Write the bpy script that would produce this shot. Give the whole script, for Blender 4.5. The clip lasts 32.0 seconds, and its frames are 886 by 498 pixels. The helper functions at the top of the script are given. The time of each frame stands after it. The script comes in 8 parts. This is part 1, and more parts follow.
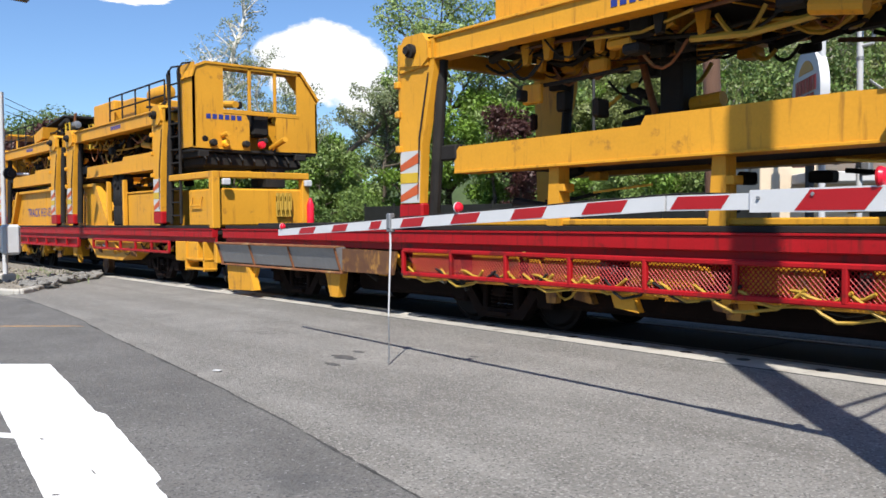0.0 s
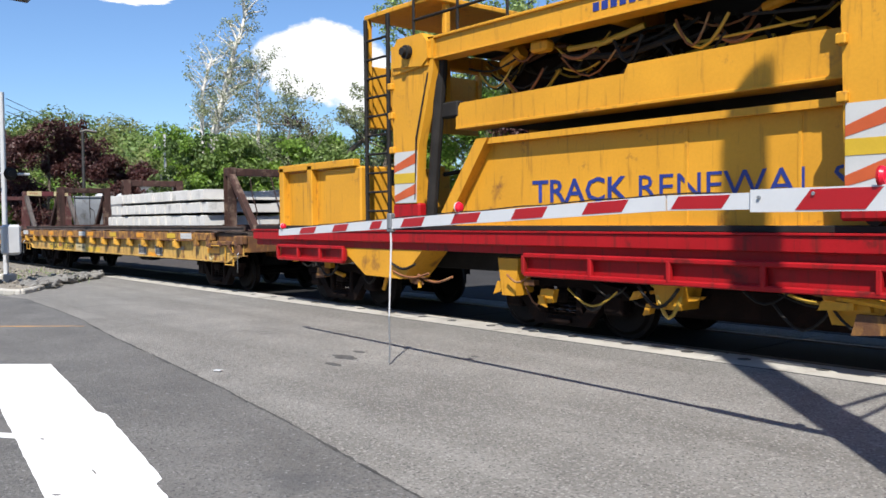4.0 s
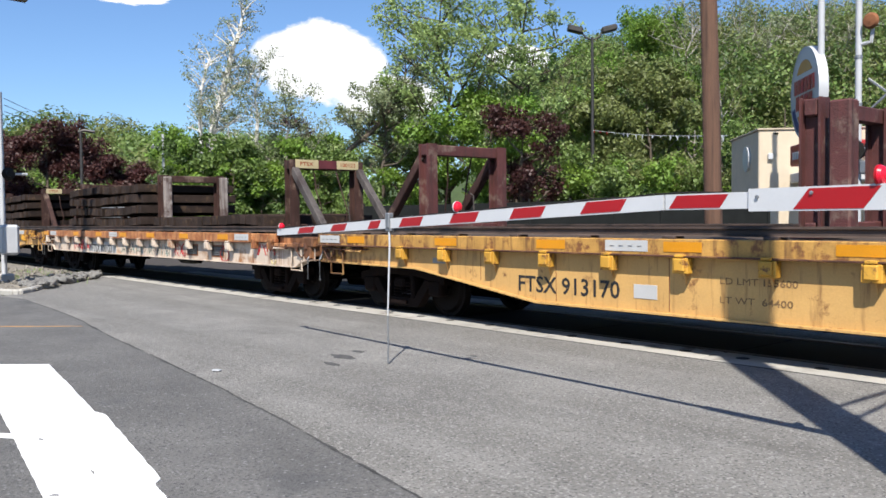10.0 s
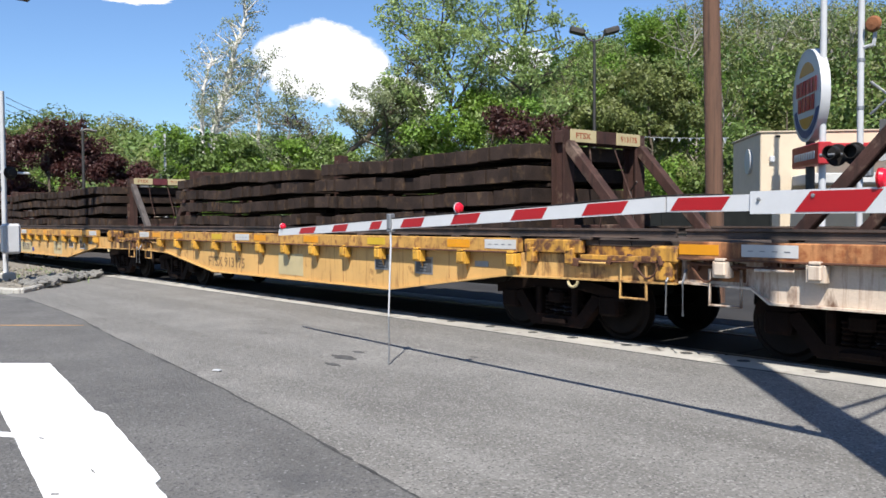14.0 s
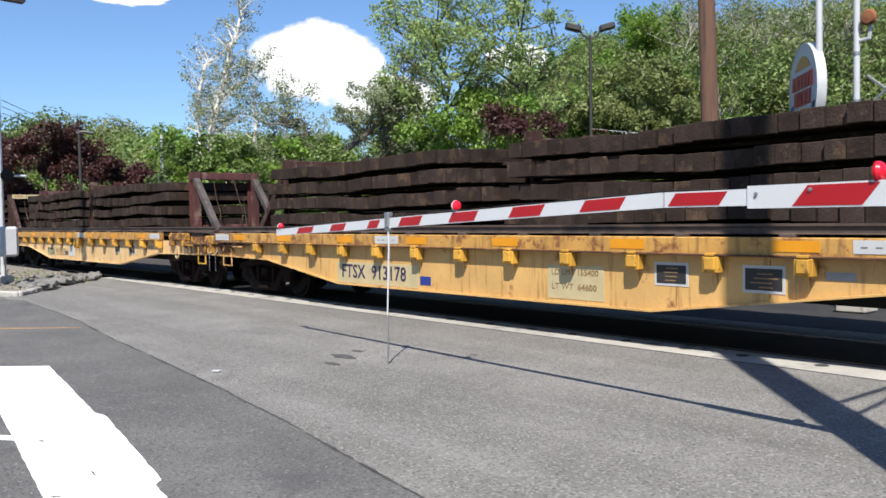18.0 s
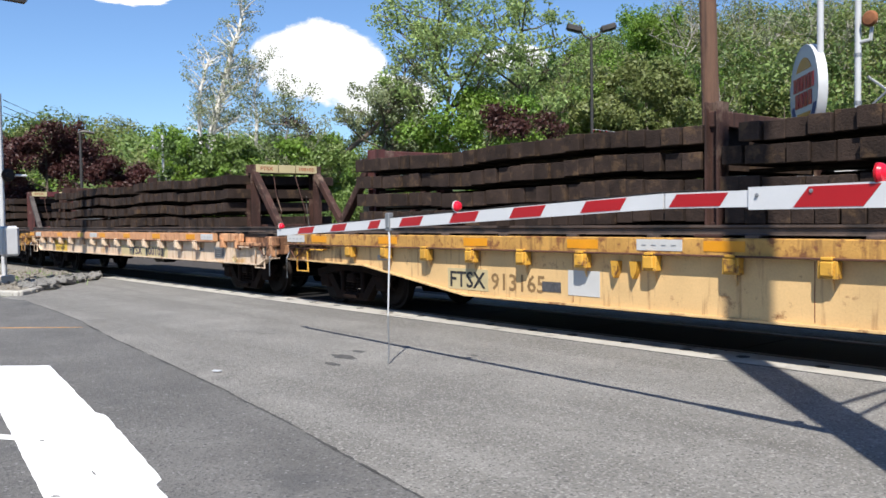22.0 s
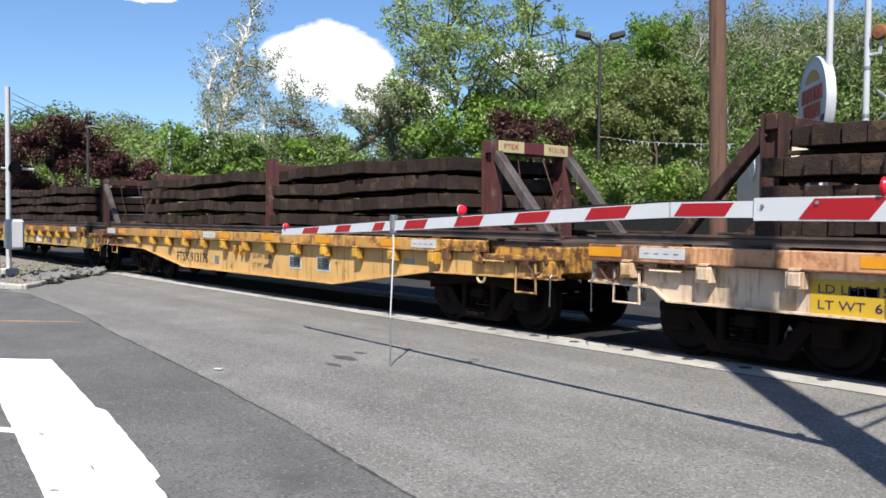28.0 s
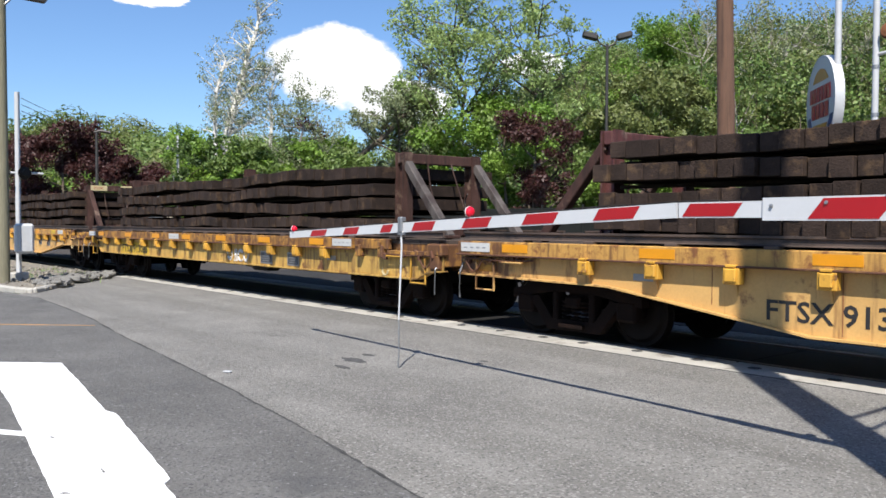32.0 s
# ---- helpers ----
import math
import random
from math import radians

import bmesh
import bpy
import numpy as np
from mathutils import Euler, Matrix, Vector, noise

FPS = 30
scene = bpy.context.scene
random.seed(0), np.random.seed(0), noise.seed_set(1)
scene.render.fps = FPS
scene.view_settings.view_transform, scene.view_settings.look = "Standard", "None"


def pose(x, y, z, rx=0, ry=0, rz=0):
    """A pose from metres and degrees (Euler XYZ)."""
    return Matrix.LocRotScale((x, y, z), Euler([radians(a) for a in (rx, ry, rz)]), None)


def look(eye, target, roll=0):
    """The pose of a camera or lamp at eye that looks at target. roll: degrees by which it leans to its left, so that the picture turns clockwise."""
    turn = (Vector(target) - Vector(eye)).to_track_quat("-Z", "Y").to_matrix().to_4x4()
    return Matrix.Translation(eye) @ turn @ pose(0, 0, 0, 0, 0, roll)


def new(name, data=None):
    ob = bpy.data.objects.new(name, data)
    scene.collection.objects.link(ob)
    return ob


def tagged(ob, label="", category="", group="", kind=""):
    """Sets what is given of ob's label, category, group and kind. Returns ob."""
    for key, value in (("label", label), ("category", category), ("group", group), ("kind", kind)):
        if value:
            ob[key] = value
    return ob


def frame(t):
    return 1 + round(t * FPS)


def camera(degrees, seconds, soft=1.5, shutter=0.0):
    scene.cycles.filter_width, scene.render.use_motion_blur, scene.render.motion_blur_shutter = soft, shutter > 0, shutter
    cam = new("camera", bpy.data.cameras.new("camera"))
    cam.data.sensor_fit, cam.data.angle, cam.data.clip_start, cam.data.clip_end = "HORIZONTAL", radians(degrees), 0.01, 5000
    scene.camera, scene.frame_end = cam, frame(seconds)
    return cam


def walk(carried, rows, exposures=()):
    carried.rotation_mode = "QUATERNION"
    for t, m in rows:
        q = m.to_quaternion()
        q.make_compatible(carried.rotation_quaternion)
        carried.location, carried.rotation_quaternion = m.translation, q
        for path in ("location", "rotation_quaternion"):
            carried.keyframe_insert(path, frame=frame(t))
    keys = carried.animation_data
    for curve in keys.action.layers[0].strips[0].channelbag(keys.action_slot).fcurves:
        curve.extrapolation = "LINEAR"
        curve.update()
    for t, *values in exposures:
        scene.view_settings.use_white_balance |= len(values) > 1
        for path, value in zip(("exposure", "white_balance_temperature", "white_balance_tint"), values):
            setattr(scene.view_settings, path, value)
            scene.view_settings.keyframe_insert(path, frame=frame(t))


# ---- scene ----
# The camera stands at the kerb, hand-held, and turns a little towards the end.
cam = camera(55.18, 32.0, soft=1.6)
EYE = (0.0, 0.0, 1.52)
walk(cam, [
    (0, pose(*EYE, 87.955, 0.519, 50.115)),
    (0.5, pose(*EYE, 87.94, 0.536, 50.09)),
    (1, pose(*EYE, 87.94, 0.697, 50.106)),
    (1.5, pose(*EYE, 87.961, 0.499, 50.138)),
    (2, pose(*EYE, 87.963, 0.495, 50.139)),
    (2.5, pose(*EYE, 87.967, 0.475, 50.153)),
    (3, pose(*EYE, 88.005, 0.31, 50.189)),
    (3.5, pose(*EYE, 87.958, 0.471, 50.174)),
    (5.5, pose(*EYE, 87.927, 0.668, 50.123)),
    (6, pose(*EYE, 87.868, 0.968, 50.052)),
    (6.5, pose(*EYE, 87.924, 0.654, 50.11)),
    (7, pose(*EYE, 87.922, 0.664, 50.084)),
    (7.5, pose(*EYE, 87.908, 0.687, 50.066)),
    (8, pose(*EYE, 87.901, 0.678, 50.038)),
    (8.5, pose(*EYE, 87.901, 0.729, 50.04)),
    (9, pose(*EYE, 87.947, 0.536, 50.076)),
    (9.5, pose(*EYE, 87.946, 0.534, 50.066)),
    (10, pose(*EYE, 87.914, 0.627, 50.047)),
    (10.5, pose(*EYE, 87.888, 0.775, 50.028)),
    (11, pose(*EYE, 87.875, 0.887, 50.028)),
    (11.5, pose(*EYE, 87.894, 0.84, 50.051)),
    (12, pose(*EYE, 87.913, 0.763, 50.066)),
    (12.5, pose(*EYE, 87.911, 0.709, 50.044)),
    (13, pose(*EYE, 87.913, 0.71, 50.054)),
    (13.5, pose(*EYE, 87.947, 0.536, 50.076)),
    (14, pose(*EYE, 87.983, 0.344, 50.137)),
    (14.5, pose(*EYE, 87.976, 0.358, 50.122)),
    (16.5, pose(*EYE, 87.902, 0.722, 50.046)),
    (17, pose(*EYE, 87.887, 0.859, 50.035)),
    (17.5, pose(*EYE, 87.867, 0.901, 50.018)),
    (18, pose(*EYE, 87.852, 0.991, 49.988)),
    (18.5, pose(*EYE, 87.877, 0.922, 49.996)),
    (19, pose(*EYE, 87.893, 0.82, 50.015)),
    (19.5, pose(*EYE, 87.887, 0.82, 50.031)),
    (20, pose(*EYE, 87.851, 0.993, 49.983)),
    (20.5, pose(*EYE, 87.872, 0.905, 50.001)),
    (21, pose(*EYE, 87.894, 0.791, 50.032)),
    (21.5, pose(*EYE, 87.896, 0.787, 50.051)),
    (22, pose(*EYE, 87.887, 0.863, 50.038)),
    (22.5, pose(*EYE, 87.894, 0.854, 50.05)),
    (23, pose(*EYE, 87.902, 0.825, 50.078)),
    (23.5, pose(*EYE, 87.934, 0.689, 50.102)),
    (24, pose(*EYE, 87.95, 0.538, 50.13)),
    (24.5, pose(*EYE, 87.993, 0.418, 50.143)),
    (25, pose(*EYE, 87.99, 0.279, 50.151)),
    (25.5, pose(*EYE, 87.983, 0.267, 50.115)),
    (27.5, pose(*EYE, 87.987, 0.166, 50.203)),
    (28, pose(*EYE, 88.122, -0.499, 50.351)),
    (28.5, pose(*EYE, 88.119, -0.232, 50.479)),
    (29, pose(*EYE, 87.921, 0.833, 50.296)),
    (29.5, pose(*EYE, 87.961, 0.539, 50.378)),
    (30, pose(*EYE, 88.044, 0.225, 50.41)),
    (30.5, pose(*EYE, 88.192, -0.426, 50.413)),
    (31, pose(*EYE, 88.433, -1.798, 50.79)),
    (31.5, pose(*EYE, 88.341, -1.216, 50.723)),
    (32, pose(*EYE, 88.238, -0.167, 50.878)),
])

# ---- light ----
world = bpy.data.worlds.new("world")
scene.world = world
world.use_nodes = True
wn = world.node_tree.nodes
sky = wn.new("ShaderNodeTexSky")
sky.sky_type = "NISHITA"
sky.sun_disc = False
sky.sun_elevation = radians(51.5)
sky.sun_rotation = radians(135)
sky.air_density, sky.dust_density, sky.ozone_density = 1.0, 0.4, 2.0
wn["Background"].inputs["Strength"].default_value = 0.076
tint = wn.new("ShaderNodeMix")
tint.data_type, tint.blend_type = "RGBA", "MULTIPLY"
tint.inputs["Factor"].default_value = 1.0
tint.inputs["B"].default_value = (0.81, 1.0, 1.26, 1)
world.node_tree.links.new(sky.outputs[0], tint.inputs["A"])
world.node_tree.links.new(tint.outputs["Result"], wn["Background"].inputs["Color"])
SUN = Vector((0.44, -0.44, 0.782))
sun_data = bpy.data.lights.new("sun", "SUN")
sun_data.energy, sun_data.angle, sun_data.color = 5.0, radians(0.53), (1.0, 0.95, 0.88)
sun = new("sun", sun_data)
sun.matrix_world = look(SUN * 100, (0, 0, 0))
scene.view_settings.exposure = 0.70


# ---- materials ----
def node_mat(name):
    m = bpy.data.materials.new(name)
    m.use_nodes = True
    return m, m.node_tree.nodes, m.node_tree.links, m.node_tree.nodes["Principled BSDF"]


def mat(name, color, rough=0.7, metal=0.0, vary=0.15, scale=4.0, bump=0.15, fine=60.0, stain=None, stain_amount=0.45,
        stretch=(1, 1, 1), stain_scale=1.5, per_object=0.0, spec=0.5, grain=0.7, dirt=None, dirt_amount=0.3, speck=None, drag=None, ends=None):
    """A surface with variation at two scales, stains of its own shape and fine relief."""
    m, n, k, b = node_mat(name)
    co = n.new("ShaderNodeTexCoord")
    mp = n.new("ShaderNodeMapping")
    mp.inputs["Scale"].default_value = stretch
    k.new(co.outputs["Object"], mp.inputs["Vector"])
    src = mp.outputs["Vector"]
    info = n.new("ShaderNodeObjectInfo")
    add = n.new("ShaderNodeVectorMath")
    add.operation = "MULTIPLY_ADD"
    k.new(info.outputs["Random"], add.inputs[0])
    add.inputs[1].default_value = (37.0, 53.0, 71.0)
    k.new(src, add.inputs[2])
    src = add.outputs[0]
    big = n.new("ShaderNodeTexNoise")
    big.inputs["Scale"].default_value = scale
    big.inputs["Detail"].default_value = 6
    k.new(src, big.inputs["Vector"])
    small = n.new("ShaderNodeTexNoise")
    small.inputs["Scale"].default_value = fine
    small.inputs["Detail"].default_value = 4
    k.new(src, small.inputs["Vector"])
    mix = n.new("ShaderNodeMix")
    mix.data_type = "RGBA"
    lo = [c * (1 - vary) for c in color]
    hi = [min(1, c * (1 + vary)) for c in color]
    mix.inputs["A"].default_value = (*lo, 1)
    mix.inputs["B"].default_value = (*hi, 1)
    avg = n.new("ShaderNodeMath")
    avg.operation = "MULTIPLY_ADD"
    k.new(big.outputs["Fac"], avg.inputs[0])
    avg.inputs[1].default_value = 1.6
    avg.inputs[2].default_value = -0.3 - grain * 0.5
    sm = n.new("ShaderNodeMath")
    sm.operation = "MULTIPLY_ADD"
    k.new(small.outputs["Fac"], sm.inputs[0])
    sm.inputs[1].default_value = grain
    k.new(avg.outputs[0], sm.inputs[2])
    k.new(sm.outputs[0], mix.inputs["Factor"])
    col = mix.outputs["Result"]
    if stain:
        st = n.new("ShaderNodeTexNoise")
        st.inputs["Scale"].default_value = stain_scale
        st.inputs["Detail"].default_value = 9
        st.inputs["Roughness"].default_value = 0.68
        k.new(src, st.inputs["Vector"])
        ramp = n.new("ShaderNodeValToRGB")
        ramp.color_ramp.elements[0].position = 0.62 - stain_amount * 0.30
        ramp.color_ramp.elements[1].position = 0.72 - stain_amount * 0.30
        k.new(st.outputs["Fac"], ramp.inputs["Fac"])
        mx = n.new("ShaderNodeMix")
        mx.data_type = "RGBA"
        k.new(ramp.outputs["Color"], mx.inputs["Factor"])
        k.new(col, mx.inputs["A"])
        mx.inputs["B"].default_value = (*stain, 1)
        col = mx.outputs["Result"]
    if dirt:
        # runs of dirt and rust that hang down from above
        dm = n.new("ShaderNodeMapping")
        dm.inputs["Scale"].default_value = (9.0, 9.0, 0.9)
        k.new(add.outputs[0], dm.inputs["Vector"])
        dn = n.new("ShaderNodeTexNoise")
        dn.inputs["Scale"].default_value = 1.3
        dn.inputs["Detail"].default_value = 7
        dn.inputs["Roughness"].default_value = 0.6
        k.new(dm.outputs["Vector"], dn.inputs["Vector"])
        dr = n.new("ShaderNodeMapRange")
        dr.inputs["From Min"].default_value = 0.60 - dirt_amount * 0.25
        dr.inputs["From Max"].default_value = 0.78 - dirt_amount * 0.20
        dr.inputs["To Max"].default_value = 0.8
        k.new(dn.outputs["Fac"], dr.inputs["Value"])
        dx = n.new("ShaderNodeMix")
        dx.data_type = "RGBA"
        k.new(dr.outputs["Result"], dx.inputs["Factor"])
        k.new(col, dx.inputs["A"])
        dx.inputs["B"].default_value = (*dirt, 1)
        col = dx.outputs["Result"]
    if ends:
        # rust that has eaten the paint towards both ends of a car; its dark also paints in the recessed web's shade
        sx = n.new("ShaderNodeSeparateXYZ")
        k.new(co.outputs["Object"], sx.inputs[0])
        ab = n.new("ShaderNodeMath")
        ab.operation = "ABSOLUTE"
        k.new(sx.outputs["X"], ab.inputs[0])
        er = n.new("ShaderNodeMapRange")
        er.inputs["From Min"].default_value = ends[1]
        er.inputs["From Max"].default_value = 8.2
        er.inputs["To Min"].default_value = 0.0
        er.inputs["To Max"].default_value = ends[2]
        k.new(ab.outputs[0], er.inputs["Value"])
        em_ = n.new("ShaderNodeMapping")
        em_.inputs["Scale"].default_value = (5.0, 5.0, 1.6)
        k.new(src, em_.inputs["Vector"])
        en = n.new("ShaderNodeTexNoise")
        en.inputs["Scale"].default_value = 1.0
        en.inputs["Detail"].default_value = 8
        en.inputs["Roughness"].default_value = 0.62
        k.new(em_.outputs["Vector"], en.inputs["Vector"])
        ea = n.new("ShaderNodeMath")
        ea.operation = "ADD"
        k.new(en.outputs["Fac"], ea.inputs[0])
        k.new(er.outputs["Result"], ea.inputs[1])
        ef = n.new("ShaderNodeMapRange")
        ef.inputs["From Min"].default_value = 0.66
        ef.inputs["From Max"].default_value = 0.80
        ef.inputs["To Max"].default_value = 0.9
        k.new(ea.outputs[0], ef.inputs["Value"])
        ex = n.new("ShaderNodeMix")
        ex.data_type = "RGBA"
        k.new(ef.outputs["Result"], ex.inputs["Factor"])
        k.new(col, ex.inputs["A"])
        ex.inputs["B"].default_value = (*ends[0], 1)
        col = ex.outputs["Result"]
    if drag:
        # long faint bands, as traffic and sweeping leave them
        gm = n.new("ShaderNodeMapping")
        gm.inputs["Scale"].default_value = (0.10, 1.3, 1.0)
        gm.inputs["Rotation"].default_value = (0, 0, 0.03)
        k.new(src, gm.inputs["Vector"])
        gn = n.new("ShaderNodeTexNoise")
        gn.inputs["Scale"].default_value = 1.0
        gn.inputs["Detail"].default_value = 5
        gn.inputs["Distortion"].default_value = 0.6
        k.new(gm.outputs["Vector"], gn.inputs["Vector"])
        gr = n.new("ShaderNodeMapRange")
        gr.inputs["From Min"].default_value = 0.42
        gr.inputs["From Max"].default_value = 0.68
        gr.inputs["To Max"].default_value = 0.75
        k.new(gn.outputs["Fac"], gr.inputs["Value"])
        gx = n.new("ShaderNodeMix")
        gx.data_type = "RGBA"
        k.new(gr.outputs["Result"], gx.inputs["Factor"])
        k.new(col, gx.inputs["A"])
        gx.inputs["B"].default_value = (*drag, 1)
        col = gx.outputs["Result"]
    if speck:
        # pale and dark stones in the surface, each a cell of its own
        vo = n.new("ShaderNodeTexVoronoi")
        vo.inputs["Scale"].default_value = speck[2]
        k.new(src, vo.inputs["Vector"])
        sp = n.new("ShaderNodeSeparateColor")
        k.new(vo.outputs["Color"], sp.inputs["Color"])
        for ch, lim, c2 in (("Red", speck[3], speck[0]), ("Green", 0.80, speck[1])):
            gt = n.new("ShaderNodeMapRange")
            gt.inputs["From Min"].default_value = lim
            gt.inputs["From Max"].default_value = 1.0
            k.new(sp.outputs[ch], gt.inputs["Value"])
            sx = n.new("ShaderNodeMix")
            sx.data_type = "RGBA"
            k.new(gt.outputs["Result"], sx.inputs["Factor"])
            k.new(col, sx.inputs["A"])
            sx.inputs["B"].default_value = (*c2, 1)
            col = sx.outputs["Result"]
    if per_object:
        hs = n.new("ShaderNodeHueSaturation")
        mr = n.new("ShaderNodeMapRange")
        mr.inputs["To Min"].default_value = 1 - per_object
        mr.inputs["To Max"].default_value = 1 + per_object
        k.new(info.outputs["Random"], mr.inputs["Value"])
        k.new(mr.outputs["Result"], hs.inputs["Value"])
        k.new(col, hs.inputs["Color"])
        col = hs.outputs["Color"]
    k.new(col, b.inputs["Base Color"])
    b.inputs["Metallic"].default_value = metal
    b.inputs["Specular IOR Level"].default_value = spec
    rr = n.new("ShaderNodeMapRange")
    rr.inputs["To Min"].default_value = max(0.05, rough - 0.12)
    rr.inputs["To Max"].default_value = min(1, rough + 0.12)
    k.new(big.outputs["Fac"], rr.inputs["Value"])
    k.new(rr.outputs["Result"], b.inputs["Roughness"])
    if bump:
        bp = n.new("ShaderNodeBump")
        bp.inputs["Strength"].default_value = bump
        bp.inputs["Distance"].default_value = 0.02
        k.new(small.outputs["Fac"], bp.inputs["Height"])
        k.new(bp.outputs["Normal"], b.inputs["Normal"])
    return m


def leaf_mat(name, color, vary=0.25):
    m, n, k, b = node_mat(name)
    geo = n.new("ShaderNodeNewGeometry")
    hs = n.new("ShaderNodeHueSaturation")
    hs.inputs["Color"].default_value = (*color, 1)
    mr = n.new("ShaderNodeMapRange")
    mr.inputs["To Min"].default_value = 1 - vary
    mr.inputs["To Max"].default_value = 1 + vary
    k.new(geo.outputs["Random Per Island"], mr.inputs["Value"])
    k.new(mr.outputs["Result"], hs.inputs["Value"])
    h = n.new("ShaderNodeMapRange")
    h.inputs["To Min"].default_value = 0.475
    h.inputs["To Max"].default_value = 0.525
    co = n.new("ShaderNodeTexCoord")
    no = n.new("ShaderNodeTexNoise")
    no.inputs["Scale"].default_value = 0.35
    k.new(co.outputs["Object"], no.inputs["Vector"])
    k.new(no.outputs["Fac"], h.inputs["Value"])
    k.new(h.outputs["Result"], hs.inputs["Hue"])
    k.new(hs.outputs["Color"], b.inputs["Base Color"])
    b.inputs["Roughness"].default_value = 0.55
    tr = n.new("ShaderNodeBsdfTranslucent")
    k.new(hs.outputs["Color"], tr.inputs["Color"])
    ms = n.new("ShaderNodeMixShader")
    ms.inputs["Fac"].default_value = 0.35
    k.new(b.outputs[0], ms.inputs[1])
    k.new(tr.outputs[0], ms.inputs[2])
    k.new(ms.outputs[0], n["Material Output"].inputs["Surface"])
    return m


M = {}
M["asphalt"] = mat("asphalt", (0.190, 0.183, 0.168), 0.92, vary=0.30, scale=1.1, bump=0.9, fine=48, grain=1.5, stain=(0.132, 0.126, 0.117), stain_amount=0.2, stain_scale=0.4, spec=0.3, drag=(0.128, 0.122, 0.110), speck=((0.296, 0.286, 0.267), (0.0799, 0.0771, 0.0735), 68.0, 0.74))
M["asphalt_new"] = mat("asphalt_new", (0.122, 0.118, 0.112), 0.9, vary=0.30, scale=1.2, bump=0.9, fine=52, grain=1.5, stain=(0.0891, 0.0877, 0.0863), stain_amount=0.2, stain_scale=0.5, spec=0.3, speck=((0.221, 0.218, 0.215), (0.0615, 0.0615, 0.0615), 64.0, 0.94))
# far asphalt: base colour darkened to paint in the shade seen under the cars
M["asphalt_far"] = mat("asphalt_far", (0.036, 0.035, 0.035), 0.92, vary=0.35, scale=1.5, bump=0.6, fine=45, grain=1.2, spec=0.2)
M["tar"] = mat("tar", (0.062, 0.061, 0.06), 0.9, vary=0.6, scale=9, fine=70, grain=1.6, bump=0.6, spec=0.2)
M["concrete"] = mat("concrete", (0.369, 0.351, 0.314), 0.9, vary=0.2, scale=2.5, bump=0.3, stain=(0.185, 0.166, 0.141), stain_amount=0.22, stain_scale=2.2, per_object=0.12)
M["white_paint"] = mat("white_paint", (0.80, 0.80, 0.78), 0.7, vary=0.06, scale=6, bump=0.3, fine=60, stain=(0.45, 0.45, 0.45), stain_amount=0.0, stain_scale=14)
M["orange_line"] = mat("orange_line", (0.381, 0.209, 0.0735), 0.8, vary=0.2)
M["gravel"] = mat("gravel", (0.185, 0.166, 0.135), 0.95, vary=0.5, scale=9, bump=0.8, fine=40)
M["ballast"] = mat("ballast", (0.0615, 0.0554, 0.0523), 0.95, vary=0.5, scale=8, bump=0.9, fine=30, spec=0.18)
M["grass"] = mat("grass", (0.0431, 0.0677, 0.0185), 0.9, vary=0.5, scale=2, bump=0.6, fine=30)
M["rail"] = mat("rail", (0.0983, 0.0735, 0.0615), 0.5, 0.8, vary=0.3)
M["rubber"] = mat("rubber", (0.0135, 0.0129, 0.0129), 0.85, vary=0.4, scale=3, spec=0.18)
M["machine_yellow"] = mat("machine_yellow", (0.55, 0.262, 0.021), 0.5, vary=0.14, scale=1.2, bump=0.08, fine=30, stain=(0.221, 0.0983, 0.0246), stain_amount=0.05, stain_scale=2.0, spec=0.25, dirt=(0.221, 0.0983, 0.0185), dirt_amount=0.16)
M["machine_red"] = mat("machine_red", (0.30, 0.006, 0.009), 0.5, vary=0.2, scale=1.5, bump=0.06, fine=30, stain=(0.0983, 0.00983, 0.00863), stain_amount=0.16, stain_scale=2.0, spec=0.22, dirt=(0.0926, 0.0123, 0.00919), dirt_amount=0.3)
M["car_yellow"] = mat("car_yellow", (0.53, 0.315, 0.105), 0.6, vary=0.18, scale=1.6, bump=0.1, fine=40, stain=(0.16, 0.0615, 0.0216), stain_amount=0.08, stain_scale=3.0, dirt=(0.166, 0.0735, 0.0246), dirt_amount=0.17, ends=((0.085, 0.034, 0.014), 5.2, 0.27))
M["car_faded"] = mat("car_faded", (0.58, 0.385, 0.175), 0.6, vary=0.18, scale=1.6, bump=0.1, fine=40, stain=(0.16, 0.0615, 0.0216), stain_amount=0.08, stain_scale=3.0, dirt=(0.166, 0.0735, 0.0246), dirt_amount=0.17, ends=((0.085, 0.034, 0.014), 5.2, 0.27))
M["car_ochre"] = mat("car_ochre", (0.47, 0.29, 0.07), 0.6, vary=0.25, scale=2.2, bump=0.12, fine=40, stain=(0.123, 0.0492, 0.0185), stain_amount=0.25, stain_scale=3.0, dirt=(0.105, 0.0462, 0.0185), dirt_amount=0.52, ends=((0.085, 0.034, 0.014), 5.2, 0.16))
M["car_tan"] = mat("car_tan", (0.55, 0.455, 0.36), 0.65, vary=0.18, scale=1.8, bump=0.12, fine=40, stain=(0.308, 0.148, 0.0615), stain_amount=0.2, stain_scale=1.6, dirt=(0.185, 0.0677, 0.0276), dirt_amount=0.36, ends=((0.085, 0.034, 0.014), 5.2, 0.16))
M["band_yellow"] = mat("band_yellow", (0.45, 0.245, 0.058), 0.65, vary=0.28, scale=3.5, bump=0.2, fine=40, stain=(0.19, 0.075, 0.024), stain_amount=0.36, stain_scale=6.0, dirt=(0.105, 0.0431, 0.0185), dirt_amount=0.36, ends=((0.085, 0.034, 0.014), 5.0, 0.29))
M["band_faded"] = M["band_yellow"]
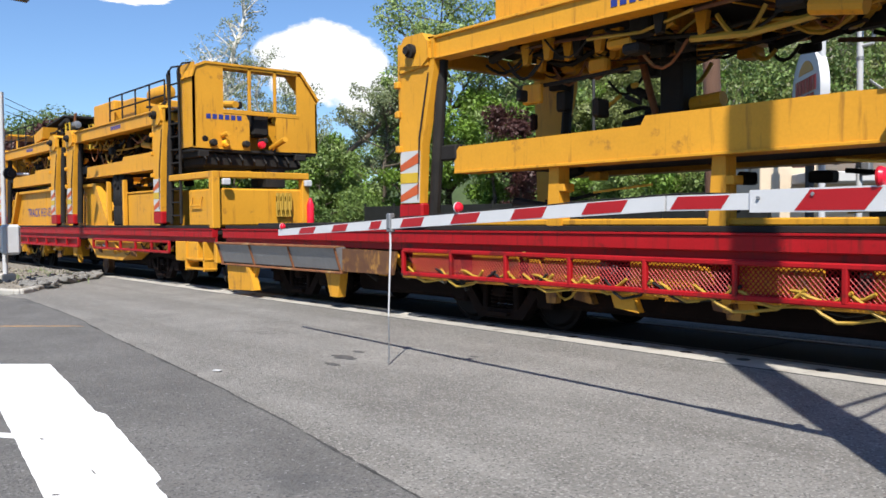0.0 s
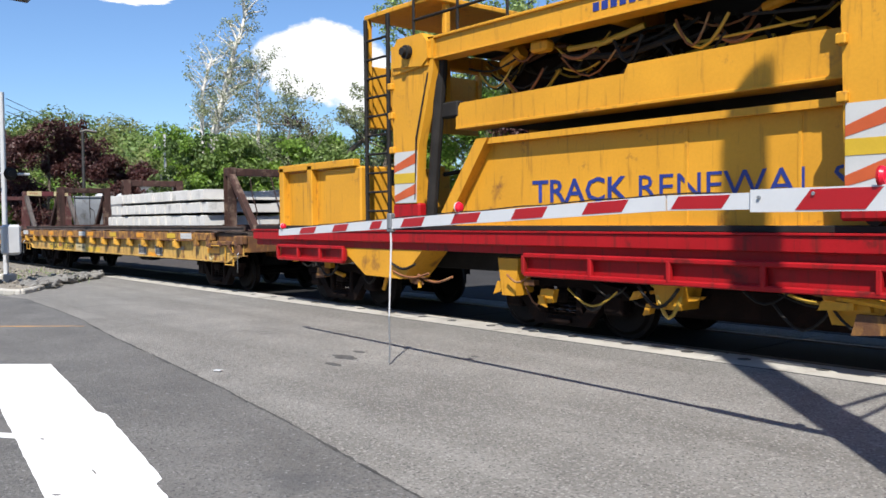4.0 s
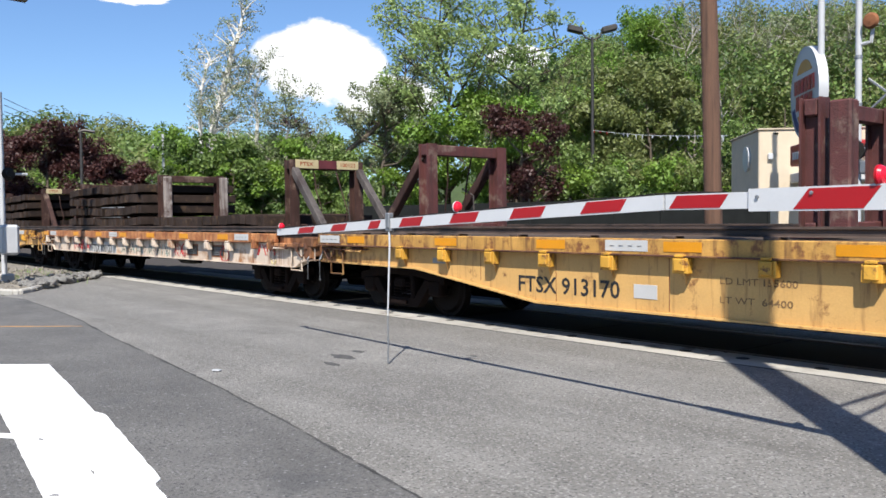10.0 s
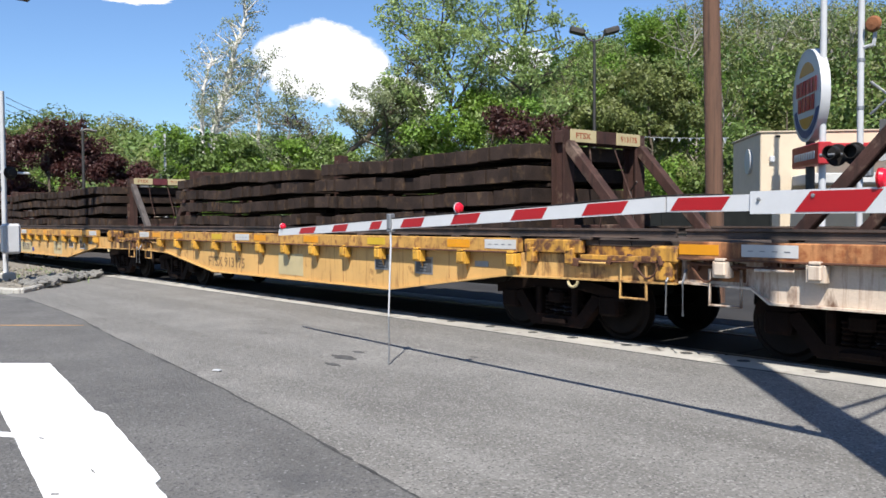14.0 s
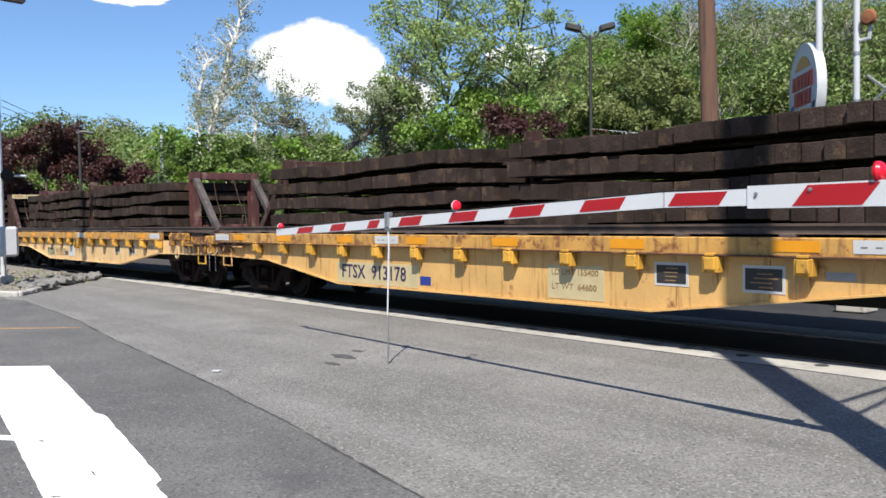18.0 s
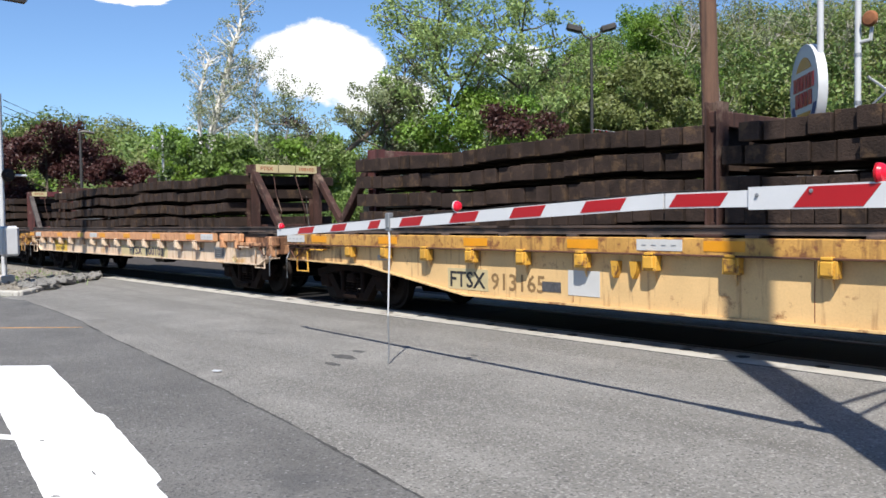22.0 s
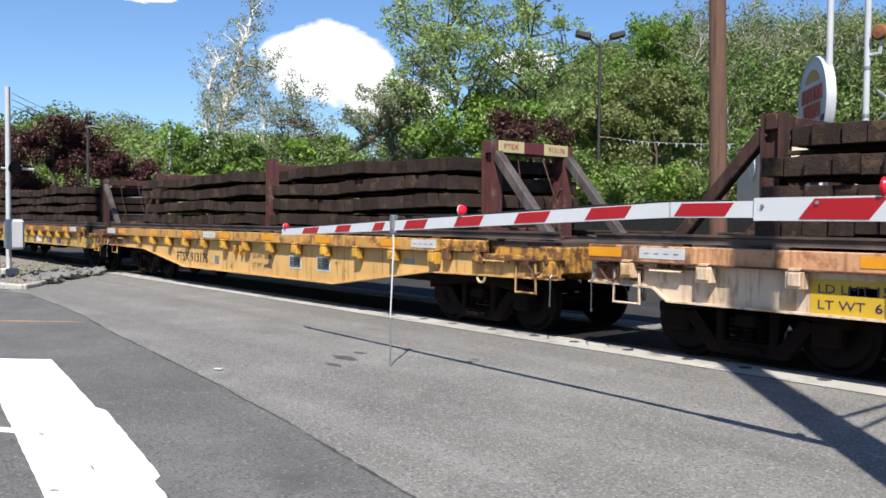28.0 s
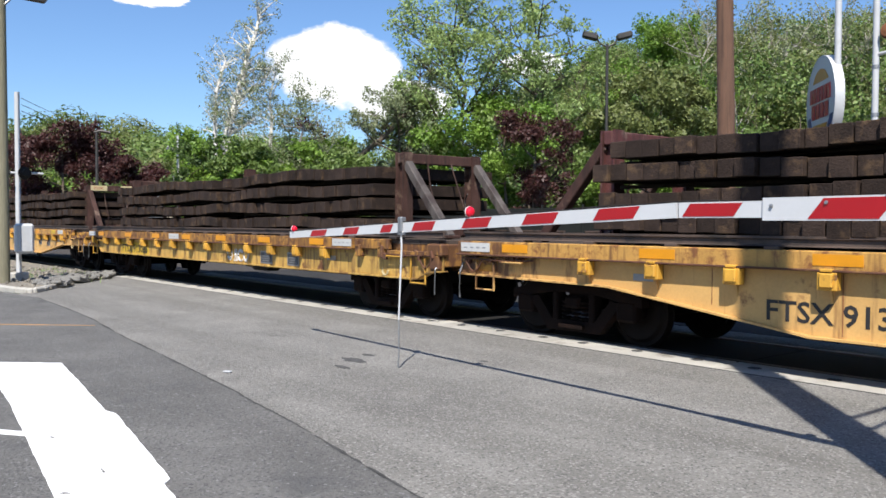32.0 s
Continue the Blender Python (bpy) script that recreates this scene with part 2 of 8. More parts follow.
M["car_blush"] = mat("car_blush", (0.56, 0.435, 0.315), 0.65, vary=0.16, scale=1.6, bump=0.12, fine=40, stain=(0.44, 0.27, 0.10), stain_amount=0.22, stain_scale=1.1, dirt=(0.24, 0.10, 0.04), dirt_amount=0.33, ends=((0.085, 0.034, 0.014), 5.2, 0.17))
M["band_blush"] = mat("band_blush", (0.50, 0.26, 0.13), 0.75, vary=0.2, scale=2.5, bump=0.2, fine=40, stain=(0.30, 0.12, 0.05), stain_amount=0.25, stain_scale=4.5, dirt=(0.17, 0.06, 0.025), dirt_amount=0.4, ends=((0.085, 0.034, 0.014), 5.0, 0.29))
M["pocket_orange"] = mat("pocket_orange", (0.50, 0.265, 0.032), 0.6, vary=0.2, scale=5, bump=0.1, stain=(0.135, 0.0554, 0.0216), stain_amount=0.25, stain_scale=9, per_object=0.15)
M["end_rusty"] = mat("end_rusty", (0.46, 0.235, 0.035), 0.7, vary=0.3, scale=4, bump=0.2, stain=(0.105, 0.042, 0.017), stain_amount=0.55, stain_scale=5, dirt=(0.07, 0.028, 0.013), dirt_amount=0.5)
M["weathered_pale"] = mat("weathered_pale", (0.246, 0.209, 0.185), 0.85, vary=0.3, scale=4, bump=0.3, stain=(0.0863, 0.0523, 0.0431), stain_amount=0.4, stain_scale=3, dirt=(0.0615, 0.0369, 0.0308), dirt_amount=0.5)
M["brace_grey"] = mat("brace_grey", (0.0735, 0.0615, 0.0554), 0.75, vary=0.4, scale=3, bump=0.3, stain=(0.0369, 0.0246, 0.0216), stain_amount=0.35, stain_scale=2.2, dirt=(0.0246, 0.0185, 0.0173), dirt_amount=0.4)
M["rail_brown"] = mat("rail_brown", (0.0799, 0.0554, 0.0443), 0.7, 0.2, vary=0.4, scale=4, bump=0.2, stain=(0.0308, 0.0246, 0.0216), stain_amount=0.4)
M["oil"] = mat("oil", (0.0615, 0.0603, 0.0585), 0.85, vary=0.5, scale=10, fine=60, grain=1.5)
M["band_tan"] = mat("band_tan", (0.42, 0.185, 0.07), 0.75, vary=0.25, scale=2.5, bump=0.2, fine=40, stain=(0.26, 0.085, 0.026), stain_amount=0.45, stain_scale=4.5, dirt=(0.148, 0.0492, 0.0185), dirt_amount=0.5, ends=((0.085, 0.034, 0.014), 5.0, 0.29))
M["band_ochre"] = mat("band_ochre", (0.339, 0.166, 0.0308), 0.75, vary=0.3, scale=2.5, bump=0.2, fine=40, stain=(0.111, 0.0462, 0.0185), stain_amount=0.5, stain_scale=5.5, dirt=(0.0735, 0.0308, 0.0154), dirt_amount=0.6, ends=((0.085, 0.034, 0.014), 5.0, 0.29))
M["rust"] = mat("rust", (0.197, 0.0735, 0.0276), 0.85, vary=0.4, scale=5, bump=0.3, stain=(0.339, 0.221, 0.0983), stain_amount=0.2)
M["rust_dark"] = mat("rust_dark", (0.085, 0.034, 0.017), 0.85, vary=0.45, scale=5, bump=0.3, stain=(0.20, 0.10, 0.03), stain_amount=0.2, stain_scale=3)
M["post_brown"] = mat("post_brown", (0.0523, 0.0271, 0.0221), 0.75, vary=0.45, scale=3, bump=0.3, stain=(0.153, 0.105, 0.0799), stain_amount=0.26, stain_scale=2.2, dirt=(0.0216, 0.0154, 0.0135), dirt_amount=0.45, spec=0.18)
M["post_red"] = mat("post_red", (0.0799, 0.0234, 0.0209), 0.7, vary=0.4, scale=3, bump=0.3, stain=(0.166, 0.111, 0.0863), stain_amount=0.22, stain_scale=2.4, dirt=(0.0308, 0.0135, 0.0111), dirt_amount=0.45)
M["dark_steel"] = mat("dark_steel", (0.0216, 0.0197, 0.0185), 0.7, 0.2, vary=0.4, scale=4, bump=0.2, spec=0.18)
# dark iron and wheel steel, taken near black to paint in under-train shade
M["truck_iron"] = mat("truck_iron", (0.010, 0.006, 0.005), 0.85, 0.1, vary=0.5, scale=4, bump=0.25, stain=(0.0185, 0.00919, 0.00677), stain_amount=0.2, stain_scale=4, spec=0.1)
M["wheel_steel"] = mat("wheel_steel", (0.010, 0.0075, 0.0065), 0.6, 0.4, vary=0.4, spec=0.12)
M["deck_wood"] = mat("deck_wood", (0.0677, 0.0523, 0.0431), 0.9, vary=0.4, scale=3, bump=0.4, stretch=(1, 6, 1), per_object=0.25, spec=0.18)
M["tie_wood"] = mat("tie_wood", (0.0300, 0.0200, 0.0158), 0.85, vary=0.5, scale=5, bump=0.5, fine=45, stain=(0.0735, 0.0462, 0.0276), stain_amount=0.25, stain_scale=4, per_object=0.3, spec=0.18)
M["tie_concrete"] = mat("tie_concrete", (0.50, 0.49, 0.465), 0.85, vary=0.1, scale=5, bump=0.2, per_object=0.05, stain=(0.308, 0.301, 0.289), stain_amount=0.15)
M["decal_white"] = mat("decal_white", (0.455, 0.455, 0.443), 0.5, vary=0.08, bump=0)
M["decal_cream"] = mat("decal_cream", (0.431, 0.357, 0.197), 0.55, vary=0.12, bump=0, scale=5)
M["decal_yellow"] = mat("decal_yellow", (0.492, 0.32, 0.0185), 0.5, vary=0.12, bump=0)
M["decal_orange"] = mat("decal_orange", (0.60, 0.245, 0.005), 0.4, vary=0.12, bump=0)
M["guard_orange"] = mat("guard_orange", (0.443, 0.0799, 0.0185), 0.5, vary=0.15, bump=0)
M["decal_black"] = mat("decal_black", (0.0185, 0.0173, 0.0173), 0.6, vary=0.3, bump=0)
M["decal_grey"] = mat("decal_grey", (0.0615, 0.0615, 0.0646), 0.6, vary=0.5, scale=30, bump=0)
M["decal_blue"] = mat("decal_blue", (0.0154, 0.0308, 0.185), 0.5, vary=0.2, bump=0)
M["decal_red"] = mat("decal_red", (0.339, 0.0185, 0.0185), 0.5, vary=0.25, bump=0)
M["sign_maroon"] = mat("sign_maroon", (0.0983, 0.0185, 0.0216), 0.6, vary=0.3, bump=0)
M["decal_faded"] = mat("decal_faded", (0.209, 0.123, 0.0492), 0.7, vary=0.3, bump=0, scale=12)
M["decal_rust"] = mat("decal_rust", (0.28, 0.055, 0.018), 0.7, vary=0.3, bump=0, scale=12)
M["decal_purple"] = mat("decal_purple", (0.0308, 0.0154, 0.0554), 0.6, vary=0.3, bump=0)
M["decal_green"] = mat("decal_green", (0.0369, 0.16, 0.148), 0.6, vary=0.25, bump=0)
M["gate_white"] = mat("gate_white", (0.523, 0.53, 0.537), 0.4, vary=0.05, bump=0.03)
M["gate_red"] = mat("gate_red", (0.33, 0.005, 0.008), 0.4, vary=0.08, bump=0.02)
M["galvanised"] = mat("galvanised", (0.258, 0.264, 0.271), 0.45, 0.6, vary=0.15, scale=8)
M["white_metal"] = mat("white_metal", (0.443, 0.449, 0.455), 0.45, vary=0.08, bump=0.02)
M["pole_wood"] = mat("pole_wood", (0.123, 0.0646, 0.04), 0.9, vary=0.3, scale=6, bump=0.5, fine=40, stretch=(6, 6, 0.35), stain=(0.0677, 0.0369, 0.0246), stain_amount=0.3)
M["pole_grey"] = mat("pole_grey", (0.19, 0.175, 0.115), 0.9, vary=0.3, scale=6, bump=0.5, fine=40, stretch=(6, 6, 0.35))
M["lamp_bronze"] = mat("lamp_bronze", (0.0431, 0.04, 0.0369), 0.5, 0.3, vary=0.2)
M["bark"] = mat("bark", (0.0983, 0.0771, 0.0554), 0.95, vary=0.4, scale=6, bump=0.6)
M["bark_pale"] = mat("bark_pale", (0.32, 0.296, 0.258), 0.9, vary=0.3, scale=5, bump=0.4, stain=(0.123, 0.0983, 0.0735), stain_amount=0.35)
M["stucco"] = mat("stucco", (0.54, 0.45, 0.33), 0.9, vary=0.08, scale=3, bump=0.1)
M["stucco_shade"] = mat("stucco_shade", (0.42, 0.35, 0.26), 0.9, vary=0.08, scale=3, bump=0.1)
M["roof_white"] = mat("roof_white", (0.431, 0.431, 0.419), 0.6, vary=0.1)
M["sign_white"] = mat("sign_white", (0.48, 0.486, 0.492), 0.35, vary=0.03, bump=0)
M["sign_red"] = mat("sign_red", (0.339, 0.0154, 0.0185), 0.4, vary=0.08, bump=0)
M["sign_blue"] = mat("sign_blue", (0.0123, 0.0308, 0.135), 0.4, vary=0.08, bump=0)
M["sign_orange"] = mat("sign_orange", (0.461, 0.215, 0.0185), 0.4, vary=0.08, bump=0)
M["fence_dark"] = mat("fence_dark", (0.0135, 0.0148, 0.0135), 0.8, vary=0.3, spec=0.18)
M["box_grey"] = mat("box_grey", (0.0983, 0.0983, 0.0954), 0.6, vary=0.2)
M["leaf_green"] = leaf_mat("leaf_green", (0.14, 0.212, 0.05))
M["leaf_fresh"] = leaf_mat("leaf_fresh", (0.156, 0.262, 0.0353))
M["leaf_pale"] = leaf_mat("leaf_pale", (0.228, 0.264, 0.135))
M["leaf_light"] = leaf_mat("leaf_light", (0.25, 0.335, 0.11))
M["bark_white"] = mat("bark_white", (0.62, 0.59, 0.54), 0.85, vary=0.15, scale=5, bump=0.3, stain=(0.173, 0.148, 0.123), stain_amount=0.2, stain_scale=2.5)
M["leaf_dark"] = leaf_mat("leaf_dark", (0.085, 0.14, 0.034))
M["leaf_maroon"] = leaf_mat("leaf_maroon", (0.0646, 0.0221, 0.0185))
M["leaf_olive"] = leaf_mat("leaf_olive", (0.160, 0.190, 0.058))
M["hose_yellow"] = mat("hose_yellow", (0.381, 0.234, 0.0246), 0.5, vary=0.2)
M["engine_green"] = mat("engine_green", (0.0185, 0.0554, 0.0308), 0.5, vary=0.3)


def glow_mat(name, color, strength, base=0.5):
    m, n, k, b = node_mat(name)
    b.inputs["Base Color"].default_value = (*color, 1)
    b.inputs["Roughness"].default_value = 0.25
    b.inputs["Emission Color"].default_value = (*color, 1)
    b.inputs["Emission Strength"].default_value = strength
    return m


M["lamp_red"] = glow_mat("lamp_red", (0.60, 0.01, 0.03), 0.08)
M["amber"] = glow_mat("amber", (0.9, 0.4, 0.02), 0.1)
glass, gn, gl, gb = node_mat("glass")
gb.inputs["Base Color"].default_value = (0.9, 0.95, 0.95, 1)
gb.inputs["Roughness"].default_value = 0.03
gb.inputs["Transmission Weight"].default_value = 1.0
gb.inputs["IOR"].default_value = 1.1
M["glass"] = glass
M["tank_grey"] = mat("tank_grey", (0.185, 0.191, 0.197), 0.5, 0.4, vary=0.25, scale=2, bump=0.1, stain=(0.0983, 0.0926, 0.0863), stain_amount=0.3)


# ---- mesh building ----
class Geo:
    """Collects simple solids into one mesh."""

    def __init__(self):
        self.v, self.f = [], []

    def add(self, verts, faces):
        o = len(self.v)
        self.v.extend(verts)
        self.f.extend([tuple(i + o for i in q) for q in faces])
        return self

    def box(self, c, s, b=0.012, rot=None):
        """A box with chamfered edges."""
        h = [x / 2 for x in s]
        b = min(b, min(h) * 0.45)
        v = []
        for sx in (-1, 1):
            for sy in (-1, 1):
                for sz in (-1, 1):
                    sg = (sx, sy, sz)
                    for ax in range(3):
                        p = [sg[i] * (h[i] - (0 if i == ax else b)) for i in range(3)]
                        if rot:
                            p = rot @ Vector(p)
                        v.append((p[0] + c[0], p[1] + c[1], p[2] + c[2]))
        self.add(v, BOX_FACES)
        return self

    def prism(self, poly, axis, a, b):
        """Extrudes a 2D outline along an axis: 'y' takes (x, z), 'x' takes (y, z), 'z' takes (x, y)."""
        n = len(poly)
        v = []
        for d in (a, b):
            for p, q in poly:
                v.append((p, d, q) if axis == "y" else (d, p, q) if axis == "x" else (p, q, d))
        f = [tuple(range(n)), tuple(range(2 * n - 1, n - 1, -1))]
        f += [(i, (i + 1) % n, (i + 1) % n + n, i + n) for i in range(n)]
        return self.add(v, f)

    def tube(self, pts, r, n=8, r1=None, caps=True):
        pts = [Vector(p) for p in pts]
        r1 = r if r1 is None else r1
        v, f = [], []
        for i, p in enumerate(pts):
            d = (pts[min(i + 1, len(pts) - 1)] - pts[max(i - 1, 0)]).normalized()
            u = d.cross(Vector((0, 0, 1)))
            if u.length < 0.05:
                u = d.cross(Vector((0, 1, 0)))
            u.normalize()
            w = d.cross(u)
            rr = r + (r1 - r) * i / max(1, len(pts) - 1)
            for j in range(n):
                a = 2 * math.pi * j / n
                v.append(tuple(p + u * math.cos(a) * rr + w * math.sin(a) * rr))
        for i in range(len(pts) - 1):
            for j in range(n):
                f.append((i * n + j, i * n + (j + 1) % n, (i + 1) * n + (j + 1) % n, (i + 1) * n + j))
        if caps:
            f.append(tuple(range(n)))
            f.append(tuple(range(len(v) - 1, len(v) - n - 1, -1)))
        return self.add(v, f)

    def lathe(self, prof, c, axis="y", n=24):
        """Turns (radius, along) pairs round an axis through c."""
        v, f = [], []
        m = len(prof)
        for j in range(n):
            a = 2 * math.pi * j / n
            for r, h in prof:
                p, q = r * math.cos(a), r * math.sin(a)
                v.append((c[0] + p, c[1] + h, c[2] + q) if axis == "y" else (c[0] + p, c[1] + q, c[2] + h) if axis == "z" else (c[0] + h, c[1] + p, c[2] + q))
        for j in range(n):
            for i in range(m - 1):
                f.append((j * m + i, j * m + i + 1, ((j + 1) % n) * m + i + 1, ((j + 1) % n) * m + i))
        return self.add(v, f)

    def mesh(self, name, material, smooth=True, fix=True):
        me = bpy.data.meshes.new(name)
        me.from_pydata(self.v, [], self.f)
        if fix:
            bm = bmesh.new()
            bm.from_mesh(me)
            bmesh.ops.recalc_face_normals(bm, faces=bm.faces)
            bm.to_mesh(me)
            bm.free()
        me.materials.append(material)
        if smooth:
            me.polygons.foreach_set("use_smooth", [True] * len(me.polygons))
            me.set_sharp_from_angle(angle=radians(32))
        return me


def _box_faces():
    def idx(sx, sy, sz, ax):
        return ((sx * 2 + sy) * 2 + sz) * 3 + ax
    f = []
    for ax in range(3):
        o = [i for i in range(3) if i != ax]
        for s in (0, 1):
            q = []
            for a, b in ((0, 0), (1, 0), (1, 1), (0, 1)):
                t = [0, 0, 0]
                t[ax], t[o[0]], t[o[1]] = s, a, b
                q.append(idx(*t, ax))
            f.append(tuple(q))
    for ax in range(3):
        o = [i for i in range(3) if i != ax]
        for a in (0, 1):
            for b in (0, 1):
                t0, t1 = [0, 0, 0], [0, 0, 0]
                t0[ax], t1[ax] = 0, 1
                t0[o[0]] = t1[o[0]] = a
                t0[o[1]] = t1[o[1]] = b
                f.append((idx(*t0, o[0]), idx(*t1, o[0]), idx(*t1, o[1]), idx(*t0, o[1])))
    for sx in (0, 1):
        for sy in (0, 1):
            for sz in (0, 1):
                f.append((idx(sx, sy, sz, 0), idx(sx, sy, sz, 1), idx(sx, sy, sz, 2)))
    return f


BOX_FACES = _box_faces()


def empty(name, m=None):
    e = new(name)
    e.empty_display_size = 0.5
    if m is not None:
        e.matrix_world = m
    return e


def part(name, geo, material, parent, label="", at=None, smooth=True):
    """One mesh object under a thing or part. geo: a Geo, or a mesh that is shared."""
    me = geo if isinstance(geo, bpy.types.Mesh) else geo.mesh(name, material, smooth)
    ob = new(name, me)
    ob.parent = parent
    if at is not None:
        ob.matrix_basis = at
    if label:
        ob["label"] = label
    return ob


def solo(name, geo, material, label="", category="", kind="", m=None, smooth=True):
    ob = new(name, geo if isinstance(geo, bpy.types.Mesh) else geo.mesh(name, material, smooth))
    if m is not None:
        ob.matrix_world = m
    return tagged(ob, label, category, "", kind)


TEXTS, WIDTHS, OUTLINES = {}, {}, {}


def letters(body):
    """The outline of a word one unit high, as a mesh in the xy plane, and its width."""
    if body not in OUTLINES:
        cu = bpy.data.curves.new("letters", "FONT")
        cu.body, cu.size, cu.extrude, cu.resolution_u = body, 1 / 0.69, 0.0, 2
        cu.offset = 0.022 if "M" not in body and body[0] in "FTS0123456789" else 0.0
        tmp = new("letters_tmp", cu)
        me = bpy.data.meshes.new_from_object(tmp.evaluated_get(bpy.context.evaluated_depsgraph_get()))
        bpy.data.objects.remove(tmp)
        xs = [v.co.x for v in me.vertices]
        OUTLINES[body] = me, min(xs), max(xs)
    return OUTLINES[body]


def word_mesh(body, size, material, k):
    """One word as a thin mesh in the xz plane that faces -y, from x = 0, resting on z = 0; k: its stretch along x."""
    key = (body, size, material.name, round(k, 4))
    if key not in TEXTS:
        me, lo, hi = letters(body)
        me = me.copy()
        me.transform(Matrix.Rotation(radians(90), 4, "X") @ Matrix.Diagonal((k * size, size, 1, 1)) @ Matrix.Translation((-lo, 0, 0)))
        me.materials.clear()
        me.materials.append(material)
        TEXTS[key] = me
    return TEXTS[key]


def span(body):
    me, lo, hi = letters(body)
    return hi - lo


def write(parent, body, at, size, material, width, label=""):
    """Lettering, one object a word, that fills a width."""
    k = width / (span(body) * size)
    done = ""
    for w in body.split():
        upto = body[:body.index(w, len(done)) + len(w)]
        off = (span(upto) - span(w)) * size * k
        part("lettering", word_mesh(w, size, material, k), None, parent, label, at @ pose(off, 0, 0))
        done = upto


# all the words on the train, outlined before anything else is built
for body in ("TRACK RENEWAL SYSTEM", "FTSX", "913084", "913165", "913170", "100123", "913175", "913178", "100103", "913176", "913180", "FTSX 913170", "FTSX 100123", "FTSX 913175", "FTSX  913178", "FTSX  100103", "FTSX 913176", "FTSX 913085",
             "LD LMT 157500", "LT WT  62500", "LD LMT 155600", "LT WT  64400", "LD LMT 155400", "LT WT  64600", "LD LMT 158600", "LT WT  61400"):
    done = ""
    for w in body.split():
        upto = body[:body.index(w, len(done)) + len(w)]
        letters(w), letters(upto)
        done = upto


# ---- ground ----
TRACK_Y = 9.25


def smooth(a):
    a = max(0.0, min(1.0, a))
    return a * a * (3 - 2 * a)


def land(x, y):
    """Height of the land: level round the crossing, a wooded slope behind the car park, hills far off."""
    h = 13.0 * smooth((y - 50) / 34) * smooth((x + 105) / 35)
    h += 8.5 * smooth((y - 2) / 34) * smooth((-x - 85) / 50)
    return h - 0.05


xs = [-900, -600, -400, -300, -240] + [-200 + 4 * i for i in range(66)] + [80, 110, 160, 240, 400, 700]
ys = [-700, -400, -200, -100, -60] + [-40 + 4 * i for i in range(42)] + [140, 180, 240, 340, 500, 800]
gv = [(x, y, land(x, y) + 0.25 * noise.noise((x * 0.1, y * 0.1, 0)) * (1 if y > 50 else 0)) for y in ys for x in xs]
nx = len(xs)
gf = [(j * nx + i, j * nx + i + 1, (j + 1) * nx + i + 1, (j + 1) * nx + i) for j in range(len(ys) - 1) for i in range(nx - 1)]
solo("ground", Geo().add(gv, gf), M["grass"], "grass and leaf litter on gently rising land", "ground", "structure")


def sheet(name, poly, z, material, label, category, thick=0.03):
    return solo(name, Geo().prism(poly, "z", z - thick, z), material, label, category, "structure", smooth=False)


sheet("road", [(-24.2, 7.78), (-21.4, 5.6), (-19.4, 4.3), (-26, 3.4), (-60, 1.0), (-60, -30), (30, -30), (30, 7.78)], 0.0, M["asphalt"], "worn grey asphalt road before the crossing", "road")
# strip beyond the tracks, with the train's shade put into its colour
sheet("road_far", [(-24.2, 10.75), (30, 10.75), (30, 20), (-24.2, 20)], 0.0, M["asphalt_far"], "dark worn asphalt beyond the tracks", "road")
sheet("parking_lot", [(-75, 20), (30, 20), (30, 47), (-75, 47)], 0.0, M["asphalt_new"], "grey asphalt car park behind the tracks", "car park")
sheet("verge_gravel", [(-60, 1.2), (-26, 3.6), (-19.6, 4.5), (-21.5, 5.7), (-24.3, 7.7), (-60, 7.7)], 0.05, M["gravel"], "pale gravel and dirt behind the kerb", "gravel", 0.09)
sheet("ballast_near", [(-240, 7.7), (-24.3, 7.7), (-24.3, 19.9), (-75, 19.9), (-85, 10.8), (-240, 10.8)], -0.035, M["ballast"], "dark stone ballast under the track", "ballast")
sheet("ballast_right", [(30, 7.7), (240, 7.7), (240, 10.8), (30, 10.8)], -0.035, M["ballast"], "dark stone ballast under the track", "ballast")
# crossing surface between and beside the rails
deck = empty("crossing_surface")
tagged(deck, "concrete and rubber panels of the level crossing", "crossing panels", "", "structure")
random.seed(3)
x = -24.2
while x < 14:
    w = 2.38
    part("concrete_panel", Geo().box((x + w / 2, 8.10, -0.12), (w - 0.025, 0.60, 0.245), 0.012), M["concrete"], deck)
    part("concrete_panel", Geo().box((x + w / 2, 10.40, -0.12), (w - 0.025, 0.60, 0.245), 0.012), M["asphalt"], deck)
    part("rubber_panel", Geo().box((x + w / 2, 9.25, -0.13), (w - 0.012, 1.28, 0.24), 0.012), M["rubber"], deck)
    for dx in (0.35, 1.2, 2.03):
        part("lifting_hole", Geo().lathe([(0.0, 0.0), (0.07, 0.0), (0.07, 0.004), (0.0, 0.004)], (x + dx, 8.14, 0.003), "z", 10), M["tar"], deck)
    x += w
part("edge_joint", Geo().box((-5.1, 7.785, -0.01), (38.2, 0.035, 0.028), 0.004), M["tar"], deck)
for yy in (8.50, 10.0):
    prof = [(-0.036, 0.0), (-0.036, -0.03), (-0.012, -0.045), (-0.012, -0.14), (-0.07, -0.16), (0.07, -0.16), (0.012, -0.14), (0.012, -0.045), (0.036, -0.03), (0.036, 0.0)]
    solo("rail", Geo().prism([(yy + a, b) for a, b in prof], "x", -240, 120), M["rail"], "rusty steel running rail with worn head", "rail", "structure")
sleepers = Geo()
for i in range(190):
    sleepers.box((-24.6 - 0.55 * i, 9.25, -0.11), (0.22, 2.6, 0.15), 0.01)
solo("track_sleepers", sleepers, M["tie_wood"], "dark wooden sleepers under the rails", "sleepers", "stuff")

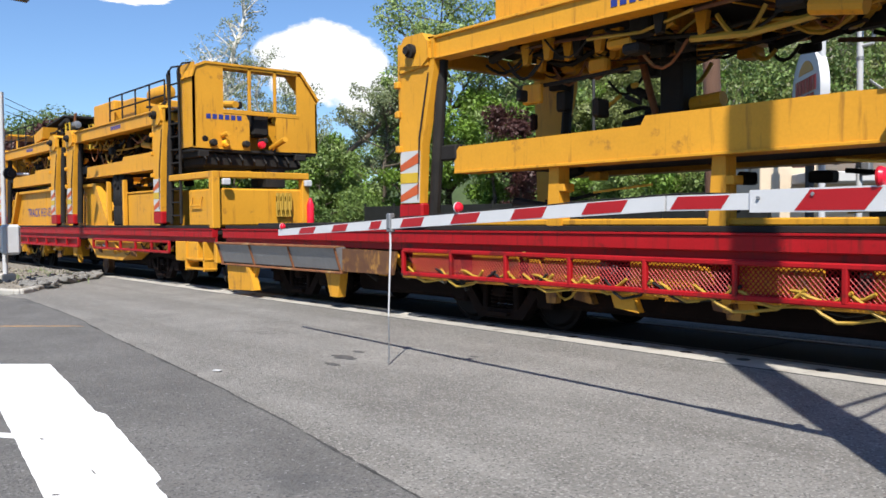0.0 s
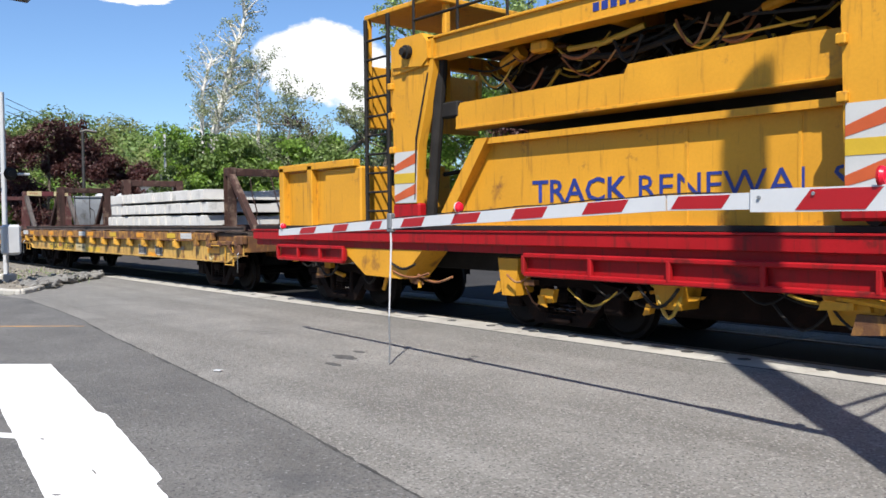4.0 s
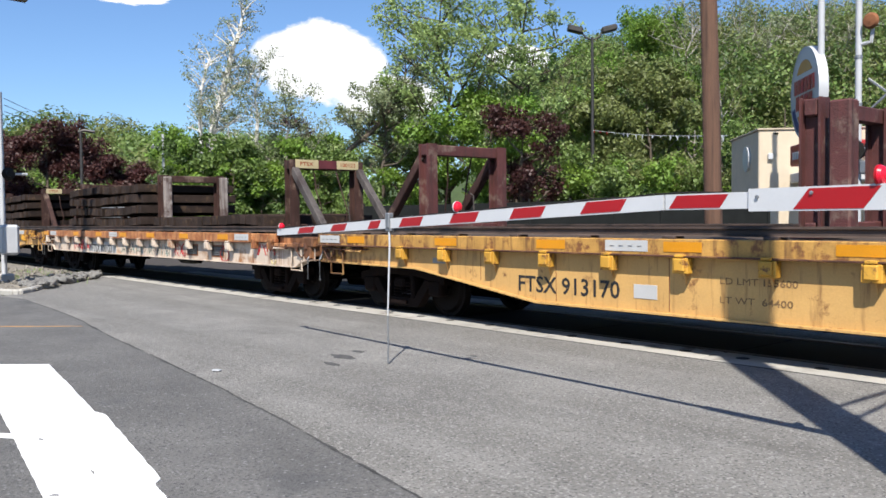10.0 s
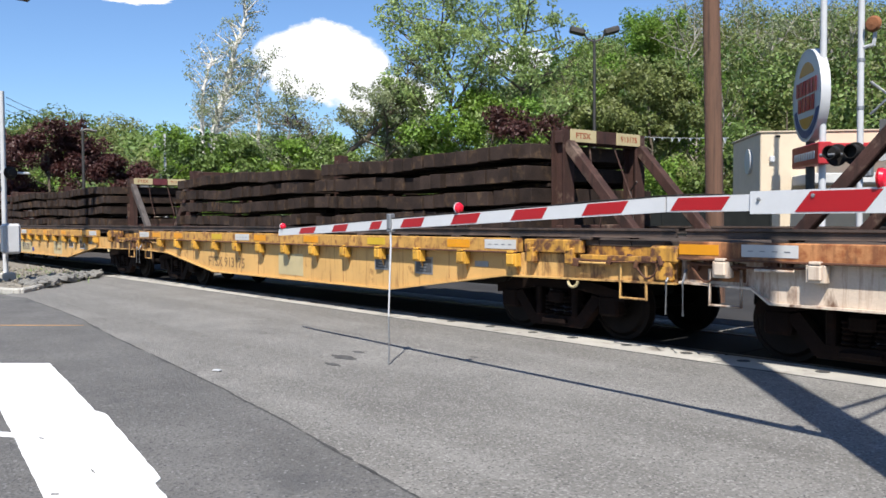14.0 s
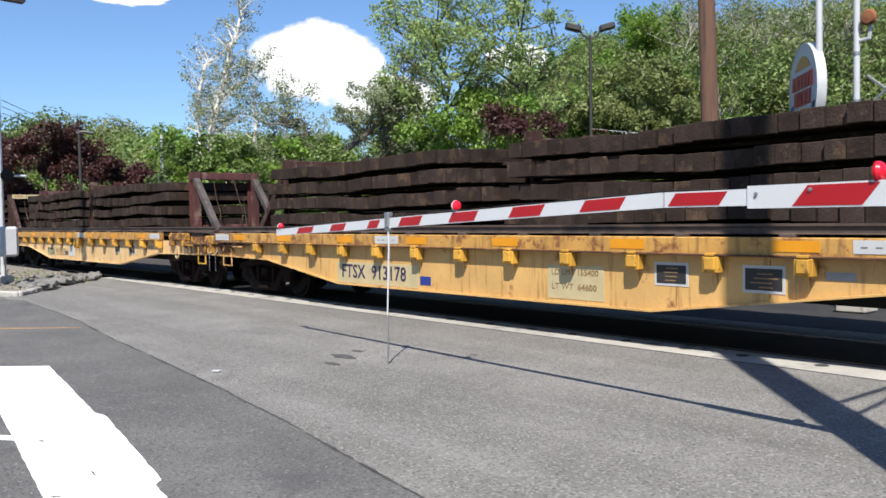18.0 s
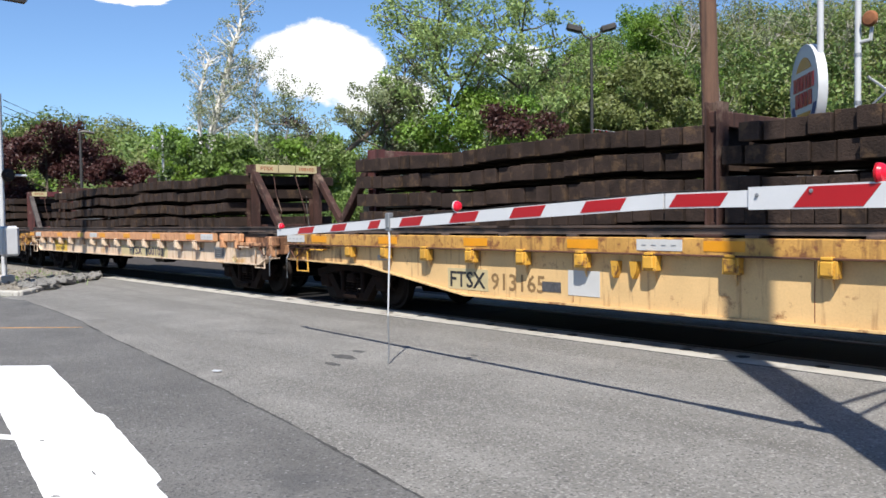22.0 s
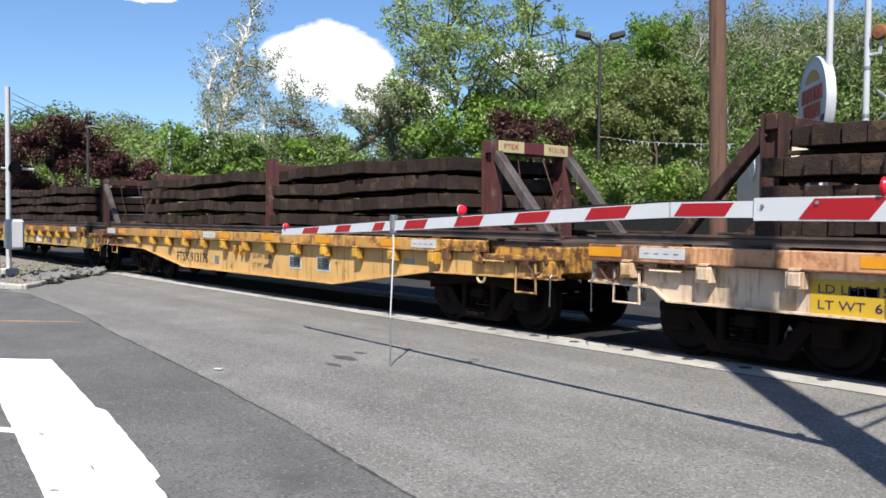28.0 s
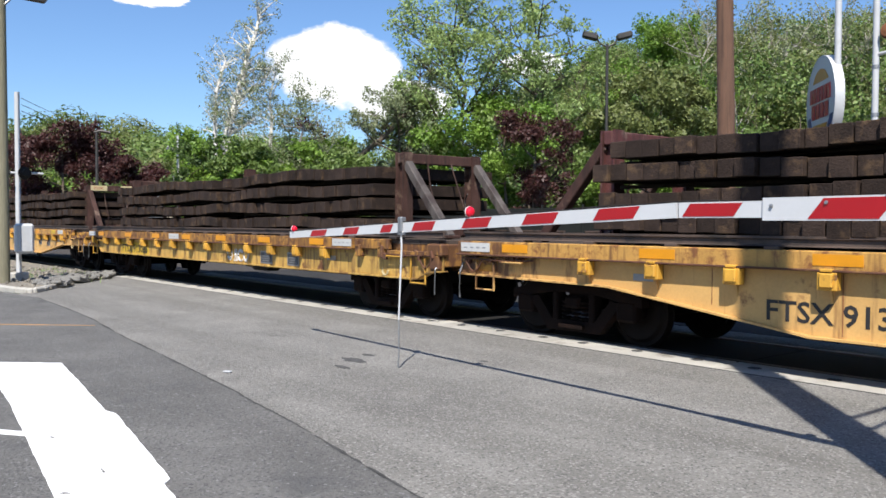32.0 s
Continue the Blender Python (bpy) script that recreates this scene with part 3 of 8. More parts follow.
# road surface: newer asphalt, seam, paint
random.seed(5)
seam = [(-18.3, 4.38), (-17.3, 4.34), (-14.2, 4.14), (-11.25, 3.77), (-8.97, 3.54), (-7.9, 3.42), (-6.99, 3.32), (-6.27, 3.22), (-5.7, 3.16), (-5.13, 3.06), (-4.64, 2.98), (-4.2, 2.90), (-3.87, 2.86), (-3.58, 2.81), (-2.4, 2.63), (-1, 2.45), (4, 1.9)]
new_poly = seam + [(30, 0.5), (30, -14), (-40, -14), (-40, 2.4), (-26, 3.2)]
sheet("road_patch", new_poly, 0.005, M["asphalt_new"], "newer dark asphalt laid against the older road", "road", 0.02)
lo, hi = [], []
for (a, b), (c, d) in zip(seam, seam[1:]):
    n = max(4, int((c - a) / 0.05))
    for i in range(n):
        x, y = a + (c - a) * i / n, b + (d - b) * i / n
        y += 0.022 * noise.noise((x * 1.3, 0, 3)) + 0.010 * noise.noise((x * 7, 0, 5))
        w = max(0.001, 0.012 + 0.026 * noise.noise((x * 1.4, 4, 0)) + 0.016 * noise.noise((x * 9, 9, 0)))
        lo.append((x, y - w, 0.0075))
        hi.append((x, y + w * 0.8, 0.0075))
tg = Geo().add(lo + hi, [(i, i + 1, len(lo) + i + 1, len(lo) + i) for i in range(len(lo) - 1)])
solo("road_seam", tg, M["tar"], "uneven dark tar seam between two asphalts", "road seam", "structure", smooth=False)


def paint(name, poly, material, label, jag=0.02, z=0.010, step=0.12):
    """Worn road paint with an uneven edge."""
    pts = []
    for (a, b), (c, d) in zip(poly, poly[1:] + poly[:1]):
        n = max(1, int(math.hypot(c - a, d - b) / step))
        for i in range(n):
            t = i / n
            pts.append((a + (c - a) * t + random.uniform(-jag, jag), b + (d - b) * t + random.uniform(-jag, jag)))
    return solo(name, Geo().prism(pts, "z", z - 0.006, z), material, label, "road marking", "structure", smooth=False)


paint("stop_line", [(-10.15, 1.93), (-9.6, 2.54), (-6.95, 2.17), (-6.80, 2.20), (-4.85, 1.88), (-4.78, 1.82), (-3.2, 1.55), (-2.6, 0.95), (-4.97, 1.26), (-7.54, 1.61), (-10.0, 1.88)], M["white_paint"], "broad worn white stop line on asphalt", 0.005)
paint("lane_line", [(-8.4, 0.06), (-6.47, 1.475), (-6.53, 1.55), (-8.6, 0.11)], M["white_paint"], "thin white line on asphalt", 0.004, 0.0085)
chips = Geo()
for x, y, rx, ry, a in ((-4.62, 1.42, 0.05, 0.010, 0.3), (-6.3, 1.60, 0.03, 0.012, 0.2), (-4.95, 1.32, 0.03, 0.014, 0.8), (-3.9, 1.22, 0.26, 0.005, -0.15), (-3.5, 1.20, 0.20, 0.005, -0.1), (-5.25, 1.62, 0.06, 0.006, -0.1), (-4.5, 1.62, 0.14, 0.004, 1.2)):
    pts = []
    for i in range(14):
        b = 2 * math.pi * i / 14
        p, q = rx * math.cos(b) * random.uniform(0.7, 1.2), ry * math.sin(b) * random.uniform(0.6, 1.3)
        pts.append((x + p * math.cos(a) - q * math.sin(a), y + p * math.sin(a) + q * math.cos(a)))
    chips.prism(pts, "z", 0.008, 0.0125)
solo("worn_chips", chips, M["asphalt_new"], "chips worn through the white road paint", "road marking", "structure", smooth=False)
paint("edge_line", [(-16.0, 0.35), (-12.87, 3.76), (-12.80, 3.86), (-16.0, 0.55)], M["orange_line"], "faded orange line on asphalt", 0.01)
for px, py, rx, ry in ((-7.85, 5.12, 0.20, 0.09), (-7.55, 4.78, 0.13, 0.05), (-6.9, 6.2, 0.05, 0.03), (-8.05, 5.45, 0.10, 0.05)):
    pts = [(px + rx * math.cos(a) * random.uniform(0.75, 1.2), py + ry * math.sin(a) * random.uniform(0.75, 1.2)) for a in [2 * math.pi * i / 18 for i in range(18)]]
    solo("oil_stain", Geo().prism(pts, "z", 0.0, 0.0045), M["oil"], "dark oil stain on the road", "stain", "structure", smooth=False)
solo("litter", Geo().box((-7.98, 3.69, 0.015), (0.085, 0.05, 0.012), 0.005, Matrix.Rotation(0.5, 3, "Z")), M["white_metal"], "crumpled white scrap of paper on the road", "litter")
# kerb and broken edge at the verge
kp = [(-60, 1.1), (-40, 2.45), (-26, 3.5), (-21.5, 4.15), (-19.9, 4.42), (-19.55, 4.62), (-19.9, 4.88), (-21.2, 5.62), (-22.7, 6.45)]
kg = Geo()
for (a, b), (c, d) in zip(kp, kp[1:]):
    L = math.hypot(c - a, d - b)
    kg.box(((a + c) / 2, (b + d) / 2, 0.03), (L + 0.02, 0.14, 0.15), 0.03, Matrix.Rotation(math.atan2(d - b, c - a), 3, "Z"))
solo("kerb", kg, M["concrete"], "low pale concrete kerb round the verge", "kerb", "structure")
random.seed(8)
rg = Geo()
for i in range(420):
    x, y = random.uniform(-30, -19.9), random.uniform(4.6, 7.6)
    if (y - 4.5) > (x + 24.3) * -2 + 9 or y > 7.6 + (x + 24.3) * -0.72:
        continue
    r = random.uniform(0.015, 0.075)
    rg.box((x, y, 0.05 + r * 0.25), (r * 1.6, r * 1.2, r * 0.8), r * 0.3, Euler((random.random(), random.random(), random.random() * 6)).to_matrix())
for i in range(90):
    k = random.random()
    x, y = -19.8 - 3.9 * k + random.uniform(-0.35, 0.2), 4.5 + 2.9 * k + random.uniform(-0.2, 0.2)
    r = random.uniform(0.03, 0.11)
    rg.box((x, y, 0.03 + r * 0.2), (r * 2.0, r * 1.3, r * 0.7), r * 0.25, Euler((random.uniform(-0.3, 0.3), random.uniform(-0.3, 0.3), random.random() * 6)).to_matrix())
solo("rubble", rg, M["gravel"], "loose grey stones and broken asphalt on the verge", "rubble", "", )["kind"] = "stuff"

slabs = Geo()
for i in range(60):
    k = random.random()
    x, y = -20.3 - 3.7 * k + random.uniform(-0.5, 0.1), 4.95 + 2.45 * k + random.uniform(-0.15, 0.35)
    w = random.uniform(0.16, 0.55)
    slabs.box((x, y, 0.07 + 0.05 * random.random()), (w, w * random.uniform(0.4, 0.8), random.uniform(0.05, 0.12)), 0.02, Euler((random.uniform(-0.35, 0.35), random.uniform(-0.3, 0.3), random.uniform(2.2, 2.9))).to_matrix())
solo("broken_asphalt", slabs, M["asphalt"], "heap of broken grey asphalt slabs on the verge", "rubble", "")["kind"] = "stuff"

# tufts of grass in the gravel
tv, tf = [], []
random.seed(12)
for i in range(260):
    k = random.random()
    x, y = random.choice([(-22.6, 6.3), (-24.5, 5.6), (-27.0, 6.8), (-25.5, 7.0), (-29.0, 5.2)])
    x, y = x + random.gauss(0, 0.55), y + random.gauss(0, 0.25)
    a, h = random.random() * 6.28, random.uniform(0.05, 0.16)
    dx, dy = math.cos(a) * 0.008, math.sin(a) * 0.008
    o = len(tv)
    tv += [(x - dx, y - dy, 0.04), (x + dx, y + dy, 0.04), (x + random.uniform(-0.05, 0.05), y + random.uniform(-0.05, 0.05), 0.05 + h)]
    tf.append((o, o + 1, o + 2))
solo("grass_tufts", Geo().add(tv, tf), M["leaf_fresh"], "sparse green grass tufts in the verge gravel", "grass", "", smooth=False)["kind"] = "stuff"

# ---- train ----
MOVERS = []
WHEELS = []


def rolling(ob, u):
    """Registers a thing that rolls with the train; u: its place along the track at the start."""
    MOVERS.append((ob, u))
    return ob


WHEEL_R = 0.42
wheelset_geo = Geo()
for s in (-1, 1):
    wheelset_geo.lathe([(0.0, 0.0), (0.10, 0.0), (0.11, -0.03 * s), (0.20, 0.0), (0.33, 0.01 * s), (0.37, -0.03 * s), (WHEEL_R, -0.03 * s), (WHEEL_R + 0.005, 0.07 * s * -1), (WHEEL_R + 0.025, 0.10 * -s), (WHEEL_R + 0.02, 0.13 * -s), (0.36, 0.13 * -s), (0.30, 0.06 * -s), (0.12, 0.10 * -s), (0.0, 0.10 * -s)], (0, s * 0.80, 0), "y", 28)
    wheelset_geo.lathe([(0.0, 0.22 * s), (0.085, 0.22 * s), (0.085, 0.0), (0.0, 0.0)], (0, s * 0.80, 0), "y", 14)
    for j in range(3):
        a = 2 * math.pi * j / 3
        wheelset_geo.box((0.05 * math.cos(a), s * 1.03, 0.05 * math.sin(a)), (0.025, 0.03, 0.025), 0.005)
wheelset_geo.tube([(0, -0.8, 0), (0, 0.8, 0)], 0.075, 12)
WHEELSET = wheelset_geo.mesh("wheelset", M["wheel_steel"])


def truck_mesh():
    g = Geo()
    for s in (-1, 1):
        y0, y1 = s * 0.90, s * 1.04
        a, b = min(y0, y1), max(y0, y1)
        # top chord, bottom chord, pedestals and columns
        g.prism([(-1.10, 0.50), (-1.10, 0.62), (-0.70, 0.70), (-0.35, 0.74), (0.35, 0.74), (0.70, 0.70), (1.10, 0.62), (1.10, 0.50), (0.72, 0.56), (0.35, 0.62), (-0.35, 0.62), (-0.72, 0.56)], "y", a, b)
        g.prism([(-0.78, 0.52), (-0.62, 0.56), (-0.36, 0.26), (0.36, 0.26), (0.62, 0.56), (0.78, 0.52), (0.44, 0.12), (-0.44, 0.12)], "y", a, b)
        for c in (-1, 1):
            g.box((c * 0.86, (a + b) / 2, 0.44), (0.30, 0.17, 0.26), 0.03)
            g.box((c * 0.31, (a + b) / 2, 0.44), (0.10, 0.16, 0.40), 0.02)
        for c in (-0.16, 0.0, 0.16):
            for i in range(5):
                g.lathe([(0.055, -0.018), (0.075, 0.0), (0.055, 0.018)], (c, (a + b) / 2, 0.29 + i * 0.052), "z", 10)
        g.box((0, (a + b) / 2, 0.19), (0.40, 0.26, 0.06), 0.01)
    g.box((0, 0, 0.62), (0.34, 1.9, 0.20), 0.03)
    g.box((0, 0, 0.50), (0.26, 2.15, 0.16), 0.03)
    g.lathe([(0.0, 0.0), (0.2, 0.0), (0.2, 0.12), (0.0, 0.12)], (0, 0, 0.70), "z", 16)
    for c in (-0.38, 0.38):
        g.tube([(c, -0.8, 0.36), (c, 0.8, 0.36)], 0.05, 8)
        for s in (-1, 1):
            g.box((c * 1.12, s * 0.76, 0.42), (0.07, 0.10, 0.26), 0.01)
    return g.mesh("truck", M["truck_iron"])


TRUCK = truck_mesh()


def add_trucks(car, places):
    for x in places:
        tr = part("truck", TRUCK, None, car, "dark cast-iron rail truck", pose(x, 0, 0))
        for dx in (-0.865, 0.865):
            ws = part("wheelset", WHEELSET, None, tr, "", pose(dx, 0, WHEEL_R))
            WHEELS.append((ws, dx))


pocket = Geo().box((0, -0.035, -0.01), (0.13, 0.09, 0.14), 0.012)
pocket.box((0, 0.0, -0.02), (0.19, 0.10, 0.17), 0.006)
pocket.box((0.0, -0.04, 0.085), (0.11, 0.07, 0.03), 0.006)
gusset = Geo()
gusset.prism([(-0.10, 0.0), (0.0, 0.0), (0.0, -0.30)], "x", -0.012, 0.012)
SHARED = {}


def shared(key, make):
    if key not in SHARED:
        SHARED[key] = make()
    return SHARED[key]


HALF = 8.42      # half the length of a flat car's body
SIDE = 1.42      # half its width


def sill_line(style, r, f):
    """The lower edge of the side sill from front to rear."""
    if style == "fish":
        return [(f, 0.80), (5.8, 0.77), (3.2, 0.43), (-3.2, 0.43), (-5.7, 0.77), (-r, 0.80)]
    return [(f, 0.80), (f - 0.30, 0.78), (f - 0.62, 0.66), (-7.3, 0.66), (-7.5, 0.80), (-r, 0.82)]


def sill_mesh(style, material, s, r, f):
    """The deep web of the side sill, fish-bellied or straight."""
    y = s * SIDE
    return Geo().prism([(-r, 1.08), (f, 1.08)] + sill_line(style, r, f), "y", y * 0.935, y * 0.945).mesh("side_sill", material)


def flange_mesh(style, material, s, r, f):
    """The flange along the bottom of the side sill."""
    y = s * SIDE * 0.935
    lo = sill_line(style, r, f)
    return Geo().prism([(a, b - 0.012) for a, b in lo] + [(a, b + 0.010) for a, b in reversed(lo)], "y", y - 0.075, y + 0.075).mesh("sill_flange", material)


def rail_band(material, s, r):
    """The channel along the deck edge, which runs to the rear end."""
    g = Geo()
    y = s * SIDE
    g.prism([(y, 1.09), (y, 1.255), (y - s * 0.012, 1.265), (y - s * 0.10, 1.265), (y - s * 0.10, 1.09)], "x", -r + 0.02, 6.08)
    return g.mesh("deck_channel", material)


def channel_lip(s, r):
    """The rusty lower lip of the deck channel."""
    return Geo().box(((6.08 - r) / 2, s * (SIDE - 0.015), 1.080), (6.08 + r - 0.04, 0.13, 0.020), 0.004).mesh("channel_lip", M["rust_dark"])


def end_fittings(e, paint):
    """Sill across one end of the car; at the front also the stepped channel, lugs and corner box; e: +1 front, -1 rear."""
    g = Geo()
    for s in (-1, 1):
        y = s * SIDE
        if e > 0:
            g.box((6.62, y - s * 0.05, 1.175), (0.96, 0.10, 0.17), 0.015)
            for k in (6.28, 6.93):
                g.box((k, y - s * 0.02, 1.06), (0.13, 0.12, 0.20), 0.015)
                g.box((k, y + s * 0.04, 1.17), (0.05, 0.04, 0.10), 0.01)
            g.box((7.62, y - s * 0.05, 1.055), (1.05, 0.12, 0.06), 0.008)
            g.box((7.62, y - s * 0.13, 1.13), (1.05, 0.02, 0.14), 0.004)
            g.box((8.28, y - s * 0.08, 1.115), (0.36, 0.16, 0.19), 0.025)
            g.box((8.28, y - s * 0.06, 0.93), (0.22, 0.12, 0.22), 0.02)
        else:
            g.box((-8.0, y - s * 0.12, 0.95), (0.7, 0.10, 0.20), 0.01)
    g.box((e * 8.34, 0, 1.03), (0.14, 2.62, 0.34), 0.015)
    g.box((e * 7.5, 0, 0.90), (1.7, 0.5, 0.36), 0.02)
    return g.mesh("end_sill", paint)


def steps_mesh(e, s, paint):
    g = Geo()
    y = s * (SIDE - 0.03)
    r = 0.016
    a, b = 7.68, 8.04
    g.tube([(e * a, y, 0.98), (e * a, y, 0.60), (e * b, y, 0.60), (e * b, y, 0.98)], 0.02, 6)
    g.tube([(e * 7.1, y - s * 0.03, 1.02), (e * 7.1, y + s * 0.05, 0.99), (e * 7.5, y + s * 0.05, 0.99), (e * 7.5, y - s * 0.03, 1.02)], r, 6)
    return g.mesh("sill_step", paint)


def end_rigging(e, s):
    """Rusty lugs and rods at one corner of a car."""
    rng = random.Random(17 + e + 3 * s)
    g = Geo()
    y = s * SIDE
    g.tube([(e * 6.9, y - s * 0.005, 1.03), (e * 7.5, y + s * 0.01, 1.01), (e * 8.3, y - s * 0.01, 1.03)], 0.014, 6)
    for i in range(8):
        x = rng.uniform(7.0, 8.3)
        g.box((e * x, y - s * rng.uniform(0.0, 0.06), 1.02 + rng.uniform(-0.05, 0.05)), (rng.uniform(0.03, 0.12), 0.06, rng.uniform(0.04, 0.12)), 0.008, Matrix.Rotation(rng.uniform(-0.4, 0.4), 3, "Y"))
    g.tube([(e * (7.9 + 0.05 * k), y - s * 0.01, 1.0 - 0.16 * math.sin(math.pi * k / 7)) for k in range(8)], 0.013, 5)
    return g.mesh("end_rigging", M["rust_dark"])


def coupler_mesh(e):
    g = Geo()
    g.box((e * 8.40, 0, 0.86), (0.35, 0.16, 0.18), 0.02)
    g.box((e * 8.50, 0.05, 0.86), (0.12, 0.26, 0.28), 0.04)
    return g.mesh("coupler", M["dark_steel"])


def hose_mesh(e):
    pts = [(e * (8.38 + 0.10 * math.sin(i / 9 * 3.14)), 0.38 - i * 0.02, 0.88 - 0.42 * math.sin(i / 9 * 3.14)) for i in range(10)]
    return Geo().tube(pts, 0.022, 6).mesh("brake_hose", M["dark_steel"])


def lever_mesh(e):
    return Geo().tube([(e * 8.34, -1.44, 0.46), (e * 8.34, -1.44, 0.82), (e * 8.36, -1.36, 0.95), (e * 8.38, -0.2, 0.96)], 0.013, 6).mesh("uncoupling_lever", M["galvanised"])


FRAME_MESH = {}


def put_frame(u, e, color, kind="single", sign=True, brace="brace_grey", second="", number=""):
    """A braced steel stanchion frame that stands on a car; e: the way its braces lean, 0 for none."""
    f = tagged(empty("stanchion_frame", pose(u, TRACK_Y, 0)), "braced rusty brown steel stanchion frame on the car deck", "stanchion frame", "stanchion frames on the train")
    hw = 0.07 if kind in ("wide", "inner") else 0.10
    w = {"wide": 2.5, "inner": 1.4}.get(kind, 1.7)

    def piece(name, key, make, material, at):
        k = (name, key, material)
        if k not in FRAME_MESH:
            FRAME_MESH[k] = make().mesh(name, M[material])
        return part(name, FRAME_MESH[k], None, f, "", at)

    def post():
        a, b = hw - 0.0125, hw + 0.0125
        return Geo().prism([(-b, -0.10), (-a, -0.10), (-a, -0.0125), (a, -0.0125), (a, -0.10), (b, -0.10), (b, 0.10), (a, 0.10), (a, 0.0125), (-a, 0.0125), (-a, 0.10), (-b, 0.10)], "z", 1.28, 2.70)

    for s in (-1, 1):
        y = s * {"wide": 1.20, "inner": 0.62}.get(kind, 0.76)
        piece("post", hw, post, color, pose(0, y, 0))
        piece("base_plate", 0, lambda: Geo().box((0, 0, 1.29), (0.34, 0.34, 0.03), 0.004), color, pose(0, y, 0))
        if kind == "double":
            piece("second_post", second, lambda: Geo().box((0.30, 0, 1.97), (0.12 if second else 0.22, 0.20, 1.36), 0.02), second or color, pose(0, y, 0))
        if e:
            L = math.hypot(1.12, 1.22)
            piece("brace", e, lambda: Geo().box((e * 0.66, 0, 1.90), (L, 0.14, 0.14), 0.012, Matrix.Rotation(e * math.atan2(1.22, 1.12), 3, "Y")), brace, pose(0, y, 0))
            piece("brace_foot", e, lambda: Geo().box((e * 1.20, 0, 1.30), (0.26, 0.26, 0.05), 0.01), color, pose(0, y, 0))
    piece("top_beam", kind, lambda: Geo().box((0.0, 0, 2.52 if kind in ("wide", "inner") else 2.60), (0.14, w, 0.17), 0.012), color, pose(0, 0, 0))
    piece("bottom_beam", kind, lambda: Geo().box((0.0, 0, 1.36), (0.12, w, 0.14), 0.012), color, pose(0, 0, 0))
    if sign:
        for i, (y0, y1, mm) in enumerate(((-0.74, -0.22, "decal_cream"), (-0.20, 0.20, {"red": "sign_maroon", "full": "decal_cream"}.get(sign, "post_brown")), (0.22, 0.74, "decal_cream"))):
            part("sign_plate", Geo().box((e * 0.115, (y0 + y1) / 2, 2.62), (0.02, y1 - y0, 0.17), 0.003), M[mm], f, "painted number board" if i != 1 else "")
        write(f, "FTSX", pose(e * 0.128, -0.64, 2.585, 0, 0, 90), 0.075, M["decal_rust"], 0.30)
        write(f, number, pose(e * 0.128, 0.30, 2.585, 0, 0, 90), 0.075, M["decal_rust"], 0.36)
    if e:
        for y, k in ((-0.30, 0.0), (0.22, 0.12)):
            piece("chain", (e, y), lambda: Geo().tube([(e * 0.06, y, 2.52), (e * (0.10 + k), y + 0.03, 2.1), (e * (0.22 + k), y + 0.08, 1.72), (e * (0.20 + k), y + 0.05, 1.31)], 0.014, 5), "post_brown", pose(0, 0, 0))
        piece("tie_down_rod", e, lambda: Geo().tube([(e * 0.25, 0.45, 1.30), (e * 0.22, 0.40, 1.9), (e * 0.40, 0.30, 2.02)], 0.014, 6), "brace_grey", pose(0, 0, 0))
    return rolling(f, u)


def put_text(parent, body, x, z, h, material, width, y=-SIDE * 0.945 - 0.004):
    write(parent, body, pose(x, y, z), h, M[material], width)


def decal(parent, x0, x1, z0, z1, material, y=-SIDE * 0.945 - 0.003, name="painted_panel"):
    return part(name, Geo().box(((x0 + x1) / 2, y, (z0 + z1) / 2), (x1 - x0, 0.006, z1 - z0), 0.001), M[material], parent)


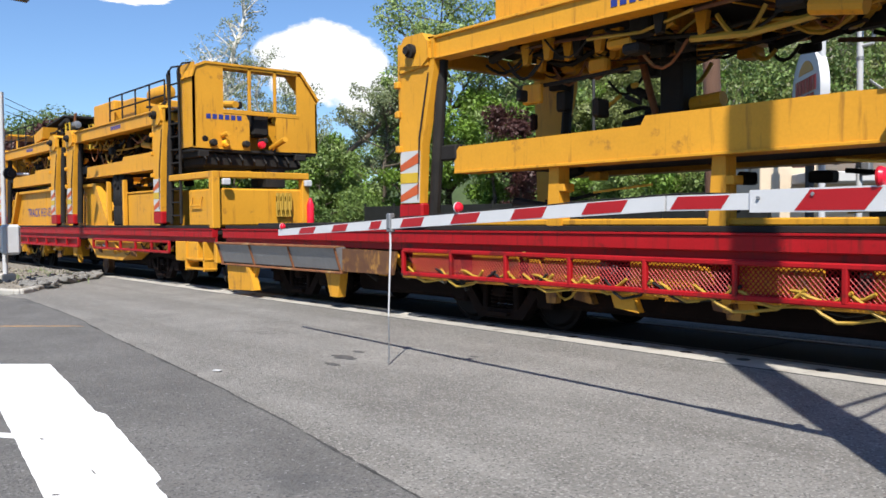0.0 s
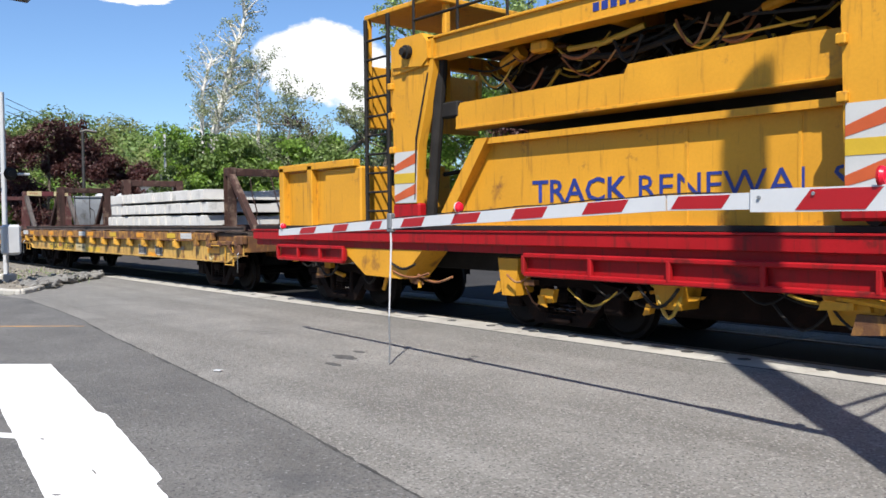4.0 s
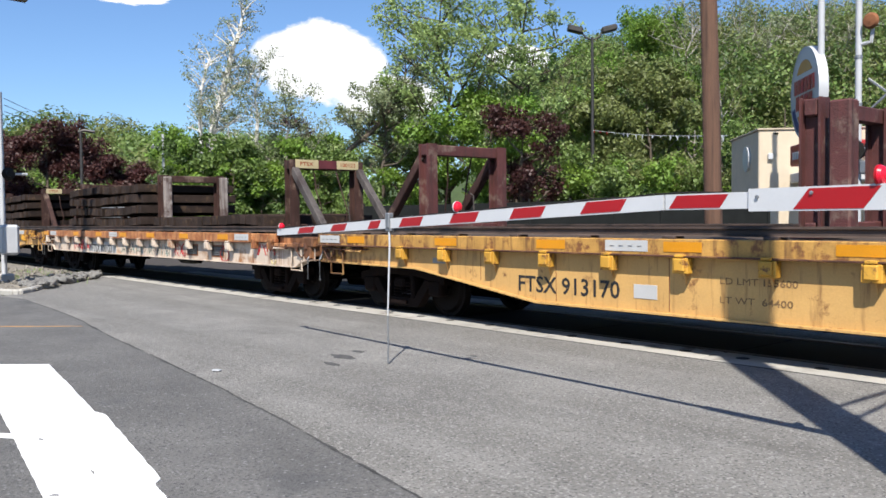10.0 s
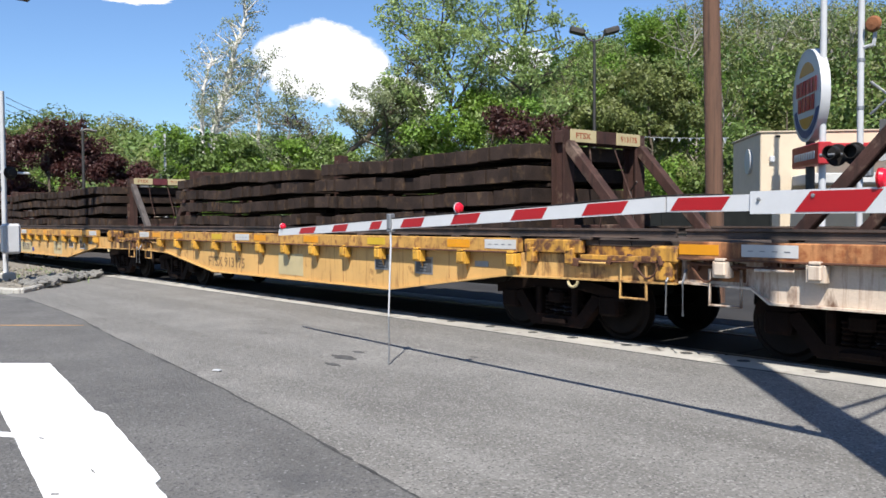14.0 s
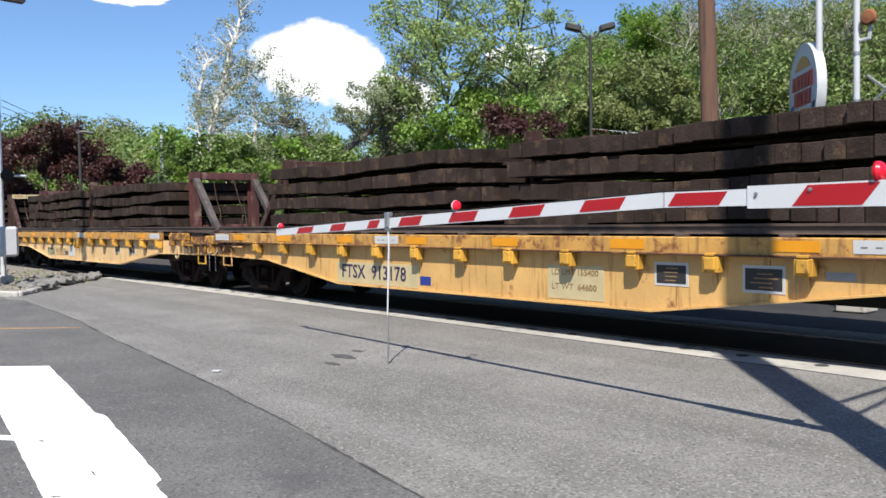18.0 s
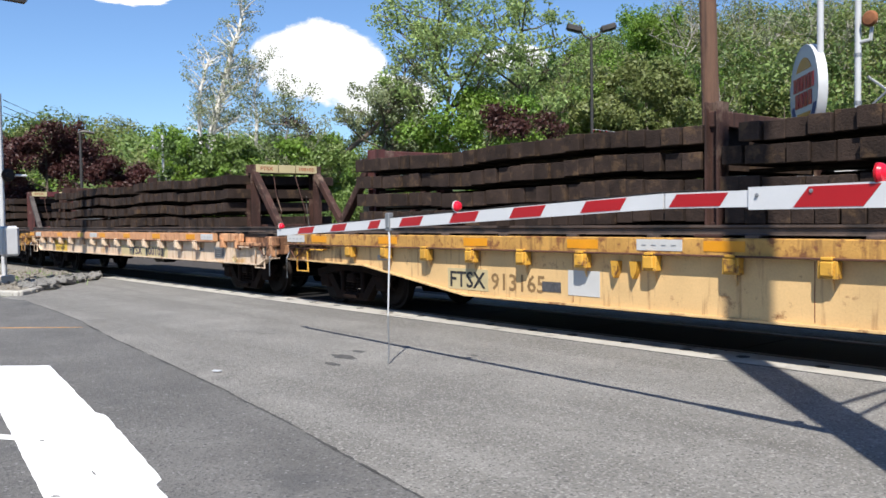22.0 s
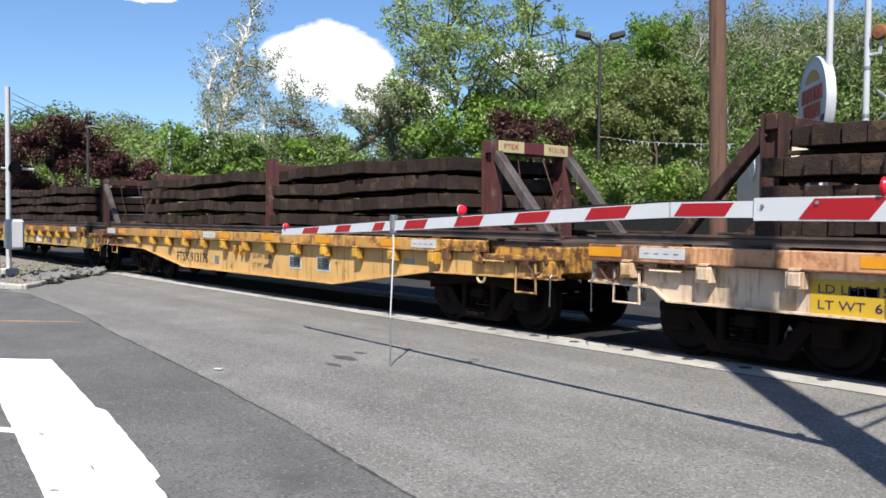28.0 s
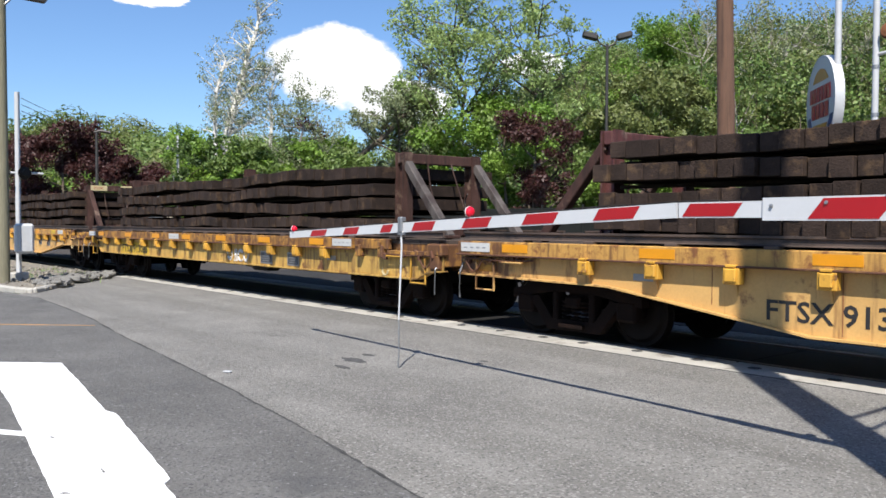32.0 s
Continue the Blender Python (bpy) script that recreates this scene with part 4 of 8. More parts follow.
def flat_car(u, style, paint, label, rear=HALF, front=HALF, trucks=(-6.55, 6.55)):
    car = tagged(empty("flat_car", pose(u, TRACK_Y, 0)), label, "flat car", "flat cars of the train")
    band = M[paint.replace("car", "band")]
    for s in (-1, 1):
        part("side_sill", shared(("sill", style, paint, s, rear, front), lambda: sill_mesh(style, M[paint], s, rear, front)), None, car)
        part("sill_flange", shared(("flange", style, paint, s, rear, front), lambda: flange_mesh(style, M[paint], s, rear, front)), None, car)
        part("deck_channel", shared(("band", paint, s, rear), lambda: rail_band(band, s, rear)), None, car)
        part("channel_lip", shared(("lip", s, rear), lambda: channel_lip(s, rear)), None, car, "rusty lower lip of the deck channel")
        part("crane_rail", shared(("crail", s, rear, front), lambda: crane_rail(s, rear, front)), None, car, "dark steel rail on chairs along the deck edge")
    for e in (-1, 1):
        at = pose(front - HALF if e > 0 else HALF - rear, 0, 0)
        part("end_sill", shared(("end", paint, e), lambda: end_fittings(e, M["end_rusty"] if paint in ("car_yellow", "car_faded") else band)), None, car, "", at)
        for s in (-1, 1):
            part("sill_step", shared(("step", paint, e, s), lambda: steps_mesh(e, s, M["pocket_orange" if paint in ("car_ochre", "car_faded") else paint])), None, car, "", at)
            part("end_rigging", shared(("rig", e, s), lambda: end_rigging(e, s)), None, car, "rusty rods and lugs at the car end", at)
        part("coupler", shared(("coupler", e), lambda: coupler_mesh(e)), None, car, "", at)
        part("brake_hose", shared(("hose", e), lambda: hose_mesh(e)), None, car, "", at)
        part("uncoupling_lever", shared(("lever", e), lambda: lever_mesh(e)), None, car, "", at)
    part("centre_sill", shared("csill", lambda: Geo().box((0, 0, 0.82), (14.6, 0.6, 0.62), 0.02).box((-0.9, 0.5, 0.62), (1.3, 0.5, 0.4), 0.08).box((1.4, -0.6, 0.66), (0.8, 0.4, 0.36), 0.1).mesh("centre_sill", M["dark_steel"])), None, car)
    for i in range(35):
        if not -rear + 0.2 < -8.06 + i * 0.474 < front - 0.2:
            continue
        part("deck_plank", shared("plank", lambda: Geo().box((0, 0, 1.225), (0.462, 2.62, 0.07), 0.008).mesh("deck_plank", M["deck_wood"])), None, car, "", pose(-8.06 + i * 0.474, 0, 0))
    for i in range(13 if style == "fish" else 14):
        x = -6.0 + i * 1.0 if style == "fish" else -7.8 + i * 1.0
        for s in (-1, 1):
            at = pose(x, s * SIDE, 1.0, 0, 0, 0 if s < 0 else 180)
            part("stake_pocket", shared(("pocket", paint), lambda: pocket.mesh("stake_pocket", M[{"car_yellow": "pocket_orange", "car_faded": "pocket_orange", "car_ochre": "pocket_orange"}.get(paint, paint)])), None, car, "", at)
            if style == "fish":
                part("gusset", shared(("gusset", paint), lambda: gusset.mesh("gusset", M[paint])), None, car, "", pose(x, s * (SIDE - 0.078), 1.06, 0, 0, 0 if s < 0 else 180))
    if style == "fish":
        for x, z in ((-4.3, 0.66), (-2.9, 0.46), (-1.22, 0.46), (1.82, 0.46), (3.5, 0.50), (4.6, 0.66)):
            part("weld_seam", shared(("seam", z), lambda: Geo().box((0, 0, (z + 1.05) / 2), (0.010, 0.006, 1.05 - z), 0.002).mesh("weld_seam", M["rust"])), None, car, "", pose(x, -SIDE * 0.945, 0))
    add_trucks(car, trucks)
    return rolling(car, u)


def crane_rail(s, rear, front):
    g = Geo()
    y = s * 1.30
    g.prism([(y - 0.035, 1.40), (y - 0.035, 1.375), (y - 0.01, 1.36), (y - 0.01, 1.31), (y - 0.06, 1.295), (y + 0.06, 1.295), (y + 0.01, 1.31), (y + 0.01, 1.36), (y + 0.035, 1.375), (y + 0.035, 1.40)], "x", 0.04 - rear, front - 0.04)
    for i in range(13):
        g.box((-7.2 + i * 1.2, y, 1.28), (0.16, 0.2, 0.035), 0.006)
    return g.mesh("crane_rail", M["rail_brown"])


def tie_variants(kind):
    out = []
    for j in range(7):
        random.seed(40 + j)
        g = Geo()
        if kind == "wood":
            g.box((0, 0, 0.092), (0.224 + 0.012 * random.random(), 2.6 + random.uniform(-0.06, 0.06), 0.190 + 0.016 * random.random()), 0.006)
        else:
            # concrete: a trapezoid section, lower in the middle
            w0, w1 = 0.1335, 0.127
            v, f = [], []
            for y, h in ((-1.28, 0.21), (-1.26, 0.225), (-0.55, 0.225), (-0.25, 0.19), (0.25, 0.19), (0.55, 0.225), (1.26, 0.225), (1.28, 0.21)):
                v += [(-w0, y, 0), (w0, y, 0), (w1, y, h), (-w1, y, h)]
            for i in range(7):
                for a in range(4):
                    b = (a + 1) % 4
                    f.append((i * 4 + a, i * 4 + b, i * 4 + 4 + b, i * 4 + 4 + a))
            f += [(3, 2, 1, 0), (28, 29, 30, 31)]
            g.add(v, f)
        out.append(g.mesh("tie", M["tie_" + kind]))
    return out


TIES = {"wood": tie_variants("wood"), "concrete": tie_variants("concrete")}


def tie_stack(u, x0, x1, layers, kind, label, seed, pitch, rise, z0=1.42, skew=0.045):
    """Ties laid across the car in layers with battens between them."""
    random.seed(seed)
    st = tagged(empty("tie_stack", pose(u, TRACK_Y, 0)), label, "tie stack", "tie stacks on the train")
    n = int((x1 - x0) / pitch)
    sag = [random.uniform(-1, 1) for _ in range(8)]
    for k in range(layers):
        off = random.uniform(-0.06, 0.06)
        for i in range(n):
            x = x0 + (i + 0.5) * (x1 - x0) / n + off
            w = 0.026 * math.sin(i * 0.30 + sag[k % 8] * 3) + 0.010 * math.sin(i * 0.83 + sag[k % 8] * 5) + random.uniform(-0.004, 0.004)
            if kind == "concrete":
                w = random.uniform(-0.002, 0.002)
            if kind == "wood" and k == layers - 1 and (i == 0 or i == n - 1) and random.random() < 0.4:
                continue
            part("tie", random.choice(TIES[kind]), None, st, "", pose(x, random.uniform(-skew, skew), z0 + k * rise + w, 0, 0, random.uniform(-0.5, 0.5)))
        if k < layers:
            for y in (-0.8, 0.8):
                part("batten", Geo().box(((x0 + x1) / 2, y, z0 + k * rise - 0.03), (x1 - x0 - 0.1, 0.10, 0.045 if k else 0.10), 0.005), M["tie_wood"], st)
    return rolling(st, u)
CLOUDS = [((-1272, 790, 275), 120, 74), ((-1200, 880, 212), 100, 42), ((-1410, 512, 374), 70, 16), ((-1058, 1064, 280), 60, 24), ((-878, 1216, 420), 120, 30)]


# ---- track machine ----
def block(g, x0, x1, y0, y1, z0, z1, b=0.015):
    return g.box(((x0 + x1) / 2, (y0 + y1) / 2, (z0 + z1) / 2), (x1 - x0, y1 - y0, z1 - z0), b)


class Rig:
    """Parts of a machine, given by their place along the train at the start."""

    def __init__(self, name, u, label, category, group=""):
        self.u = u
        self.ob = tagged(empty(name, pose(u, TRACK_Y, 0)), label, category, group)
        rolling(self.ob, u)

    def put(self, name, geo, material, parent=None, label=""):
        p = parent or self.ob
        return part(name, geo, M[material], p, label, pose(-self.u, 0, 0) if p is self.ob else None)

    def blk(self, name, x0, x1, y0, y1, z0, z1, material, parent=None, label="", b=0.015):
        return self.put(name, block(Geo(), x0, x1, y0, y1, z0, z1, b), material, parent, label)


def handrail(rig, x0, x1, y, z, h=0.75, n=4):
    for i in range(n + 1):
        x = x0 + (x1 - x0) * i / n
        rig.put("rail_post", Geo().tube([(x, y, z), (x, y, z + h)], 0.022, 6), "dark_steel")
    for k in (0.5, 1.0):
        rig.put("handrail", Geo().tube([(x0, y, z + h * k), (x1, y, z + h * k)], 0.022, 6), "dark_steel")


def ladder(rig, x0, x1, y, z0, z1):
    for x in (x0, x1):
        rig.blk("ladder_rail", x - 0.03, x + 0.03, y - 0.03, y + 0.03, z0, z1, "dark_steel")
    n = int((z1 - z0) / 0.3)
    for i in range(n):
        z = z0 + 0.2 + i * 0.3
        rig.put("rung", Geo().tube([(x0, y, z), (x1, y, z)], 0.02, 6), "dark_steel")


def gantry_leg(rig, x0, x1, s, top, flip=False):
    """A tapered portal leg with a striped guard and a red foot; s: side of the car."""
    y0, y1 = sorted((s * 1.40, s * 1.54))
    xb0, xb1 = x0 + (x1 - x0) * 0.06, x0 + (x1 - x0) * 0.60
    g = Geo().prism([(x0, top), (x1, top), (x1, top - 0.45), (xb1 + 0.06, 2.6), (xb1, 1.75), (xb0, 1.75), (xb0 - 0.02, 2.6), (x0, top - 0.5)], "y", y0, y1)
    leg = rig.put("leg", g, "machine_yellow")
    yo = s * 1.545
    g = Geo().prism([(x0 + 0.06, top - 0.06), (x1 - 0.06, top - 0.06), (x1 - 0.1, top - 0.4), (x0 + 0.1, top - 0.44)], "y", *sorted((yo, yo + s * 0.03)))
    rig.put("head_plate", g, "machine_yellow", leg)
    yk = sorted((s * 1.30, s * 1.60))
    rig.put("yoke", Geo().prism([(x0 + 0.08, top - 0.34), (x0 + 0.16, top - 0.02), (x0 + 0.24, top + 0.07), (x1 - 0.20, top + 0.07), (x1 - 0.08, top - 0.06), (x1 - 0.06, top - 0.30), (x1 - 0.2, top - 0.40)], "y", *yk), "machine_yellow", leg)
    rig.put("pin", Geo().lathe([(0, 0), (0.10, 0), (0.10, 0.07 * s), (0.06, 0.08 * s), (0.06, 0.13 * s), (0, 0.13 * s)], ((x0 + x1) / 2, s * 1.60, top - 0.16), "y", 14), "dark_steel", leg)
    for k in (0.3, 0.52, 0.78):
        rig.put("lug", block(Geo(), x0 + (xb0 - x0) * k - 0.05, x0 + (xb0 - x0) * k + 0.05, *sorted((s * 1.44, s * 1.60)), top - k * 2.0 - 0.05, top - k * 2.0 + 0.05, 0.012), "machine_yellow", leg)
    rig.put("column", Geo().tube([(xb1 + 0.10, s * 1.36, 1.5), (x1 - 0.02, s * 1.36, top - 0.3)], 0.085, 10), "dark_steel", leg)
    rig.put("hydraulic_pipe", Geo().tube([(xb1 - 0.04, yo, 1.8), (xb1 + 0.02, yo + s * 0.02, 2.7), (x1 - 0.12, yo, top - 0.5)], 0.014, 6), "dark_steel", leg)
    # striped guard
    w0, w1 = xb0 + 0.01, xb1 - 0.01
    gd = rig.put("striped_guard", Geo().prism([(w0, 1.76), (w1, 1.76), (w1 + 0.03, 2.52), (w0, 2.52)], "y", *sorted((yo, yo + s * 0.008))), "decal_white", leg, "white guard with orange stripes")
    for z in (1.77, 2.22):
        rig.put("orange_stripe", Geo().prism([(w0, z), (w0, z + 0.10), (w1, z + 0.27), (w1, z + 0.12)], "y", *sorted((yo + s * 0.008, yo + s * 0.012))), "guard_orange", gd)
    rig.put("yellow_band", Geo().prism([(w0, 2.05), (w1, 2.05), (w1, 2.20), (w0, 2.20)], "y", *sorted((yo + s * 0.008, yo + s * 0.013))), "decal_yellow", gd)
    foot = rig.put("foot", block(Geo(), xb0 - 0.05, xb1 + 0.05, min(y0, y1) - 0.01, max(y0, y1) + 0.01, 1.46, 1.755, 0.03), "machine_red", None, "red roller foot")
    rig.put("roller", Geo().lathe([(0, -0.06), (0.085, -0.06), (0.085, 0.06), (0, 0.06)], ((xb0 + xb1) / 2, s * 1.40, 1.50), "y", 16), "dark_steel", foot)


def clutter(rig, x0, x1, z0, z1, n, seed):
    """Pipes, valve blocks and brackets between the beams."""
    rng = random.Random(seed)
    for i in range(n):
        x, y, z = rng.uniform(x0, x1), rng.uniform(-1.25, 1.1), rng.uniform(z0, z1)
        k = rng.random()
        if k < 0.45:
            L = rng.uniform(0.4, 1.8)
            rig.put("pipe", Geo().tube([(x, y, z), (min(x1, x + L * 0.5), y + rng.uniform(-0.1, 0.1), z + rng.uniform(-0.12, 0.05)), (min(x1, x + L), y, z + rng.uniform(-0.1, 0.1))], rng.uniform(0.015, 0.04), 6), rng.choice(["dark_steel", "dark_steel", "dark_steel", "hose_yellow", "rust_dark"]))
        elif k < 0.8:
            a, b, c = rng.uniform(0.08, 0.4), rng.uniform(0.08, 0.3), rng.uniform(0.08, 0.28)
            rig.blk("valve_block", x - a / 2, x + a / 2, y - b / 2, y + b / 2, z - c / 2, z + c / 2, rng.choice(["dark_steel", "machine_yellow", "dark_steel", "truck_iron", "dark_steel"]), b=0.03)
        else:
            rig.put("cylinder", Geo().tube([(x, y, z), (x + rng.uniform(0.3, 0.8), y, z + rng.uniform(-0.2, 0.2))], rng.uniform(0.05, 0.1), 10), rng.choice(["dark_steel", "machine_yellow"]))


def fittings(rig, x0, x1, z0, z1, n, seed):
    """Yellow brackets, links and drooping hoses that hang along the side under the deck."""
    rng = random.Random(seed)
    for i in range(n):
        x, z = rng.uniform(x0, x1 - 0.2), rng.uniform(z0, z1)
        y = rng.uniform(-1.46, -1.05)
        k = rng.random()
        if k < 0.4:
            w, h = rng.uniform(0.08, 0.34), rng.uniform(0.06, 0.2)
            s = rng.uniform(-0.1, 0.1)
            rig.put("bracket", Geo().prism([(x, z - h), (x + w, z - h + s * 0.5), (x + w * 0.9 + s, z), (x + s, z)], "y", y, y + rng.uniform(0.03, 0.12)), rng.choice(["machine_yellow", "machine_yellow", "band_ochre"]))
        elif k < 0.75:
            w, dz = rng.uniform(0.3, 0.9), rng.uniform(0.05, 0.25)
            rig.put("hose", Geo().tube([(x + w * j / 6, y, z - dz * math.sin(math.pi * j / 6) + 0.05) for j in range(7)], rng.uniform(0.012, 0.024), 5), rng.choice(["hose_yellow", "dark_steel", "dark_steel", "rust"]))
        else:
            rig.put("link", Geo().tube([(x, y, z), (x + rng.uniform(-0.3, 0.5), y, z + rng.uniform(-0.25, 0.1))], rng.uniform(0.02, 0.045), 7), rng.choice(["machine_yellow", "dark_steel", "galvanised"]))


def portal(u, xr, xf, top, lower, label, seed, packed=True):
    """A portal crane: four legs, two upper beams, two lower beams, cross members."""
    rig = Rig("portal_crane", u, label, "portal crane", "portal cranes on the train")
    for s in (-1, 1):
        gantry_leg(rig, *xr, s, top)
        gantry_leg(rig, *xf, s, top + 0.02)
        y = s * 1.40
        a, b = sorted((s * 1.30, s * 1.50))
        bm = rig.put("upper_beam", Geo().prism([(xr[0] + 0.1, top - 0.02), (xf[1], top - 0.02), (xf[1], top - 0.30), (xr[1] - 0.1, top - 0.30)], "y", a, b), "machine_yellow")
        rig.put("flange", block(Geo(), xr[0] + 0.1, xf[1], a - 0.04, b + 0.04, top - 0.03, top + 0.005, 0.005), "machine_yellow", bm)
        rig.put("flange", block(Geo(), xr[1] - 0.1, xf[1], a - 0.04, b + 0.04, top - 0.325, top - 0.30, 0.005), "machine_yellow", bm)
        if s < 0:
            # a maker's name, as plain bars
            for j in range(6):
                rig.put("name_bar", block(Geo(), (xr[1] + xf[0]) / 2 + j * 0.13, (xr[1] + xf[0]) / 2 + j * 0.13 + 0.09, -1.507, -1.498, top - 0.21, top - 0.11, 0.001), "decal_blue", bm)
        a, b = sorted((s * 1.0, s * 1.34))
        x0, x1, z0, z1 = lower
        lb = rig.put("lower_beam", Geo().prism([(x0, z0), (x1, z0), (x1, z1 - 0.02), (x1 - 0.4, z1), (x1 - (x1 - x0) * 0.45, z1), (x1 - (x1 - x0) * 0.46, z1 - 0.10), (x0 + 0.1, z1 - 0.12), (x0, z1 - 0.22)], "y", a, b), "machine_yellow")
        rig.put("beam_lip", block(Geo(), x0 + 0.02, x1, a - 0.03, b + 0.03, z0 - 0.02, z0 + 0.015, 0.005), "machine_yellow", lb)
        rig.put("bracket", block(Geo(), x0 - 0.35, x0 + 0.05, s * 1.28 - 0.08, s * 1.28 + 0.08, z1 - 0.30, z1 - 0.08, 0.02), "dark_steel", lb)
    for x in (xr[0] + 0.25, xr[1] + 0.9, (xr[1] + xf[0]) / 2, xf[0] - 0.8, xf[0] + 0.3):
        rig.blk("cross_member", x - 0.09, x + 0.09, -1.3, 1.3, top - 0.28, top - 0.05, "machine_yellow")
    # added plate, no real deck: it blocks the sun between the beams
    rig.blk("top_deck", xr[0] + 0.3, xf[1] - 0.2, -1.3, 1.3, top - 0.03, top - 0.005, "dark_steel")
    rig.blk("conveyor_bed", lower[0] + 0.1, lower[1] - 0.1, -1.0, 1.0, lower[2] + 0.05, lower[2] + 0.16, "dark_steel")
    if not packed:
        clutter(rig, xr[1] + 0.2, xf[0] - 0.2, top - 0.55, top - 0.3, 22, seed)
        return rig
    clutter(rig, xr[1] + 0.2, xf[0] - 0.2, lower[3] + 0.05, top - 0.3, 46, seed)
    rig.blk("machinery_core", xr[1] + 0.5, xf[0] - 0.4, -0.6, 0.7, lower[3] - 0.1, top - 0.34, "truck_iron", b=0.08)
    rng = random.Random(seed + 90)
    for i in range(44):
        x, y = rng.uniform(xr[1] + 0.1, xf[0] - 0.9), rng.uniform(-1.30, -0.6)
        w, dz = rng.uniform(0.4, 1.1), rng.uniform(0.05, 0.35)
        z = rng.uniform(lower[3] + 0.15, top - 0.3)
        rig.put("hose", Geo().tube([(x + w * k / 6, y, z - dz * math.sin(math.pi * k / 6)) for k in range(7)], rng.uniform(0.012, 0.026), 5), rng.choice(["dark_steel", "dark_steel", "dark_steel", "rust", "hose_yellow"]))
    return rig


def machine_deck(name, u, x0, x1, label):
    rig = Rig(name, u, label, "track machine", "cars of the track machine")
    for s in (-1, 1):
        a, b = sorted((s * 1.36, s * 1.50))
        sb = rig.put("side_beam", block(Geo(), x0, x1, a, b, 1.16, 1.33, 0.012), "machine_red")
        rig.put("beam_web", block(Geo(), x0, x1, *sorted((s * 1.37, s * 1.42)), 1.05, 1.17, 0.006), "machine_red", sb)
        rig.put("beam_flange", block(Geo(), x0, x1, min(a, b) - 0.02, max(a, b) + 0.02, 1.325, 1.35, 0.004), "machine_red", sb)
        a, b = sorted((s * 1.30, s * 1.42))
        rig.put("crane_rail", block(Geo(), x0, x1, s * 1.40 - 0.035, s * 1.40 + 0.035, 1.35, 1.42, 0.008), "dark_steel")
    rig.blk("deck_plate", x0, x1, -1.36, 1.36, 1.22, 1.30, "dark_steel")
    rig.blk("centre_sill", x0 + 0.3, x1 - 0.3, -0.45, 0.45, 0.72, 1.22, "dark_steel")
    for e, x in ((-1, x0), (1, x1)):
        rig.blk("coupler", x - 0.35, x + 0.35, -0.12, 0.12, 0.76, 0.98, "dark_steel", b=0.04)
    return rig


def red_lattice(rig, x0, x1, z0, z1, step=1.05, panel=True):
    """The open red side frame that hangs below the deck."""
    y = -1.50
    for z in (z0, z1):
        rig.blk("lattice_rail", x0, x1, y - 0.035, y + 0.035, z - 0.03, z + 0.03, "machine_red")
    n = int((x1 - x0) / step)
    for i in range(n + 1):
        x = x0 + (x1 - x0) * i / n
        rig.blk("lattice_post", x - 0.03, x + 0.03, y - 0.04, y + 0.03, z0, z1, "machine_red")
    if panel:
        rig.blk("lattice_panel", x0, x1, y + 0.05, y + 0.07, z0 + 0.02, z1 - 0.02, "machine_red")


# the renewal car
m1 = machine_deck("track_machine", -28.2, -40.0, -16.9, "yellow and red track renewal machine car with hopper")
hop = m1.put("hopper", Geo().prism([(-34.5, 1.36), (-33.55, 2.56), (-25.0, 2.56), (-23.9, 1.36)], "y", -1.18, 1.18), "machine_yellow", None, "yellow steel hopper lettered in blue")
m1.put("hopper_rim", Geo().prism([(-33.62, 2.54), (-33.58, 2.62), (-24.95, 2.62), (-24.9, 2.54)], "y", -1.30, -1.10), "machine_yellow", hop)
m1.put("hopper_foot", Geo().prism([(-34.5, 1.36), (-34.5, 1.42), (-23.9, 1.42), (-23.9, 1.36)], "y", -1.26, -1.10), "machine_yellow", hop)
m1.put("hopper_edge", Geo().prism([(-25.15, 2.62), (-24.85, 2.62), (-23.75, 1.40), (-24.05, 1.36)], "y", -1.36, -1.10), "machine_yellow", hop)
m1.put("hopper_edge", Geo().prism([(-33.45, 2.62), (-33.68, 2.62), (-34.62, 1.38), (-34.4, 1.36)], "y", -1.34, -1.10), "machine_yellow", hop)
for x in (-30.4, -27.9, -29.1):
    m1.put("hopper_rib", block(Geo(), x - 0.02, x + 0.02, -1.19, -1.175, 1.42, 2.5, 0.003), "machine_yellow", hop)
write(hop, "TRACK RENEWAL SYSTEM", pose(-32.75, -1.188, 1.72), 0.28, M["decal_blue"], 5.55, "blue painted letters")
# tanks and boxes on the deck
for x in (-23.45, -22.98):
    m1.put("oil_drum", Geo().lathe([(0, 0), (0.20, 0), (0.23, 0.03), (0.23, 0.5), (0.215, 0.53), (0.23, 0.56), (0.23, 0.95), (0.2, 1.0), (0, 1.0)], (x - 0.01, -1.08, 1.42), "z", 18), "rubber", None, "black ribbed oil drum")
for x in (-23.45, -22.98):
    m1.put("hose_reel", Geo().lathe([(0, -0.14), (0.07, -0.15), (0.10, -0.12), (0.22, -0.13), (0.235, -0.10), (0.235, 0.12), (0.20, 0.14), (0, 0.14)], (x, -1.14, 2.58), "y", 20), "rubber", None, "black rubber hose reel over the drum")
for x in (-23.86, -22.62):
    m1.blk("drum_post", x - 0.05, x + 0.05, -1.36, -1.24, 1.36, 2.62, "machine_yellow")
m1.blk("tool_box", -22.55, -20.15, -1.25, 0.9, 1.36, 2.24, "machine_yellow", b=0.03)
m1.blk("box_lid", -22.62, -20.13, -1.27, 0.92, 2.24, 2.29, "machine_yellow")
